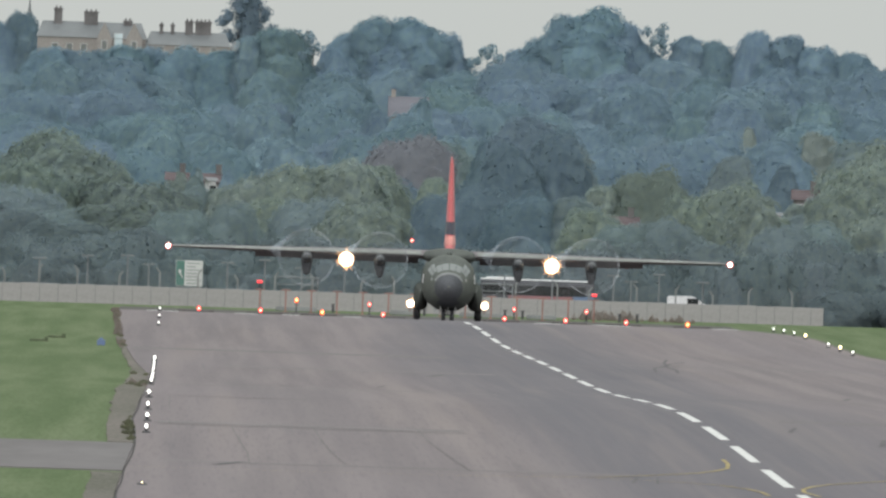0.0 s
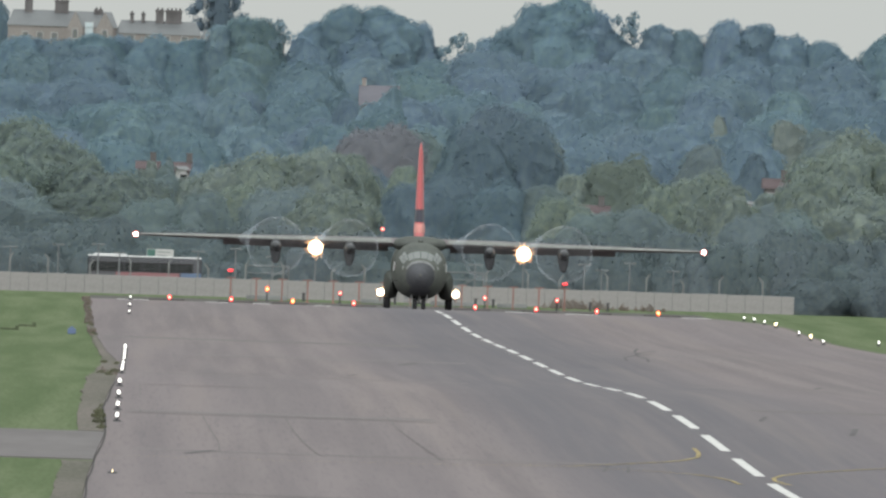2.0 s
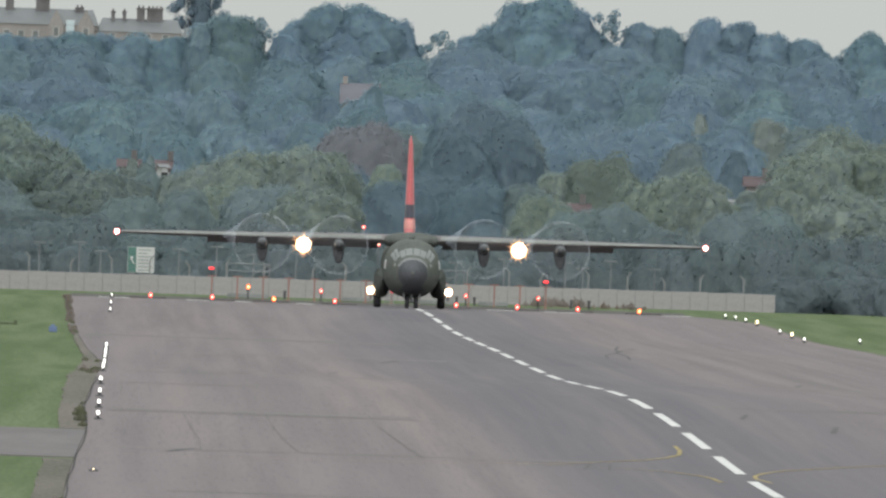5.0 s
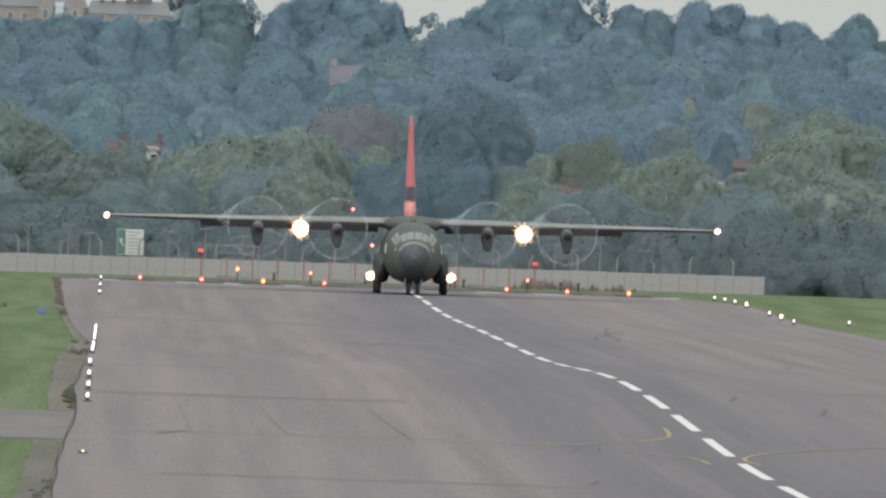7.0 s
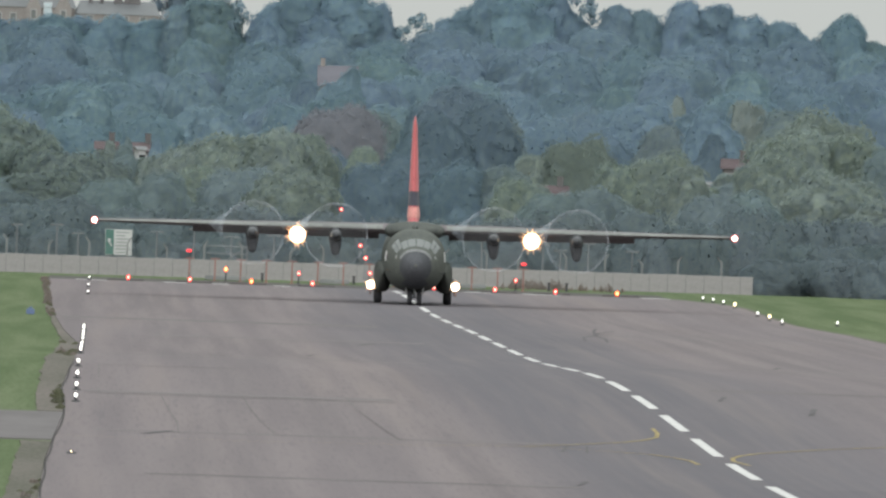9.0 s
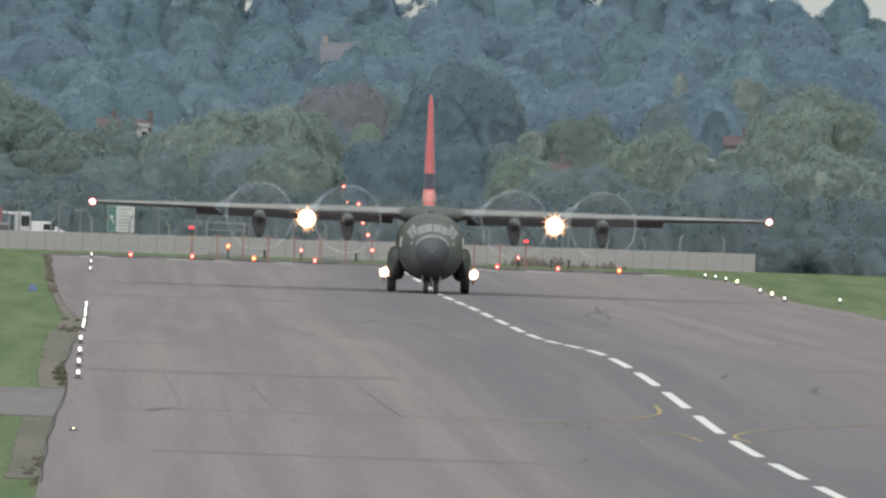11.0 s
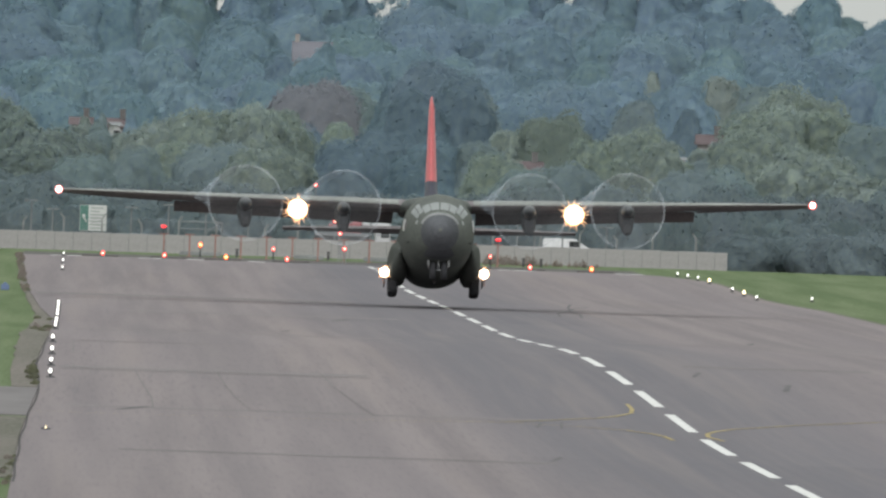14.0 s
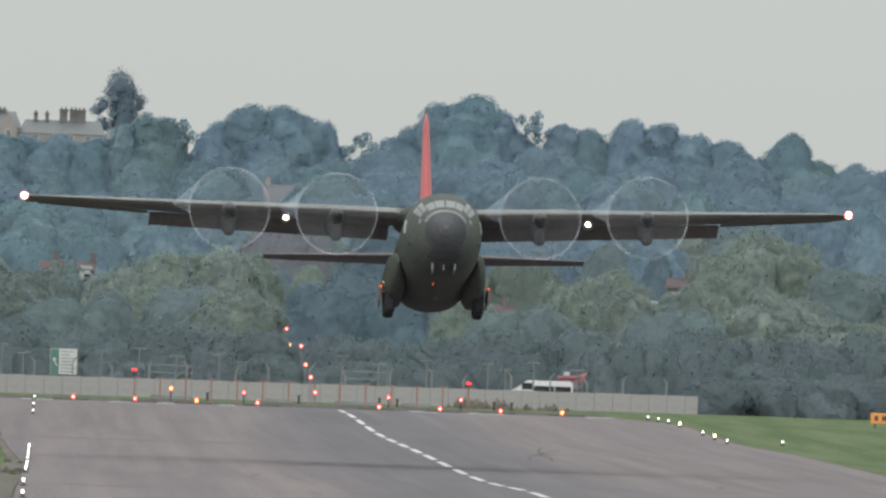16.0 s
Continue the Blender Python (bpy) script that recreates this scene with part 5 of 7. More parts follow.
def tree(x, y, top, wide, kind, leaf, label, group=""):
    """A tree that stands on the land at (x, y), with its top at the height top and a crown that many metres wide."""
    _count[0] += 1
    # shrubs always take the shade-darkened leaf colour
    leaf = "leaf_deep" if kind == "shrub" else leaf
    i = _count[0]
    g = ground_z(x, y) - (0.42 * top if kind == "shrub" else 0)
    wide *= 1.3 if kind == "shrub" else 1.0
    h = top - g
    slim = h / wide
    form = kind + (" slim" if slim > 2.1 else " high" if slim > 1.3 else "") if kind in ("round", "willow") else kind
    form = "round fine" if form == "round" and y < 2500 else form
    me = CROWNS[form][i % len(CROWNS[form])]
    key = (me.name, leaf)
    if key not in _made:
        c = me.copy()
        c.materials.append(M[leaf])
        _made[key] = c
    ob = thing("shrub" if kind == "shrub" else "tree", label, "shrub" if kind == "shrub" else "tree", Matrix.LocRotScale((x, y, g), Euler((0, 0, (i * 2.399) % 6.283)), (wide, wide, h)), group=group)
    if kind != "shrub":
        t = new("trunk", TRUNKS[i % 3])
        t.parent = ob
    c = new("crown", _made[key])
    c.parent = ob
    return ob


OAK, ASH = "dark green broadleaf tree, blued by haze, on the hazy hillside", "grey-green broadleaf tree on the hazy hillside"
RIDGE = "large round-headed oak on the skyline"
HEDGE, WILLOW = "dark green hedgerow tree behind the road", "silvery green willow behind the road"

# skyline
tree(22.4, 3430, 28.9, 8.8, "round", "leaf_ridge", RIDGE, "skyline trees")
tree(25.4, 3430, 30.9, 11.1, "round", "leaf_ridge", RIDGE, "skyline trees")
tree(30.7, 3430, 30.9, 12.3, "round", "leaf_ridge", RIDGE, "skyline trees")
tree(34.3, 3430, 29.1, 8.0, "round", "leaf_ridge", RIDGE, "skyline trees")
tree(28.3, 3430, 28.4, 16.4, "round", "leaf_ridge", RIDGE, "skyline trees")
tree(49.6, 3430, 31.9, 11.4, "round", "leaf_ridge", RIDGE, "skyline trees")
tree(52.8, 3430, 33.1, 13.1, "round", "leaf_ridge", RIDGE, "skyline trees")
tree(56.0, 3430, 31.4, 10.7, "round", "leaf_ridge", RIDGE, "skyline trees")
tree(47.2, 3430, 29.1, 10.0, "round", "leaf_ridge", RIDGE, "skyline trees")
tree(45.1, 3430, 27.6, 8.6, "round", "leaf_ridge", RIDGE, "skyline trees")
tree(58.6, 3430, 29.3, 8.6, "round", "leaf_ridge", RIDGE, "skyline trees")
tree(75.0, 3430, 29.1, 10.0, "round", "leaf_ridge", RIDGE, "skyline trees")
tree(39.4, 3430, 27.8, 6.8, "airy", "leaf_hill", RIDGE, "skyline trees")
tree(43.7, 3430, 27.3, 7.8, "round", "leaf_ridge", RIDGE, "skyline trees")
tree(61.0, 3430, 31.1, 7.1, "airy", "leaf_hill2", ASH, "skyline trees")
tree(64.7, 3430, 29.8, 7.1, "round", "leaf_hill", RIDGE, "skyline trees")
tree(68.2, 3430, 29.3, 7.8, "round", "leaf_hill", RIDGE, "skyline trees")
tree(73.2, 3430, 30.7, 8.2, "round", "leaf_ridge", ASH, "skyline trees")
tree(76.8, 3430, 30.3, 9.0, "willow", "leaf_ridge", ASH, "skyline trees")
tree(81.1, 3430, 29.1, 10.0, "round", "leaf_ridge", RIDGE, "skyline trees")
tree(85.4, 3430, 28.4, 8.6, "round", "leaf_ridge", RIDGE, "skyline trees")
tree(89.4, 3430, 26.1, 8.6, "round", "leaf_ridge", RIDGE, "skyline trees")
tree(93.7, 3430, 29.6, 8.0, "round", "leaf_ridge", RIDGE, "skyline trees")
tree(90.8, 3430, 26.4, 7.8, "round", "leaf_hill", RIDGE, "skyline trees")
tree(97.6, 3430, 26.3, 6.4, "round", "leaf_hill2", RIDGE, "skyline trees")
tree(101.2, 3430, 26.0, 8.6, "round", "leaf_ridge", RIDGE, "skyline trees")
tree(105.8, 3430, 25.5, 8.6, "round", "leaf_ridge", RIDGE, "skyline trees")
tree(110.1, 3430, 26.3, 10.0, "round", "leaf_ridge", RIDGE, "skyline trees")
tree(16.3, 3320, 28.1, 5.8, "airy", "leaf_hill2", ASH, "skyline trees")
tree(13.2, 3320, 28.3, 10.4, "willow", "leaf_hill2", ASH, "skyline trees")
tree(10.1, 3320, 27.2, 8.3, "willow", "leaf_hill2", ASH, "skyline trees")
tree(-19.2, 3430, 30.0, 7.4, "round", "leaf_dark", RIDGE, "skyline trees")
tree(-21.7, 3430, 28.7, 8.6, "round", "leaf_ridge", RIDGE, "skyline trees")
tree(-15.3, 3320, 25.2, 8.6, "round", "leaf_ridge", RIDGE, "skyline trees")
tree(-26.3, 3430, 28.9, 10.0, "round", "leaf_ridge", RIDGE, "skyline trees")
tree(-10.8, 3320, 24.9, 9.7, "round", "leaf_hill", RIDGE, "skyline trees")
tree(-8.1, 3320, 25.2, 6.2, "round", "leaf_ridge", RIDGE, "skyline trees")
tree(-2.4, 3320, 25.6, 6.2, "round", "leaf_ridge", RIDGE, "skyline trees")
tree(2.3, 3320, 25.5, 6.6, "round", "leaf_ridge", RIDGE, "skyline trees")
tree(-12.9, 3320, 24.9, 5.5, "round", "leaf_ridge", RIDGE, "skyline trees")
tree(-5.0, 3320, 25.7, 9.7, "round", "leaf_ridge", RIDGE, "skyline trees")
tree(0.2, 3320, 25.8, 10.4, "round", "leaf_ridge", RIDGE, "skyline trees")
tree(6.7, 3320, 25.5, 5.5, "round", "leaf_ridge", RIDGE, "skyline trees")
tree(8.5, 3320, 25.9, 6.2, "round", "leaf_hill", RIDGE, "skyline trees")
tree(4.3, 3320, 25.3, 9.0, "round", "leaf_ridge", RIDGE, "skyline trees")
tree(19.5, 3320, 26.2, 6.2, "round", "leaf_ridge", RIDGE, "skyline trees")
tree(26.4, 2930, 18.4, 4.4, "round", "leaf_hill", OAK, "hillside trees")
tree(21.8, 2940, 18.3, 4.2, "round", "leaf_hill", OAK, "hillside trees")
tree(27.2, 2925, 19.1, 3.2, "round", "leaf_hill", OAK, "hillside trees")
tree(2.5, 2325, 10.4, 1.5, "round", "leaf_belt", HEDGE, "trees behind the road")
tree(1.1, 2325, 10.0, 1.9, "willow", "leaf_willow", WILLOW, "trees behind the road")
tree(5.0, 2320, 10.3, 2.1, "round", "leaf_hill", OAK, "trees behind the road")
tree(2.2, 2310, 9.7, 3.5, "round", "leaf_belt", HEDGE, "trees behind the road")
tree(0.9, 2312, 9.2, 3.7, "willow", "leaf_willow", WILLOW, "trees behind the road")
tree(55.2, 2322, 9.6, 2.3, "round", "leaf_belt", HEDGE, "trees behind the road")
tree(53.4, 2320, 9.0, 3.5, "willow", "leaf_willow", WILLOW, "trees behind the road")
tree(37.3, 2280, 7.3, 3.2, "round", "leaf_belt", HEDGE, "trees behind the road")
tree(2.4, 2300, 8.8, 4.8, "round", "leaf_belt", HEDGE, "trees behind the road")
tree(0.1, 2295, 8.4, 5.7, "willow", "leaf_willow", WILLOW, "trees behind the road")
tree(4.6, 2300, 8.7, 5.2, "willow", "leaf_willow", WILLOW, "trees behind the road")
tree(53.7, 2300, 8.3, 4.6, "round", "leaf_belt", HEDGE, "trees behind the road")
tree(55.8, 2305, 8.5, 5.8, "willow", "leaf_willow", WILLOW, "trees behind the road")
tree(52.0, 2300, 7.8, 5.2, "willow", "leaf_willow", WILLOW, "trees behind the road")
tree(25.1, 2900, 17.4, 7.5, "round", "leaf_hill", OAK, "hillside trees")
tree(22.1, 2920, 17.6, 6.1, "round", "leaf_hill", OAK, "hillside trees")
tree(9.1, 3446, 34.4, 7.2, "tiers", "leaf_dark", "tall dark cedar with tiered branches on the skyline", "skyline trees")
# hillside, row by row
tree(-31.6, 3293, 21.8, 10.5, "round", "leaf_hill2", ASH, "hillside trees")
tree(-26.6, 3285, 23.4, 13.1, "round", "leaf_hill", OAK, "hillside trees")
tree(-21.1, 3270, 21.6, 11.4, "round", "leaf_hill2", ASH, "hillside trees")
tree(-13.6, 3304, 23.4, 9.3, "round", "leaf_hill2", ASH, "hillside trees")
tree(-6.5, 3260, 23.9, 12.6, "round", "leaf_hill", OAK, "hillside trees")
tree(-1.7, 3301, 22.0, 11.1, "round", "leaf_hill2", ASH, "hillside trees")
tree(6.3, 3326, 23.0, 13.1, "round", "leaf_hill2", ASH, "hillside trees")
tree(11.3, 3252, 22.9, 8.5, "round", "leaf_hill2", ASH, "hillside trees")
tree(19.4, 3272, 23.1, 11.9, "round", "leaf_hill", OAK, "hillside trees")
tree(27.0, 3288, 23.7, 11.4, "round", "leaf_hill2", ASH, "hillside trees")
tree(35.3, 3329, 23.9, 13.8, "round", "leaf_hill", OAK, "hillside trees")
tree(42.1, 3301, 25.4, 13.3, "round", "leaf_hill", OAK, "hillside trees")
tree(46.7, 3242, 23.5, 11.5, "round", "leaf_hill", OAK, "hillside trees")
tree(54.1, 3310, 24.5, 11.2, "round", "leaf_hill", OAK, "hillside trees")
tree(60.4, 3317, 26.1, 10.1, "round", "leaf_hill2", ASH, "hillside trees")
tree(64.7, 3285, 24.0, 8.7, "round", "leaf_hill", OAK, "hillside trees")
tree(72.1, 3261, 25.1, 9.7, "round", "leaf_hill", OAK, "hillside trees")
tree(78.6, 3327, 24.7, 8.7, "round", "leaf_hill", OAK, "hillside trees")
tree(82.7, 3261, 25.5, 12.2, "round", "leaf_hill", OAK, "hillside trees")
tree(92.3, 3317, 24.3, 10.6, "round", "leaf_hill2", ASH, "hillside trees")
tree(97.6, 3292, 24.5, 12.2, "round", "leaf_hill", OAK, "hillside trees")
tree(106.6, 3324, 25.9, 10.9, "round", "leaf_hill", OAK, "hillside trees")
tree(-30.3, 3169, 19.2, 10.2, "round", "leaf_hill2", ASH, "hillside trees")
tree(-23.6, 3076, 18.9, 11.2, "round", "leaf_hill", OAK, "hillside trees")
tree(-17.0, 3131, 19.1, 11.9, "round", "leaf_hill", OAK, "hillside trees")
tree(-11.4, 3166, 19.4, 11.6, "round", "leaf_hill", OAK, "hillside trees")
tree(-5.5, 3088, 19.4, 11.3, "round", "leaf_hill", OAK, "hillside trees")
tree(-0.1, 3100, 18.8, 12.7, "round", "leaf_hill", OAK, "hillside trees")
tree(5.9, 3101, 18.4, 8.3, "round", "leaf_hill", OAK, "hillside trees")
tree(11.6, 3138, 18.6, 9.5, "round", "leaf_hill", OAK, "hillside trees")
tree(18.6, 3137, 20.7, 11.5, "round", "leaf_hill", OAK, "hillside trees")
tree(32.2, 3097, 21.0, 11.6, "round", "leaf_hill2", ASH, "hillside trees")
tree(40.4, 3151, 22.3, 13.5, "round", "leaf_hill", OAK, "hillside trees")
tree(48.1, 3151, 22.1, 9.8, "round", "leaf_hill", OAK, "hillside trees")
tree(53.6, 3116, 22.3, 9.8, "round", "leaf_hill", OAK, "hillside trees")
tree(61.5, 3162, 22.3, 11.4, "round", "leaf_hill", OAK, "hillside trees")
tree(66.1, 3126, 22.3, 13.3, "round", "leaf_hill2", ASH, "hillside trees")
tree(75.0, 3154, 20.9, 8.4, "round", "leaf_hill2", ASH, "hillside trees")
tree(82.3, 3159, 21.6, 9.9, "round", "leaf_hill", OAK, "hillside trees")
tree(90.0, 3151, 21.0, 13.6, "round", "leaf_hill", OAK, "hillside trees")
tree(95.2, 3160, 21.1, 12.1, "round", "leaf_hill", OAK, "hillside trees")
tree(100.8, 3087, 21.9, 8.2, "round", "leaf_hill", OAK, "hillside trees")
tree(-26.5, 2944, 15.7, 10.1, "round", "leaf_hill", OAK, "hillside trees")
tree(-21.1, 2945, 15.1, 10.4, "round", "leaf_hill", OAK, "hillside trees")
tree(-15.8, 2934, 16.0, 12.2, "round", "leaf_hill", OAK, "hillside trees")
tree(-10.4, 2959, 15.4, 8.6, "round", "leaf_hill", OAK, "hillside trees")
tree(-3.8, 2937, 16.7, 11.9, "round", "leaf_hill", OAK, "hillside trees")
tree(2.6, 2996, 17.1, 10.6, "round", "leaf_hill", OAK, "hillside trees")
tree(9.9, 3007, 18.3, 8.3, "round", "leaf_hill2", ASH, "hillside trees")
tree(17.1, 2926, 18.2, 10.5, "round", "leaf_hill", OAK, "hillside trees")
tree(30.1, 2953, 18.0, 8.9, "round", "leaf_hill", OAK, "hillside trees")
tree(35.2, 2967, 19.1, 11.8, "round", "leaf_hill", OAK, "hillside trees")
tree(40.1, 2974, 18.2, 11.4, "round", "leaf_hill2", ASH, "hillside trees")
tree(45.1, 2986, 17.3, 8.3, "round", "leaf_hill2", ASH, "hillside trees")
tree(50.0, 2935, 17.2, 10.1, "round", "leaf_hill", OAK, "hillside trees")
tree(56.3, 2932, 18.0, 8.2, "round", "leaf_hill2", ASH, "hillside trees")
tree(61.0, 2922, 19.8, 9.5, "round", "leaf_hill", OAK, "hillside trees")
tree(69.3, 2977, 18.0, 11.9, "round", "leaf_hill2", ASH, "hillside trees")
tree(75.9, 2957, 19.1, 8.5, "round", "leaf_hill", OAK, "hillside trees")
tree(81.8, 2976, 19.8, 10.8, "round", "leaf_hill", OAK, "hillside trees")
tree(85.8, 2913, 18.7, 9.6, "round", "leaf_hill", OAK, "hillside trees")
tree(92.5, 2968, 19.9, 11.7, "round", "leaf_hill", OAK, "hillside trees")
tree(-27.0, 2761, 12.9, 9.7, "round", "leaf_hill", OAK, "hillside trees")
tree(-20.6, 2837, 12.9, 7.7, "round", "leaf_hill", OAK, "hillside trees")
tree(-15.2, 2795, 15.0, 12.2, "round", "leaf_hill", OAK, "hillside trees")
tree(-8.4, 2844, 13.3, 8.7, "round", "leaf_hill2", ASH, "hillside trees")
tree(-1.9, 2847, 13.5, 9.3, "round", "leaf_hill", OAK, "hillside trees")
tree(4.0, 2766, 14.0, 8.0, "round", "leaf_hill2", ASH, "hillside trees")
tree(10.0, 2825, 14.0, 8.2, "round", "leaf_hill2", ASH, "hillside trees")
tree(17.2, 2764, 15.0, 9.4, "round", "leaf_hill", OAK, "hillside trees")
tree(24.8, 2835, 16.3, 10.0, "round", "leaf_hill", OAK, "hillside trees")
tree(30.9, 2810, 14.9, 10.7, "round", "leaf_hill2", ASH, "hillside trees")
tree(36.7, 2752, 14.6, 11.5, "round", "leaf_hill", OAK, "hillside trees")
tree(43.0, 2774, 16.2, 8.1, "round", "leaf_hill", OAK, "hillside trees")
tree(50.0, 2820, 15.4, 9.5, "round", "leaf_hill2", ASH, "hillside trees")
tree(54.8, 2798, 16.2, 11.7, "round", "leaf_hill", OAK, "hillside trees")
tree(61.7, 2797, 15.8, 9.3, "round", "leaf_hill", OAK, "hillside trees")
tree(68.1, 2846, 17.5, 11.0, "round", "leaf_hill", OAK, "hillside trees")
tree(73.4, 2764, 17.5, 8.2, "round", "leaf_hill", OAK, "hillside trees")
tree(80.1, 2767, 16.8, 7.4, "round", "leaf_hill", OAK, "hillside trees")
tree(84.5, 2762, 18.0, 7.7, "round", "leaf_hill", OAK, "hillside trees")
tree(91.4, 2808, 16.7, 7.5, "round", "leaf_hill2", ASH, "hillside trees")
tree(-25.4, 2598, 11.8, 8.8, "round", "leaf_belt", OAK, "hillside trees")
tree(-19.2, 2644, 11.2, 9.2, "round", "leaf_hill2", ASH, "hillside trees")
tree(-14.2, 2634, 12.4, 10.0, "round", "leaf_hill", OAK, "hillside trees")
tree(-8.0, 2658, 12.7, 9.4, "round", "leaf_hill", OAK, "hillside trees")
tree(-2.2, 2601, 12.3, 9.8, "round", "leaf_hill", OAK, "hillside trees")
tree(5.5, 2657, 12.9, 9.6, "round", "leaf_hill", OAK, "hillside trees")
tree(11.7, 2655, 13.7, 8.3, "round", "leaf_hill2", ASH, "hillside trees")
tree(18.3, 2602, 13.7, 8.5, "round", "leaf_belt", OAK, "hillside trees")
tree(26.3, 2645, 14.0, 8.5, "round", "leaf_belt", OAK, "hillside trees")
tree(33.2, 2661, 13.6, 8.4, "round", "leaf_hill2", ASH, "hillside trees")
tree(37.6, 2626, 14.3, 9.4, "round", "leaf_belt", OAK, "hillside trees")
tree(43.1, 2638, 14.1, 10.9, "round", "leaf_hill", OAK, "hillside trees")
tree(49.5, 2685, 13.6, 9.4, "round", "leaf_hill", OAK, "hillside trees")
tree(55.4, 2675, 13.6, 7.3, "round", "leaf_belt", OAK, "hillside trees")
tree(59.7, 2646, 14.9, 7.4, "round", "leaf_hill", OAK, "hillside trees")
tree(67.5, 2657, 15.5, 10.2, "round", "leaf_belt", OAK, "hillside trees")
tree(73.9, 2676, 13.8, 7.6, "round", "leaf_hill2", ASH, "hillside trees")
tree(79.2, 2610, 14.9, 7.6, "round", "leaf_hill2", ASH, "hillside trees")
tree(86.7, 2679, 14.7, 7.2, "round", "leaf_belt", OAK, "hillside trees")
# single trees that stand out on the slope
tree(-1.9, 2700, 15.7, 10.1, "round", "leaf_hill2", ASH, "trees behind the road")
tree(32.0, 2420, 16.1, 8.7, "round", "leaf_dark", "tall dark broadleaf tree behind the road", "trees behind the road")
tree(34.0, 2400, 14.8, 8.4, "round", "leaf_dark", "tall dark broadleaf tree behind the road", "trees behind the road")
tree(30.0, 2395, 13.5, 7.2, "round", "leaf_dark", "tall dark broadleaf tree behind the road", "trees behind the road")
tree(29.8, 2440, 14.6, 8.5, "round", "leaf_dark", HEDGE, "trees behind the road")
tree(22.5, 2560, 14.3, 10.2, "round", "leaf_brown", "dull copper-leaved tree on the slope", "trees behind the road")
tree(18.0, 2570, 14.2, 7.7, "round", "leaf_hill", OAK, "trees behind the road")
tree(64.7, 2700, 16.2, 7.1, "willow", "leaf_lime", "pale yellow-green tree on the slope", "trees behind the road")
tree(60.6, 2850, 16.9, 3.1, "round", "leaf_lime", "pale yellow-green tree on the slope", "trees behind the road")
tree(41.1, 2330, 11.9, 9.5, "round", "leaf_olive", "round dark olive tree behind the road", "trees behind the road")
tree(37.3, 2330, 10.0, 6.5, "willow", "leaf_willow", WILLOW, "trees behind the road")
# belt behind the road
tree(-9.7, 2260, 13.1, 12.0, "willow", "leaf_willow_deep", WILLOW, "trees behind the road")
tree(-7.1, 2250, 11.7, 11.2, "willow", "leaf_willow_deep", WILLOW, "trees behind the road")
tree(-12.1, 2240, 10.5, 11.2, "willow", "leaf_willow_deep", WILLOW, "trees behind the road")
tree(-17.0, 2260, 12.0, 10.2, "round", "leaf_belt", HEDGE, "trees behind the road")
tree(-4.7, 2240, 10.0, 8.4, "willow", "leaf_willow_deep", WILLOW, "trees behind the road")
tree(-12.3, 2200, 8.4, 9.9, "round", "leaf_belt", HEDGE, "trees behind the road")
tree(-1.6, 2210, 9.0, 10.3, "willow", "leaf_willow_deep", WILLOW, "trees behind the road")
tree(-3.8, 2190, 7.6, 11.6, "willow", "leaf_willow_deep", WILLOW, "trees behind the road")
tree(1.0, 2180, 6.9, 6.5, "round", "leaf_belt", HEDGE, "trees behind the road")
tree(-8.1, 2190, 6.7, 8.7, "round", "leaf_belt", HEDGE, "trees behind the road")
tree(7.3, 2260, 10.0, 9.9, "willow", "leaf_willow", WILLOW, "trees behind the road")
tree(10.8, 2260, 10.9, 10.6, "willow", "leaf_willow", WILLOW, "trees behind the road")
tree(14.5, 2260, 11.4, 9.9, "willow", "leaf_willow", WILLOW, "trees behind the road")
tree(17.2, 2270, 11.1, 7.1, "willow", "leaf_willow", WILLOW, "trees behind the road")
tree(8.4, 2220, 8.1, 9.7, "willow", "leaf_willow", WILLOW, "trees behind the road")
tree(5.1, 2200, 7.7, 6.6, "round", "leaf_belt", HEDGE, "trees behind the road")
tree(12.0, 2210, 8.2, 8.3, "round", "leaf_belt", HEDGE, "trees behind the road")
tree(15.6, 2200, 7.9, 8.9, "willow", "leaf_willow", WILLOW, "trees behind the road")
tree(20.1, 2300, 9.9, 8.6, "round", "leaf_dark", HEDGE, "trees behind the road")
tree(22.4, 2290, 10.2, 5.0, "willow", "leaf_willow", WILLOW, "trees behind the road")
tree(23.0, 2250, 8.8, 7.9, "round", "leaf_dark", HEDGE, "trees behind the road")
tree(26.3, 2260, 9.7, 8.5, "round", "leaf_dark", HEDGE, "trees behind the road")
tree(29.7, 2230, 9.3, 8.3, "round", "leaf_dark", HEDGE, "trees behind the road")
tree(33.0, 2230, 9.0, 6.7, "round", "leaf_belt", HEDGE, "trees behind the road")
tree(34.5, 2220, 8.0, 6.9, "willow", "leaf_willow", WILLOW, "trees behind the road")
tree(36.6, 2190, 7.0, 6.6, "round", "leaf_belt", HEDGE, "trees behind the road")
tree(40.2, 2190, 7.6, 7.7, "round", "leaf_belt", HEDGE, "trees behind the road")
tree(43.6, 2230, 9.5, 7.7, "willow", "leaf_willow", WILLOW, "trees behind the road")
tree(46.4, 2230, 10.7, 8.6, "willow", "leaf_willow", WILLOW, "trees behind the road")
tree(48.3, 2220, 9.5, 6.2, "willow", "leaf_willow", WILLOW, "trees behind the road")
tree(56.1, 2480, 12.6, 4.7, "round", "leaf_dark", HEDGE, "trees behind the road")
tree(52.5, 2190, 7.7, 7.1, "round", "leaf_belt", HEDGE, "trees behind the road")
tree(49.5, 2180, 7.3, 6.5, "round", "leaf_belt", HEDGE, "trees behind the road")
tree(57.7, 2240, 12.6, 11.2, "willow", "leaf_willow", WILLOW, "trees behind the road")
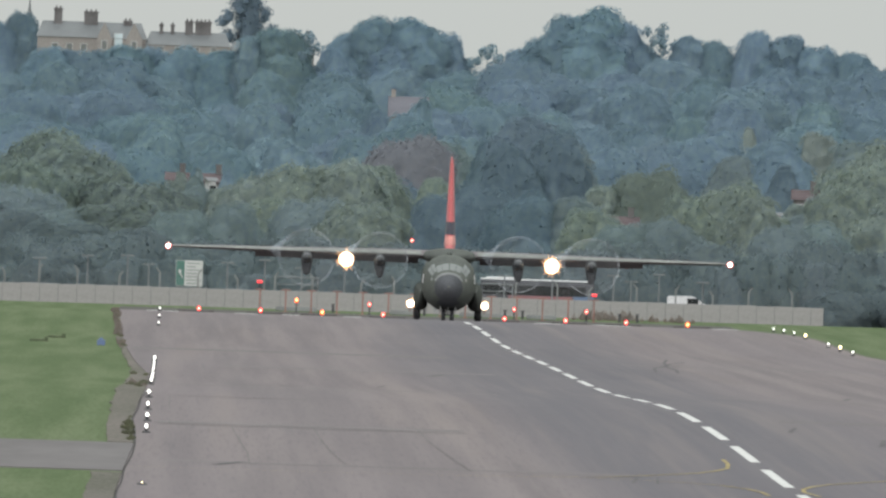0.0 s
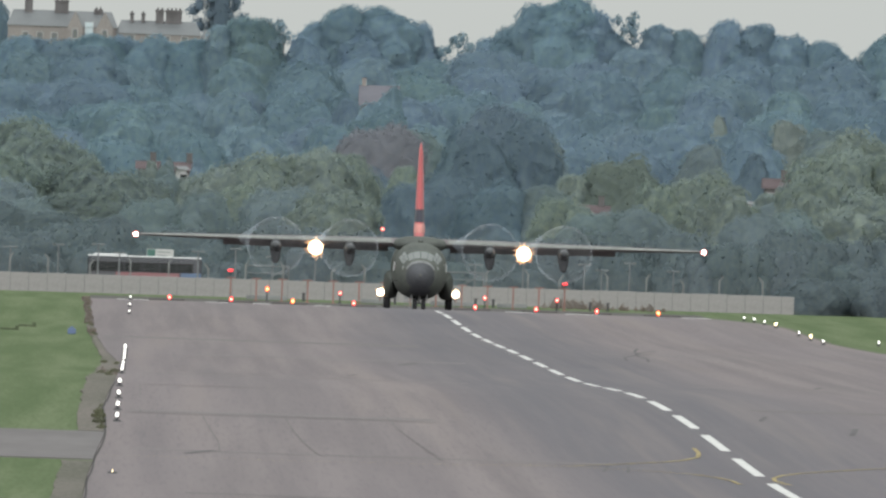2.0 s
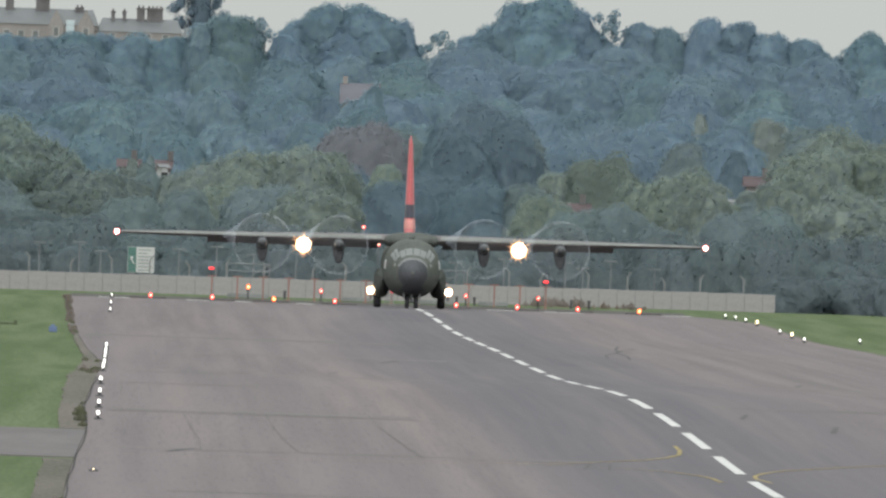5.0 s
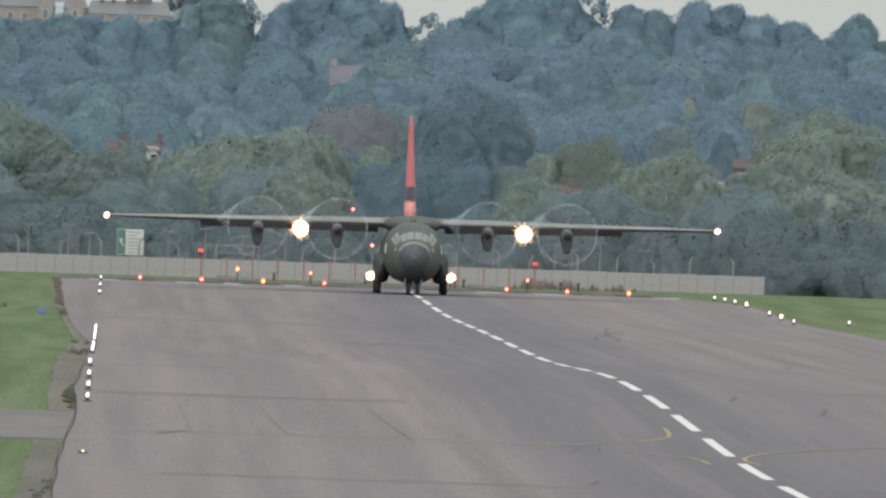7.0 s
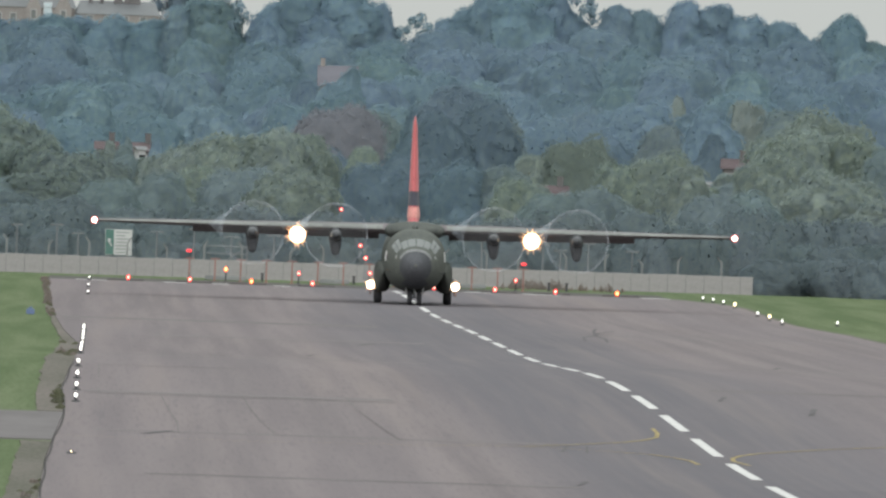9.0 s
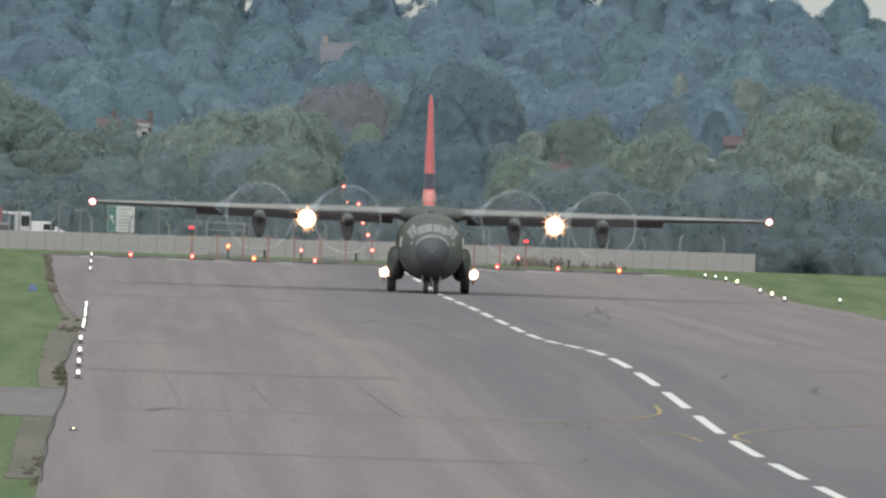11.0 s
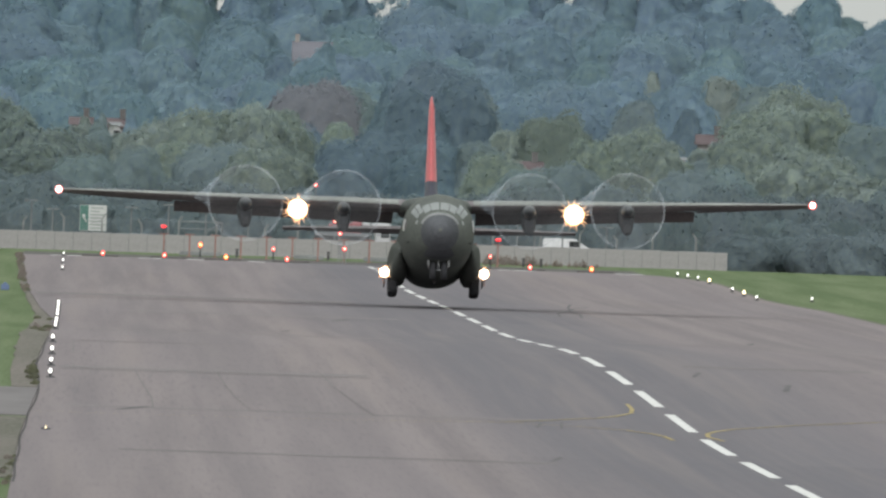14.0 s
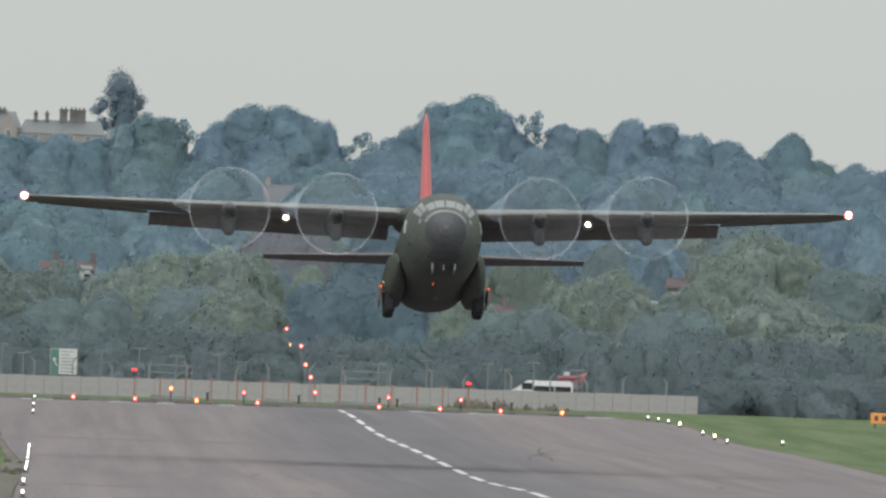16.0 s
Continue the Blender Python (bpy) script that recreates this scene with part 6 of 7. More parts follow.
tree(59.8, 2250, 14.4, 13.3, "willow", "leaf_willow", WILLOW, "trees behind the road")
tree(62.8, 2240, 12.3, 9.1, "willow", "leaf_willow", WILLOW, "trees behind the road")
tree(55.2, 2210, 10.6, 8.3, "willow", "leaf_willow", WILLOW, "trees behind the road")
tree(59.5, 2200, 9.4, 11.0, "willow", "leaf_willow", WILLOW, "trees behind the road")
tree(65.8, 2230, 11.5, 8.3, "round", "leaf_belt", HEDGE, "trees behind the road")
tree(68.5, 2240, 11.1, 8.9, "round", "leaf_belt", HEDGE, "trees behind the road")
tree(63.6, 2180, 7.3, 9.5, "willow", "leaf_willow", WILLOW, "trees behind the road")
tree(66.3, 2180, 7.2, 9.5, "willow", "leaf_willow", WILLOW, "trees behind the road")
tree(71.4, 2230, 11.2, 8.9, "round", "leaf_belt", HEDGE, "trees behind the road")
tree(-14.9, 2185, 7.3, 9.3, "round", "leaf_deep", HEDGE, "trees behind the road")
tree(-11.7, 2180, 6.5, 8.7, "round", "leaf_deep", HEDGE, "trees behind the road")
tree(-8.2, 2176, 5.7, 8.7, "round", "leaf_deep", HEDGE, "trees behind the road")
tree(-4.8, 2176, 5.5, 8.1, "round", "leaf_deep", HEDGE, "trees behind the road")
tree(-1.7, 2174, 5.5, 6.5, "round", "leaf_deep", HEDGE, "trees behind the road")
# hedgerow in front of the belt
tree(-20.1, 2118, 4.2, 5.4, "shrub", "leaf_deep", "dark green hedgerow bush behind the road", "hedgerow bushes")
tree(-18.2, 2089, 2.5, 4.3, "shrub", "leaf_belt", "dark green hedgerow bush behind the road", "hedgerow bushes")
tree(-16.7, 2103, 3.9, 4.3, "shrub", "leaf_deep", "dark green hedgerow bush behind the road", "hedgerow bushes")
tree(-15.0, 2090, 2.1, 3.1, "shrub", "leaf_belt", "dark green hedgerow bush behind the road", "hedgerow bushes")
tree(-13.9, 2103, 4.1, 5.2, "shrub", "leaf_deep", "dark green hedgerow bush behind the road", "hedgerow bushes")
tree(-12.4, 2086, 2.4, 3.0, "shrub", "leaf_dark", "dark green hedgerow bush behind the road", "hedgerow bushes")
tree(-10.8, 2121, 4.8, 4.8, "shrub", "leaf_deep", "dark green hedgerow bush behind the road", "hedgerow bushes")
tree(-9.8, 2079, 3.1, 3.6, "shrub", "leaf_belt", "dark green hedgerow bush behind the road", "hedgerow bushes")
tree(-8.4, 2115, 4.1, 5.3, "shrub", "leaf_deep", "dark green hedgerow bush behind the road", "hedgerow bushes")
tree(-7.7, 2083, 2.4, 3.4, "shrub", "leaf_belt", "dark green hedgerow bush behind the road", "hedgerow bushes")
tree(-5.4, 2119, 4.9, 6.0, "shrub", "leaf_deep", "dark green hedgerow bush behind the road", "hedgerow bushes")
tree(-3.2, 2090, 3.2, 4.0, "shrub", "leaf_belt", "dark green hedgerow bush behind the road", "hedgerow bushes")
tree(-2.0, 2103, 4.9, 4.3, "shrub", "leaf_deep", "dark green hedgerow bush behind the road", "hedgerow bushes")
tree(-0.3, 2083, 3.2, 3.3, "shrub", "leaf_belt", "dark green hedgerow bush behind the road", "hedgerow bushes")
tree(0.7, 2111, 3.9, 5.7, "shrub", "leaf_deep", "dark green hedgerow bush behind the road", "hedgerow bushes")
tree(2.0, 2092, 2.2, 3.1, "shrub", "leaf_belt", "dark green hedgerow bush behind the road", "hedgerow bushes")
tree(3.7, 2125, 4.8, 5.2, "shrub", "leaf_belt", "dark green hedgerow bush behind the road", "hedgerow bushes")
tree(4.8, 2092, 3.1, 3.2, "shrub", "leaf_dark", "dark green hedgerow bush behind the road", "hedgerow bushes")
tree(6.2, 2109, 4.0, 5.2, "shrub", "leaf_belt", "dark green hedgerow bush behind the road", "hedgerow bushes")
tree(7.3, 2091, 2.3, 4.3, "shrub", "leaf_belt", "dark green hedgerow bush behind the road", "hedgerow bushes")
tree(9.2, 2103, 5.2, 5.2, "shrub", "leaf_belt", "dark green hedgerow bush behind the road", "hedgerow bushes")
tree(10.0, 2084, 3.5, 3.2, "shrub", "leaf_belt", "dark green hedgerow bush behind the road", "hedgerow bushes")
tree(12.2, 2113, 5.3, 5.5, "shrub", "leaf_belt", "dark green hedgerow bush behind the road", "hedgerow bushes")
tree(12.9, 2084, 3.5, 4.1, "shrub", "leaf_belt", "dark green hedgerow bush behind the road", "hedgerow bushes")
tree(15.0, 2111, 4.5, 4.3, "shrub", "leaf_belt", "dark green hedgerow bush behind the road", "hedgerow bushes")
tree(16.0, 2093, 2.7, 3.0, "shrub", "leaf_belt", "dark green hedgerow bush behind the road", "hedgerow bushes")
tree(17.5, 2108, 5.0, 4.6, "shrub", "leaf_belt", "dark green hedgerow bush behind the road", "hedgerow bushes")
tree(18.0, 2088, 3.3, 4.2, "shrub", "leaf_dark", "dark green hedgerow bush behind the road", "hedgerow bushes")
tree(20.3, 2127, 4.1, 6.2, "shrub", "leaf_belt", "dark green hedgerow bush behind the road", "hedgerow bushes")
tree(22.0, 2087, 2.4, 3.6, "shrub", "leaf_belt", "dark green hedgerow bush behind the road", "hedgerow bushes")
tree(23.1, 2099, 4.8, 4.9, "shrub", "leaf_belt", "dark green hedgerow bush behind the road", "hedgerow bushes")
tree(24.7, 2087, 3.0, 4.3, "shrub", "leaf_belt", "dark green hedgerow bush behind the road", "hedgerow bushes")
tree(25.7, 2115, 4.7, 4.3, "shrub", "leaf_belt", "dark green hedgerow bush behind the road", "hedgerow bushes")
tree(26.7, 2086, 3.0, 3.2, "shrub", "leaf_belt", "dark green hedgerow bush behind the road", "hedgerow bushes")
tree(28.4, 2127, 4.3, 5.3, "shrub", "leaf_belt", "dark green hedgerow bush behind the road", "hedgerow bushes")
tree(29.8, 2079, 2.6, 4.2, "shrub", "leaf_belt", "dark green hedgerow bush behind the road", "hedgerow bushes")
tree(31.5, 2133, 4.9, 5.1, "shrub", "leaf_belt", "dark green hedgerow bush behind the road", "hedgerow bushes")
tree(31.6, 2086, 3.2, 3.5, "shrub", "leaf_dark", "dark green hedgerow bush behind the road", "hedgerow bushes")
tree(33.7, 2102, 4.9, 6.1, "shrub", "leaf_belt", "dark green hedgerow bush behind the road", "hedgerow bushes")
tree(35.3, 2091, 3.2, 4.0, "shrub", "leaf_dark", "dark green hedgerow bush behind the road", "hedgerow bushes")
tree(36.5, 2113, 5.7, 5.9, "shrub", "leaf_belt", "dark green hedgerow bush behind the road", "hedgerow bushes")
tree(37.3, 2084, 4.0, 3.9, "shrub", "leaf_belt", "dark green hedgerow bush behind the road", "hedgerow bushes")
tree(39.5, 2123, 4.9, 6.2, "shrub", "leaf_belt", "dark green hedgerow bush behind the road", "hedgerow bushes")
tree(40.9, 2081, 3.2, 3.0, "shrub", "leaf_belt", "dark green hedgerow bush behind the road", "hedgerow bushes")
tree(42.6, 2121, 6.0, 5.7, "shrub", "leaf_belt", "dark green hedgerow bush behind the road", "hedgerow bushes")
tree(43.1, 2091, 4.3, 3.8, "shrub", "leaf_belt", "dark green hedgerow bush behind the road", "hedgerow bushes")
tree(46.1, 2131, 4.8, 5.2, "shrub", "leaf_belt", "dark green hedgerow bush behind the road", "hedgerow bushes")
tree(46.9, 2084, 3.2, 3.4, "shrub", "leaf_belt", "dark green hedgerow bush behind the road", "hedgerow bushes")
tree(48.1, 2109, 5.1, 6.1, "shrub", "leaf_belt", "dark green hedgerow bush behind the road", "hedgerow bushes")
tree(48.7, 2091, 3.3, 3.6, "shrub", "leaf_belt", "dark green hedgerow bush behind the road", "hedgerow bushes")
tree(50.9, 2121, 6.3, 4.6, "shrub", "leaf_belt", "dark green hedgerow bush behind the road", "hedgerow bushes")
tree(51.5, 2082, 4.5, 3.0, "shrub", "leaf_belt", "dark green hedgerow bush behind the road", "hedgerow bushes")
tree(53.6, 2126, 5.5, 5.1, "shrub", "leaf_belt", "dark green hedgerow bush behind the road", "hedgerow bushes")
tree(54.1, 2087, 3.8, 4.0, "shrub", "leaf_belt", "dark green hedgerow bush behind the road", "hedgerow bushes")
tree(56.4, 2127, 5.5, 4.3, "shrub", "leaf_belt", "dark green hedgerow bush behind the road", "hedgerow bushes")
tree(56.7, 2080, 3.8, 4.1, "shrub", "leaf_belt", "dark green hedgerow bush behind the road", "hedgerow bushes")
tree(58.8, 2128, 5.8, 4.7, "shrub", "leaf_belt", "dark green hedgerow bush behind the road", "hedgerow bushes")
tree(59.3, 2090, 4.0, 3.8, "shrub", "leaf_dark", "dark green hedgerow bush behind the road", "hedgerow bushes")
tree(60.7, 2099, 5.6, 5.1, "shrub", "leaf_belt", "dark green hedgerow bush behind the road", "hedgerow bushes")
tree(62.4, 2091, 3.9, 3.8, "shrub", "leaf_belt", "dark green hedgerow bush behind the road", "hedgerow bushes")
tree(63.7, 2121, 6.6, 4.9, "shrub", "leaf_belt", "dark green hedgerow bush behind the road", "hedgerow bushes")
tree(63.8, 2090, 4.8, 3.2, "shrub", "leaf_dark", "dark green hedgerow bush behind the road", "hedgerow bushes")
tree(66.0, 2098, 6.1, 5.8, "shrub", "leaf_belt", "dark green hedgerow bush behind the road", "hedgerow bushes")
tree(67.2, 2091, 4.4, 3.3, "shrub", "leaf_belt", "dark green hedgerow bush behind the road", "hedgerow bushes")
tree(68.8, 2104, 6.1, 4.4, "shrub", "leaf_belt", "dark green hedgerow bush behind the road", "hedgerow bushes")
tree(69.1, 2090, 4.3, 4.2, "shrub", "leaf_dark", "dark green hedgerow bush behind the road", "hedgerow bushes")
# bushes between the fence and the road
tree(42.6, 2038, 4.3, 3.6, "shrub", "leaf_belt", "rounded dark green bush between fence and road", "bushes behind the fence")
tree(44.0, 2038, 5.1, 4.1, "shrub", "leaf_belt", "rounded dark green bush between fence and road", "bushes behind the fence")
tree(45.7, 2038, 4.9, 3.7, "shrub", "leaf_belt", "rounded dark green bush between fence and road", "bushes behind the fence")
tree(47.3, 2038, 4.5, 3.6, "shrub", "leaf_belt", "rounded dark green bush between fence and road", "bushes behind the fence")
tree(48.9, 2038, 4.8, 3.7, "shrub", "leaf_belt", "rounded dark green bush between fence and road", "bushes behind the fence")
tree(50.5, 2038, 4.6, 3.4, "shrub", "leaf_belt", "rounded dark green bush between fence and road", "bushes behind the fence")
tree(43.4, 2038, 3.2, 3.4, "shrub", "leaf_belt", "rounded dark green bush between fence and road", "bushes behind the fence")
tree(45.2, 2038, 3.2, 3.4, "shrub", "leaf_belt", "rounded dark green bush between fence and road", "bushes behind the fence")
tree(46.9, 2038, 3.2, 3.4, "shrub", "leaf_belt", "rounded dark green bush between fence and road", "bushes behind the fence")
tree(48.6, 2038, 3.2, 3.4, "shrub", "leaf_belt", "rounded dark green bush between fence and road", "bushes behind the fence")
tree(50.2, 2038, 3.2, 3.2, "shrub", "leaf_belt", "rounded dark green bush between fence and road", "bushes behind the fence")
# dense hedge past the end of the concrete fence
tree(50.6, 2033, 2.7, 4.4, "shrub", "leaf_belt", "dense dark green hedge bush past the fence end", "hedge by the fence end")
tree(52.6, 2037, 2.7, 4.3, "shrub", "leaf_dark", "dense dark green hedge bush past the fence end", "hedge by the fence end")
tree(54.6, 2039, 2.7, 4.0, "shrub", "leaf_dark", "dense dark green hedge bush past the fence end", "hedge by the fence end")
tree(55.8, 2034, 2.9, 4.0, "shrub", "leaf_belt", "dense dark green hedge bush past the fence end", "hedge by the fence end")
tree(57.0, 2033, 2.9, 4.0, "shrub", "leaf_dark", "dense dark green hedge bush past the fence end", "hedge by the fence end")
tree(58.7, 2029, 2.9, 4.0, "shrub", "leaf_dark", "dense dark green hedge bush past the fence end", "hedge by the fence end")
tree(60.5, 2037, 3.4, 3.8, "shrub", "leaf_belt", "dense dark green hedge bush past the fence end", "hedge by the fence end")
tree(62.3, 2032, 2.8, 4.9, "shrub", "leaf_dark", "dense dark green hedge bush past the fence end", "hedge by the fence end")
tree(63.8, 2035, 3.2, 4.4, "shrub", "leaf_dark", "dense dark green hedge bush past the fence end", "hedge by the fence end")
tree(65.8, 2039, 3.3, 4.3, "shrub", "leaf_belt", "dense dark green hedge bush past the fence end", "hedge by the fence end")
tree(66.9, 2028, 3.4, 4.8, "shrub", "leaf_dark", "dense dark green hedge bush past the fence end", "hedge by the fence end")


# ---- houses among the trees, and the long stone house on the ridge ----
def gable_house(x, y, z, w, depth, wall_h, roof_h, wall, roof, label, turn=0.0, chimney=0.25, windows=2):
    g = ground_z(x, y)
    ob = thing("house", label, "house", pose(x, y, g, 0, 0, turn))
    base = z - g
    part("wall", boxed(-w / 2, w / 2, -depth / 2, depth / 2, -0.5, base + wall_h), wall, ob)
    bm = bmesh.new()
    o, e = 0.25, base + wall_h
    pts = [(-w / 2 - o, -depth / 2 - o, e), (w / 2 + o, -depth / 2 - o, e), (w / 2 + o, depth / 2 + o, e), (-w / 2 - o, depth / 2 + o, e), (-w / 2 - o, 0, e + roof_h), (w / 2 + o, 0, e + roof_h)]
    v = [bm.verts.new(p) for p in pts]
    for f in ((0, 1, 5, 4), (2, 3, 4, 5), (0, 4, 3), (1, 2, 5), (0, 3, 2, 1)):
        bm.faces.new([v[i] for i in f])
    rf = part("roof", bm, roof, ob)
    if chimney:
        c = boxed(w * chimney - 0.25, w * chimney + 0.25, -0.25, 0.25, e + roof_h * 0.5, e + roof_h + 0.7)
        box(c, w * chimney - 0.30, w * chimney + 0.30, -0.3, 0.3, e + roof_h + 0.7, e + roof_h + 0.78)
        part("chimney", c, M["ashlar"] if chimney < 0 else M["brick"], rf)
    for i in range(windows):
        wx = -w / 2 + w * (i + 0.5) / windows
        fr = part("window", boxed(wx - 0.36, wx + 0.36, -depth / 2 - 0.04, -depth / 2 + 0.02, e - 1.35, e - 0.35), M["stucco_white"], ob)
        part("pane", boxed(wx - 0.29, wx + 0.29, -depth / 2 - 0.055, -depth / 2 - 0.042, e - 1.28, e - 0.42), M["car_glass"], fr)
    return ob


red_house = "distant house with terracotta tiled roof among the trees"
gable_house(0.7, 2350, 8.4, 1.7, 3.5, 0.9, 0.7, M["brick"], M["terracotta"], red_house)
gable_house(3.7, 2344, 8.6, 2.2, 3.5, 0.6, 0.8, M["brick"], M["terracotta"], red_house)
gable_house(2.6, 2338, 7.2, 2.6, 3.0, 0.9, 0.7, M["brick"], M["terracotta"], red_house, turn=90)
gable_house(3.55, 2332, 8.6, 0.55, 1.2, 0.75, 0.3, M["stucco_white"], M["slate"], "white gabled dormer house among the trees", turn=20, chimney=0, windows=1)
gable_house(0.55, 2330, 7.3, 0.6, 1.2, 0.5, 0.2, M["stucco_white"], M["slate"], "small white gabled house among the trees", chimney=0, windows=1)
gable_house(55.2, 2352, 8.2, 2.2, 3.5, 1.2, 0.9, M["brick"], M["terracotta"], red_house)
gable_house(55.5, 2340, 8.5, 0.75, 1.2, 0.75, 0.3, M["stucco_white"], M["slate"], "white gabled house among the trees", turn=15, chimney=0, windows=1)
gable_house(52.4, 2345, 7.6, 1.0, 1.5, 0.4, 0.25, M["stucco_white"], M["slate"], "small white gabled house among the trees", chimney=0, windows=1)
gable_house(38.6, 2300, 6.1, 2.2, 3.0, 0.6, 0.8, M["brick"], M["terracotta"], red_house)
gable_house(26.0, 2985, 14.9, 4.0, 8.0, 2.2, 2.3, M["ashlar"], M["slate_dark"], "grey slate roofed house on the wooded slope", chimney=-0.42)

manor = thing("manor_house", "long buff stone manor house with slate roof and chimneys", "house", pose(0, 3385, 0.2))


def manor_block(x0, x1, eave, ridge, y0=0.0, depth=7.0):
    part("wall", boxed(x0, x1, y0, y0 + depth, 14.0, eave), M["ashlar"], manor)
    bm = bmesh.new()
    v = [bm.verts.new(p) for p in ((x0 - 0.2, y0 - 0.2, eave), (x1 + 0.2, y0 - 0.2, eave), (x1 + 0.2, y0 + depth + 0.2, eave), (x0 - 0.2, y0 + depth + 0.2, eave), (x0 + 0.6, y0 + depth / 2, ridge), (x1 - 0.6, y0 + depth / 2, ridge))]
    for f in ((0, 1, 5, 4), (2, 3, 4, 5), (0, 4, 3), (1, 2, 5), (0, 3, 2, 1)):
        bm.faces.new([v[i] for i in f])
    return part("roof", bm, M["slate"], manor)


def gable_front(x0, x1, eave, apex, y0):
    bm = bmesh.new()
    fr = [bm.verts.new((x, y0, z)) for x, z in ((x0, 14.0), (x1, 14.0), (x1, eave), ((x0 + x1) / 2, apex), (x0, eave))]
    bk = [bm.verts.new((v.co.x, y0 + 3.0, v.co.z)) for v in fr]
    bm.faces.new(fr)
    bm.faces.new(bk)
    for i in range(5):
        bm.faces.new((fr[i], fr[(i + 1) % 5], bk[(i + 1) % 5], bk[i]))
    return part("gable", bm, M["ashlar"], manor)


manor_block(-17.0, -3.5, 26.6, 28.6)
manor_block(-3.5, 7.0, 26.0, 27.7)
for x0, x1 in ((-9.6, -7.7), (-6.0, -3.9)):
    gable_front(x0, x1, 26.5, 28.6, -0.8)
def manor_window(x, z, w, h, blind, y):
    fr = part("window", boxed(x - w / 2 - 0.07, x + w / 2 + 0.07, y - 0.05, y, z - 0.07, z + h + 0.07), M["stucco_white"], manor)
    # far panes take the paler glass, as haze greys them
    part("pane", boxed(x - w / 2, x + w / 2, y - 0.07, y - 0.052, z, z + h), M["pale_blue" if blind else "glass"], fr)


manor_window(-6.9, 25.2, 0.95, 2.0, True, -0.06)
for x in (-8.65, -4.95):
    manor_window(x, 25.2, 0.6, 1.1, False, -0.81)
for x in (-14.8, -13.0, -11.2, -1.6, 0.6, 2.8, 5.0):
    manor_window(x, 24.6, 0.7, 1.2, False, -0.01)
for x, w, z0, z1 in ((-14.5, 1.0, 28.0, 30.2), (-10.4, 1.7, 28.0, 29.9), (-5.8, 1.0, 28.0, 28.9), (-1.6, 0.45, 27.2, 28.6), (-0.2, 0.45, 27.2, 28.6), (1.85, 1.0, 27.2, 29.1), (3.6, 2.0, 27.2, 29.1)):
    c = boxed(x - w / 2, x + w / 2, 2.8, 4.2, z0 - 0.8, z1 - 0.25)
    box(c, x - w / 2 - 0.08, x + w / 2 + 0.08, 2.7, 4.3, z1 - 0.25, z1)
    ch = part("chimney", c, M["brick"], manor, "brick chimney stack")
    for k in range(max(1, int(w / 0.45))):
        px = x - w / 2 + w * (k + 0.5) / max(1, int(w / 0.45))
        part("chimney_pot", rod(bmesh.new(), (px, 3.5, z1 - 0.02), (px, 3.5, z1 + 0.28), 0.13, 0.10), M["brick"], ch)
for x, w in ((13.2, 1.3), (15.1, 1.2)):
    c = boxed(x - w / 2, x + w / 2, 2.8, 4.2, 24.0, 27.7)
    box(c, x - w / 2 - 0.08, x + w / 2 + 0.08, 2.7, 4.3, 27.7, 28.0)
    part("chimney", c, M["brick"], manor, "brick chimney stack")
manor_block(7.0, 17.5, 25.4, 26.8)
solid("church_spire", loft([[(r * math.cos(6.283 * i / 8), r * math.sin(6.283 * i / 8), z) for i in range(8)] for r, z in ((0.5, 16.0), (0.34, 29.6), (0.42, 29.9), (0.18, 30.4), (0.04, 32.0))]), M["slate"], "thin dark spire rising over the trees", "spire", pose(-18.4, 3446, 0))


# ---- vehicles on the road behind the fence ----
def car_wheels(ob, places, r):
    for x, y in places:
        w = part("wheel", rod(bmesh.new(), (x, y - 0.12, r), (x, y + 0.12, r), r, r, 18), M["rubber"], ob, smooth=True)
        part("rim", rod(bmesh.new(), (x, y - 0.13, r), (x, y + 0.13, r), r * 0.55, r * 0.55, 14), M["lip"], w)


def coach():
    ob = thing("coach", "dark blue coach with a red side band and white roof", "coach")
    body = part("body", boxed(-4.3, 4.3, -1.25, 1.25, 0.45, 3.0, 0.15), M["coach_body"], ob, "dark coach body")
    part("roof", boxed(-4.32, 4.25, -1.2, 1.2, 3.0, 3.14, 0.05), M["white_gloss"], ob, "white roof")
    part("roof_unit", boxed(-3.9, -1.4, -0.9, 0.9, 3.14, 3.26, 0.04), M["white_gloss"], ob)
    for i in range(6):
        x = -3.5 + i * 1.3
        part("window", boxed(x - 0.63, x + 0.63, -1.275, -1.25, 1.72, 2.55), M["car_glass"], body, "dark tinted window")
    part("side_band", boxed(-2.2, 2.6, -1.27, -1.252, 1.25, 1.68), M["coach_red"], body, "red side band")
    part("tail_band", boxed(2.7, 4.25, -1.27, -1.252, 1.15, 1.75), M["coach_blue"], body, "bright blue tail band")
    part("windscreen", boxed(-4.33, -4.29, -1.1, 1.1, 1.4, 2.75), M["car_glass"], body)
    part("tail_lamp", boxed(4.29, 4.33, -1.1, -0.9, 1.2, 1.4), M["lorry_red"], body)
    car_wheels(ob, [(x, y) for x in (-2.9, 2.6, 3.4) for y in (-1.12, 1.12)], 0.48)
    return ob


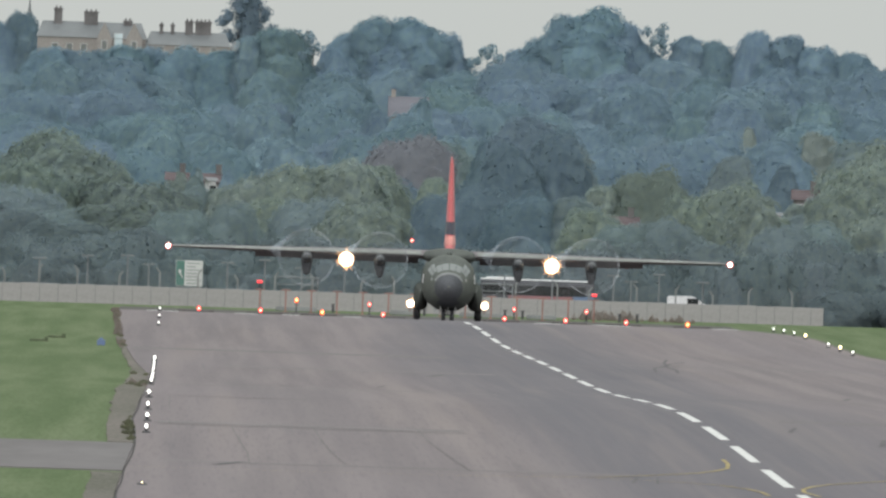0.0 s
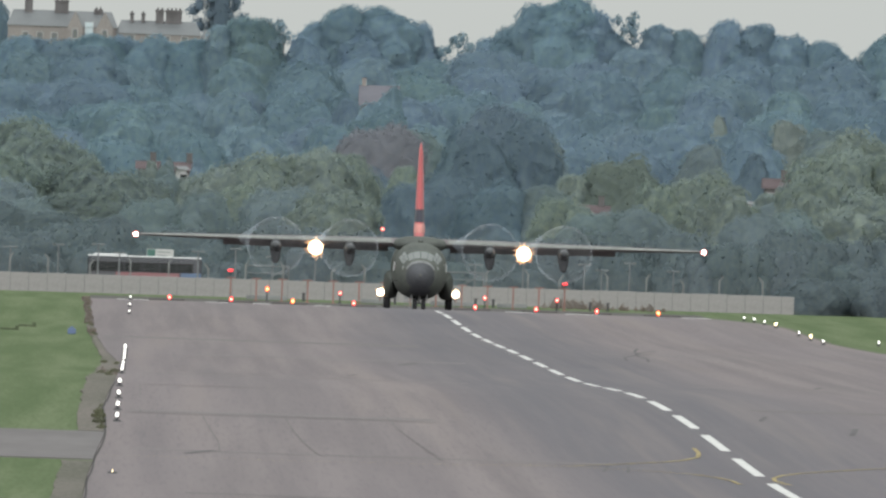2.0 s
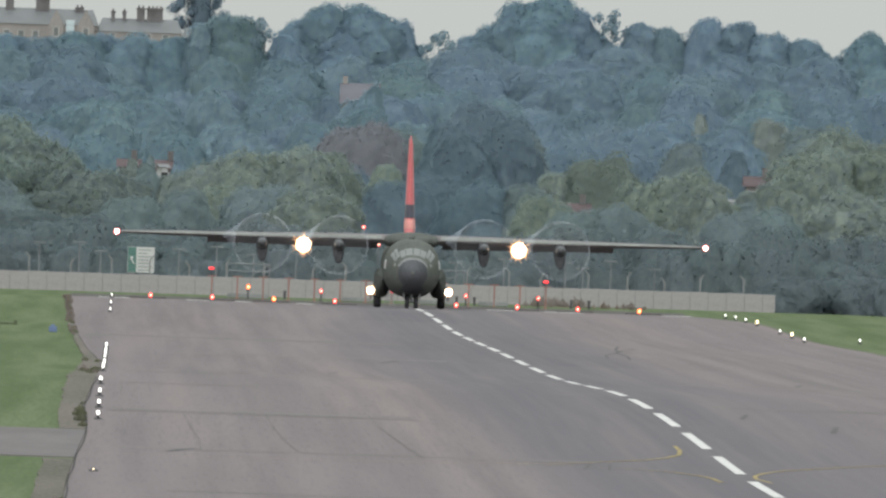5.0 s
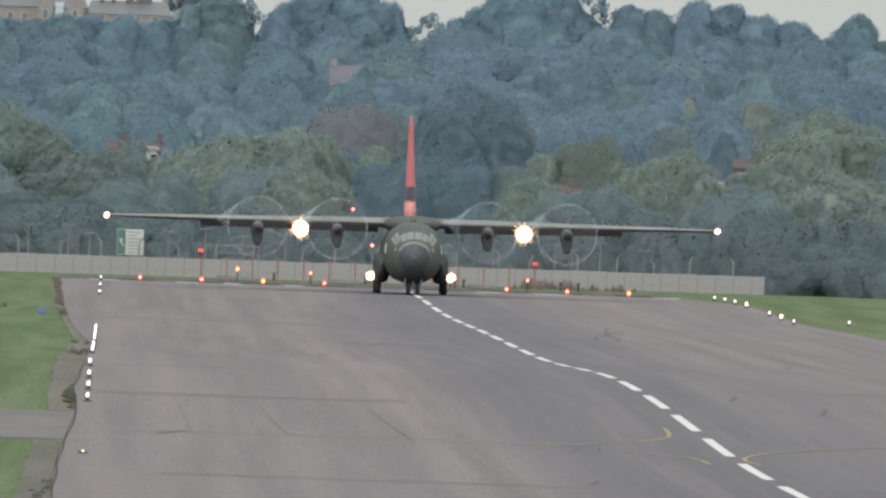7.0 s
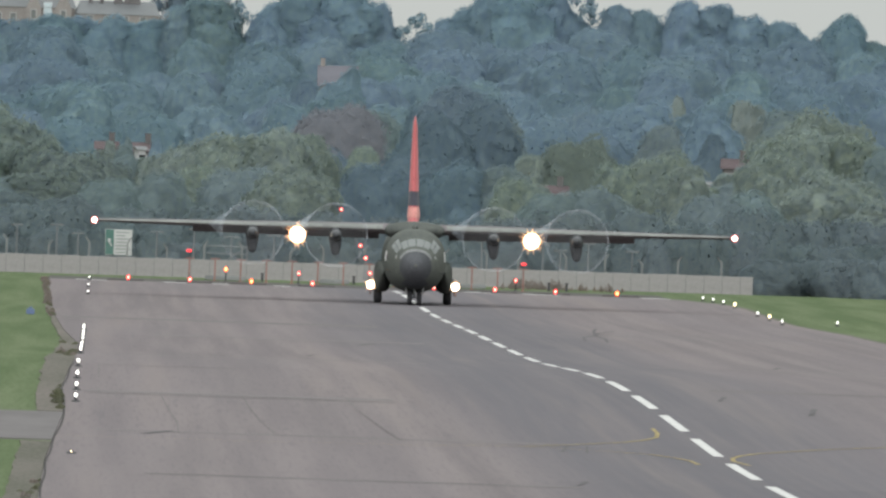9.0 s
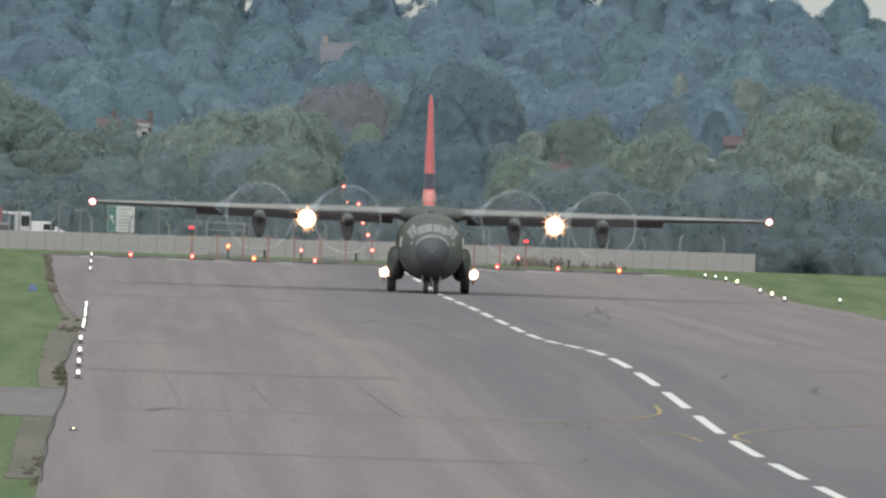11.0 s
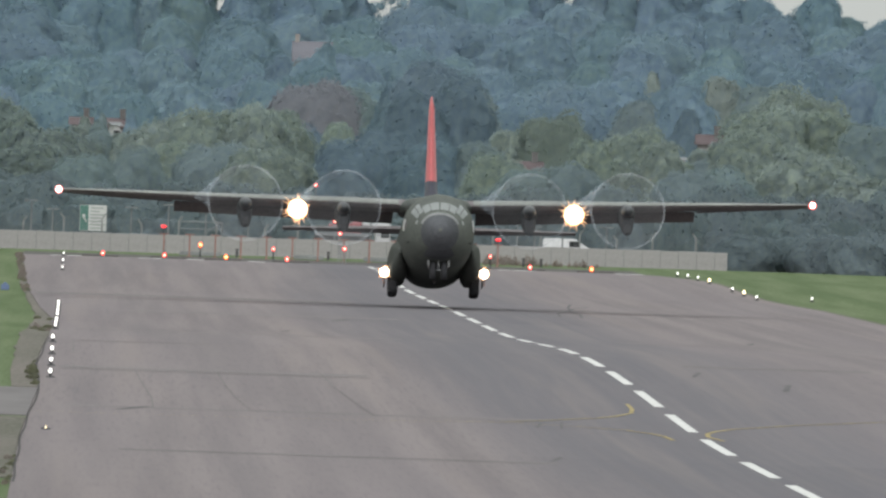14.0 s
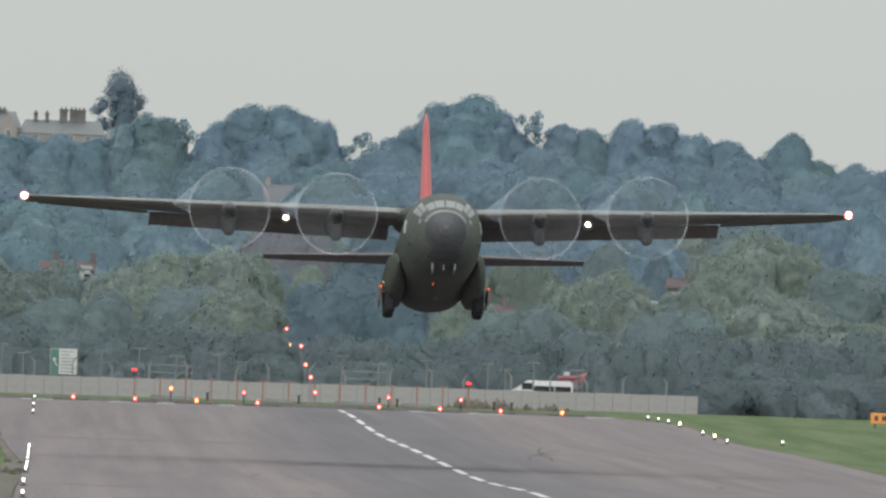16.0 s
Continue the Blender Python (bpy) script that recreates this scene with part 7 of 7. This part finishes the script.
def flatbed():
    ob = thing("flatbed_lorry", "flatbed lorry with a white cab and a folded red crane", "lorry")
    part("chassis", boxed(-2.4, 3.0, -1.1, 1.1, 0.75, 1.0), M["dark_metal"], ob)
    cab = part("cab", boxed(2.1, 3.35, -1.15, 1.15, 0.7, 2.55, 0.14), M["cab_white"], ob, "white cab")
    part("windscreen", boxed(3.34, 3.38, -1.0, 1.0, 1.5, 2.3), M["car_glass"], cab)
    part("side_window", boxed(2.62, 3.25, -1.17, -1.14, 1.45, 2.25), M["car_glass"], cab)
    part("deck", boxed(-2.4, 1.9, -1.2, 1.2, 1.0, 1.5, 0.03), M["dark_metal"], ob)
    part("side_rail", boxed(-2.4, 1.7, -1.23, -1.19, 1.5, 1.74), M["galvanised"], ob, "grey side rail")
    part("load", boxed(0.30, 1.15, -0.8, 0.8, 1.52, 2.55, 0.1), M["lorry_red"], ob, "red crane body")
    part("tool_box", boxed(-0.75, 0.22, -0.9, 0.9, 1.52, 1.98, 0.06), M["lorry_red"], ob, "low red locker")
    boom = part("boom", rod(rod(rod(bmesh.new(), (-1.35, -0.3, 2.22), (0.35, -0.3, 2.32), 0.17, 0.14), (0.30, -0.3, 2.30), (1.15, -0.3, 2.72), 0.15, 0.17), (-0.35, -0.3, 2.28), (0.5, -0.3, 1.7), 0.08), M["lorry_red"], ob, "red folded crane boom")
    part("basket", boxed(-0.9, -0.45, -0.5, 0.5, 2.38, 2.72, 0.05), M["cab_white"], boom, "small white basket")
    part("crane_arm", rod(bmesh.new(), (1.15, 0, 2.42), (2.2, 0, 2.36), 0.14), M["cab_white"], ob, "white folded arm")
    car_wheels(ob, [(x, y) for x in (-1.6, -0.6, 2.7) for y in (-1.05, 1.05)], 0.48)
    return ob


def van(label, length=4.6, tall=1.0, glazed=False):
    ob = thing("van", label, "van")
    h = length / 2
    prof = [(-h, 0.35), (-h, 1.85), (-h + 0.12, 2.02), (h - 1.75, 2.02), (h - 0.85, 1.30), (h - 0.08, 1.12), (h, 0.9), (h, 0.35)]
    prof = [(x, 0.35 + (z - 0.35) * tall) for x, z in prof]
    bm = loft([[(x, y, z) for x, z in prof] for y in (-0.95, 0.95)])
    bmesh.ops.bevel(bm, geom=list(bm.edges), offset=0.05, segments=2, affect="EDGES")
    body = part("body", bm, M["white_gloss"], ob, "white van body", smooth=True)
    bm = bmesh.new()
    pts = [(h - 1.72, -0.85, 1.98), (h - 1.72, 0.85, 1.98), (h - 0.88, 0.9, 1.34), (h - 0.88, -0.9, 1.34)]
    bm.faces.new([bm.verts.new((x + 0.05, y, 0.35 + (z - 0.35) * tall + 0.03)) for x, y, z in pts])
    part("windscreen", bm, M["car_glass"], body)
    for y in (-0.965, 0.965):
        part("side_window", boxed(h - 2.2, h - 1.35, min(y, y * 1.01), max(y, y * 1.01), 0.35 + 0.97 * tall, 0.35 + 1.47 * tall), M["car_glass"], body)
    if glazed:
        for y in (-0.965, 0.965):
            for x0, x1 in ((-h + 0.15, -h + 1.35), (-h + 1.42, h - 2.27)):
                part("rear_side_window", boxed(x0, x1, min(y, y * 1.01), max(y, y * 1.01), 1.02, 1.62), M["car_glass"], body, "dark tinted side window")
        part("roof_board", boxed(-h + 0.3, -h + 0.9, -0.4, 0.4, 2.01, 2.10, 0.02), M["lorry_red"], body, "red roof board")
    car_wheels(ob, [(x, y) for x in (-h + 0.9, h - 0.85) for y in (-0.82, 0.82)], 0.34)
    return ob


the_coach, the_lorry = coach(), flatbed()
the_coach.scale = (1, 1, 0.85)
van_a, van_b, van_c = van("small white van driving on the road behind the fence", 3.7, 0.84), van("white van ahead of the lorry", 4.2, 0.9), van("long white van with dark side windows on the road", 5.2, 1.0, True)


# ---- everything that moves ----
def motions():
    def air(t, x, y, z, nose_up, bank, turn):
        ground_here = runway_z(y)
        return (t, pose(x, y, max(z, ground_here + 0.0), -nose_up, bank, turn))

    rows = [
        (0.0, 19.67, 1892.9, 0, 0, 0.02, -0.44), (0.5, 19.62, 1889.2, 0, 0, 0.01, -0.35), (1.0, 19.57, 1884.0, 0, 0, 0.01, -0.26), (1.5, 19.5, 1878.2, 0, 0, -0.05, -0.18),
        (2.0, 19.43, 1871.4, 0, 0, -0.06, -0.09), (2.5, 19.37, 1863.3, 0, 0, -0.01, 0.0), (3.0, 19.32, 1854.4, 0, 0, 0.03, 0.09), (3.5, 19.33, 1844.0, 0, 0, 0.02, 0.11),
        (4.0, 19.36, 1832.7, 0, 0, -0.08, 0.13), (4.5, 19.41, 1820.3, 0, 0, -0.19, 0.15), (5.0, 19.45, 1806.9, 0, 0, -0.29, 0.17), (5.5, 19.47, 1792.6, 0, 0, -0.4, 0.2),
        (6.0, 19.49, 1777.2, 0, 0, -0.43, 0.22), (6.5, 19.48, 1760.0, 0, 0, -0.41, 0.25), (7.0, 19.5, 1741.8, 0, 0, -0.37, 0.27), (7.5, 19.52, 1723.2, 0, 0, -0.38, 0.19),
        (8.0, 19.57, 1703.4, 0, 0, -0.36, 0.1), (8.5, 19.56, 1682.8, 0, 0, -0.33, 0.02), (9.0, 19.48, 1661.4, 0, 0, -0.26, -0.06), (9.5, 19.41, 1640.3, 0, 0, -0.22, -0.03),
        (10.0, 19.35, 1618.2, 0, 0, -0.18, -0.0), (10.5, 19.29, 1595.3, 0, 0, -0.18, 0.03), (11.0, 19.23, 1571.7, 0, 0, -0.17, 0.06), (11.5, 19.18, 1547.2, 0, 0, -0.17, 0.09),
        (12.0, 19.15, 1521.8, 0, 0, -0.17, 0.12), (12.5, 19.15, 1495.7, 0, 0.2, -0.19, 0.15), (13.0, 19.12, 1468.6, 0.33, 1.78, -0.41, 0.16), (13.5, 19.01, 1440.1, 0.47, 3.24, -0.7, 0.3),
        (14.0, 18.97, 1410.7, 0.89, 4.4, -0.67, 0.43), (14.5, 18.93, 1381.3, 1.8, 5.32, -0.62, 0.54), (15.0, 18.77, 1351.1, 3.14, 6.15, -0.51, 0.95), (15.5, 18.62, 1320.9, 5.1, 6.43, -0.46, 1.27),
        (16.0, 18.53, 1289.3, 7.5, 7.11, -0.55, 1.33),
    ]
    walk(plane, [air(*r) for r in rows])
    # the nose wheels fold forwards into the belly after lift-off
    fold = [(0.0, 0), (13.6, 0), (13.9, 12), (14.3, 45), (14.7, 82), (15.2, 100), (16.0, 100)]
    walk(nose_gear, [(t, pose(0, -9.4 - PLUG, 1.50 + 0.25 * a / 100, -a)) for t, a in fold])
    # landing and taxi glare fades by folding into the wing and the sponsons
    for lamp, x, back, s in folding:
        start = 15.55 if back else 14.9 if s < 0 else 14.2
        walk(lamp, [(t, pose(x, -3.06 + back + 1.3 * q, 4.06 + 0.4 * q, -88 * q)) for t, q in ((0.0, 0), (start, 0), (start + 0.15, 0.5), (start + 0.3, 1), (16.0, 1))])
    for lamp, s in taxi_lamps:
        walk(lamp, [(t, pose(s * (2.66 - 0.5 * q), -1.80 + 0.7 * q, 1.12 + 0.2 * q)) for t, q in ((0.0, 0), (14.6, 0), (15.0, 0.45), (15.25, 1), (16.0, 1))])
    # the wings bend upwards as they take the weight, and the engines with them
    lift = [(0.0, 0.14), (4.0, 0.10), (8.0, 0.10), (10.0, 0.30), (12.0, 0.72), (13.0, 1.10), (14.0, 1.45), (15.0, 1.56), (16.0, 1.56)]
    for w, s in wings:
        walk(w, [(t, pose(4.55 * math.sin(radians(s * q)), 0, 4.55 * (1 - math.cos(radians(q))), 0, -s * q)) for t, q in lift])
    for ob, x in on_wing:
        walk(ob, [(t, pose(0, 0, x * math.sin(radians(q)))) for t, q in lift])
    lane_far, lane_near = 2060.5, 2050.0
    walk(the_coach, [(t, pose(11.6 - 13.7 * (t - 1.2), lane_near, 0.03)) for t in (0.0, 4.0, 8.0, 12.0, 16.0)])
    walk(the_lorry, [(t, pose(1.38 + 9.8 * (t - 12.0), lane_far, 0.03)) for t in (0.0, 4.0, 8.0, 12.0, 16.0)])
    walk(van_a, [(t, pose(39.9 + 15.0 * t, lane_far, 0.03)) for t in (0.0, 4.0, 8.0, 12.0, 16.0)])
    walk(van_b, [(t, pose(4.4 + 14.0 * (t - 11.6), lane_far + 0.2, 0.03)) for t in (0.0, 4.0, 8.0, 12.0, 16.0)])
    walk(van_c, [(t, pose(37.6 - 12.7 * (t - 16.0), lane_near, 0.03, 0, 0, 180)) for t in (0.0, 4.0, 8.0, 12.0, 16.0)])


motions()
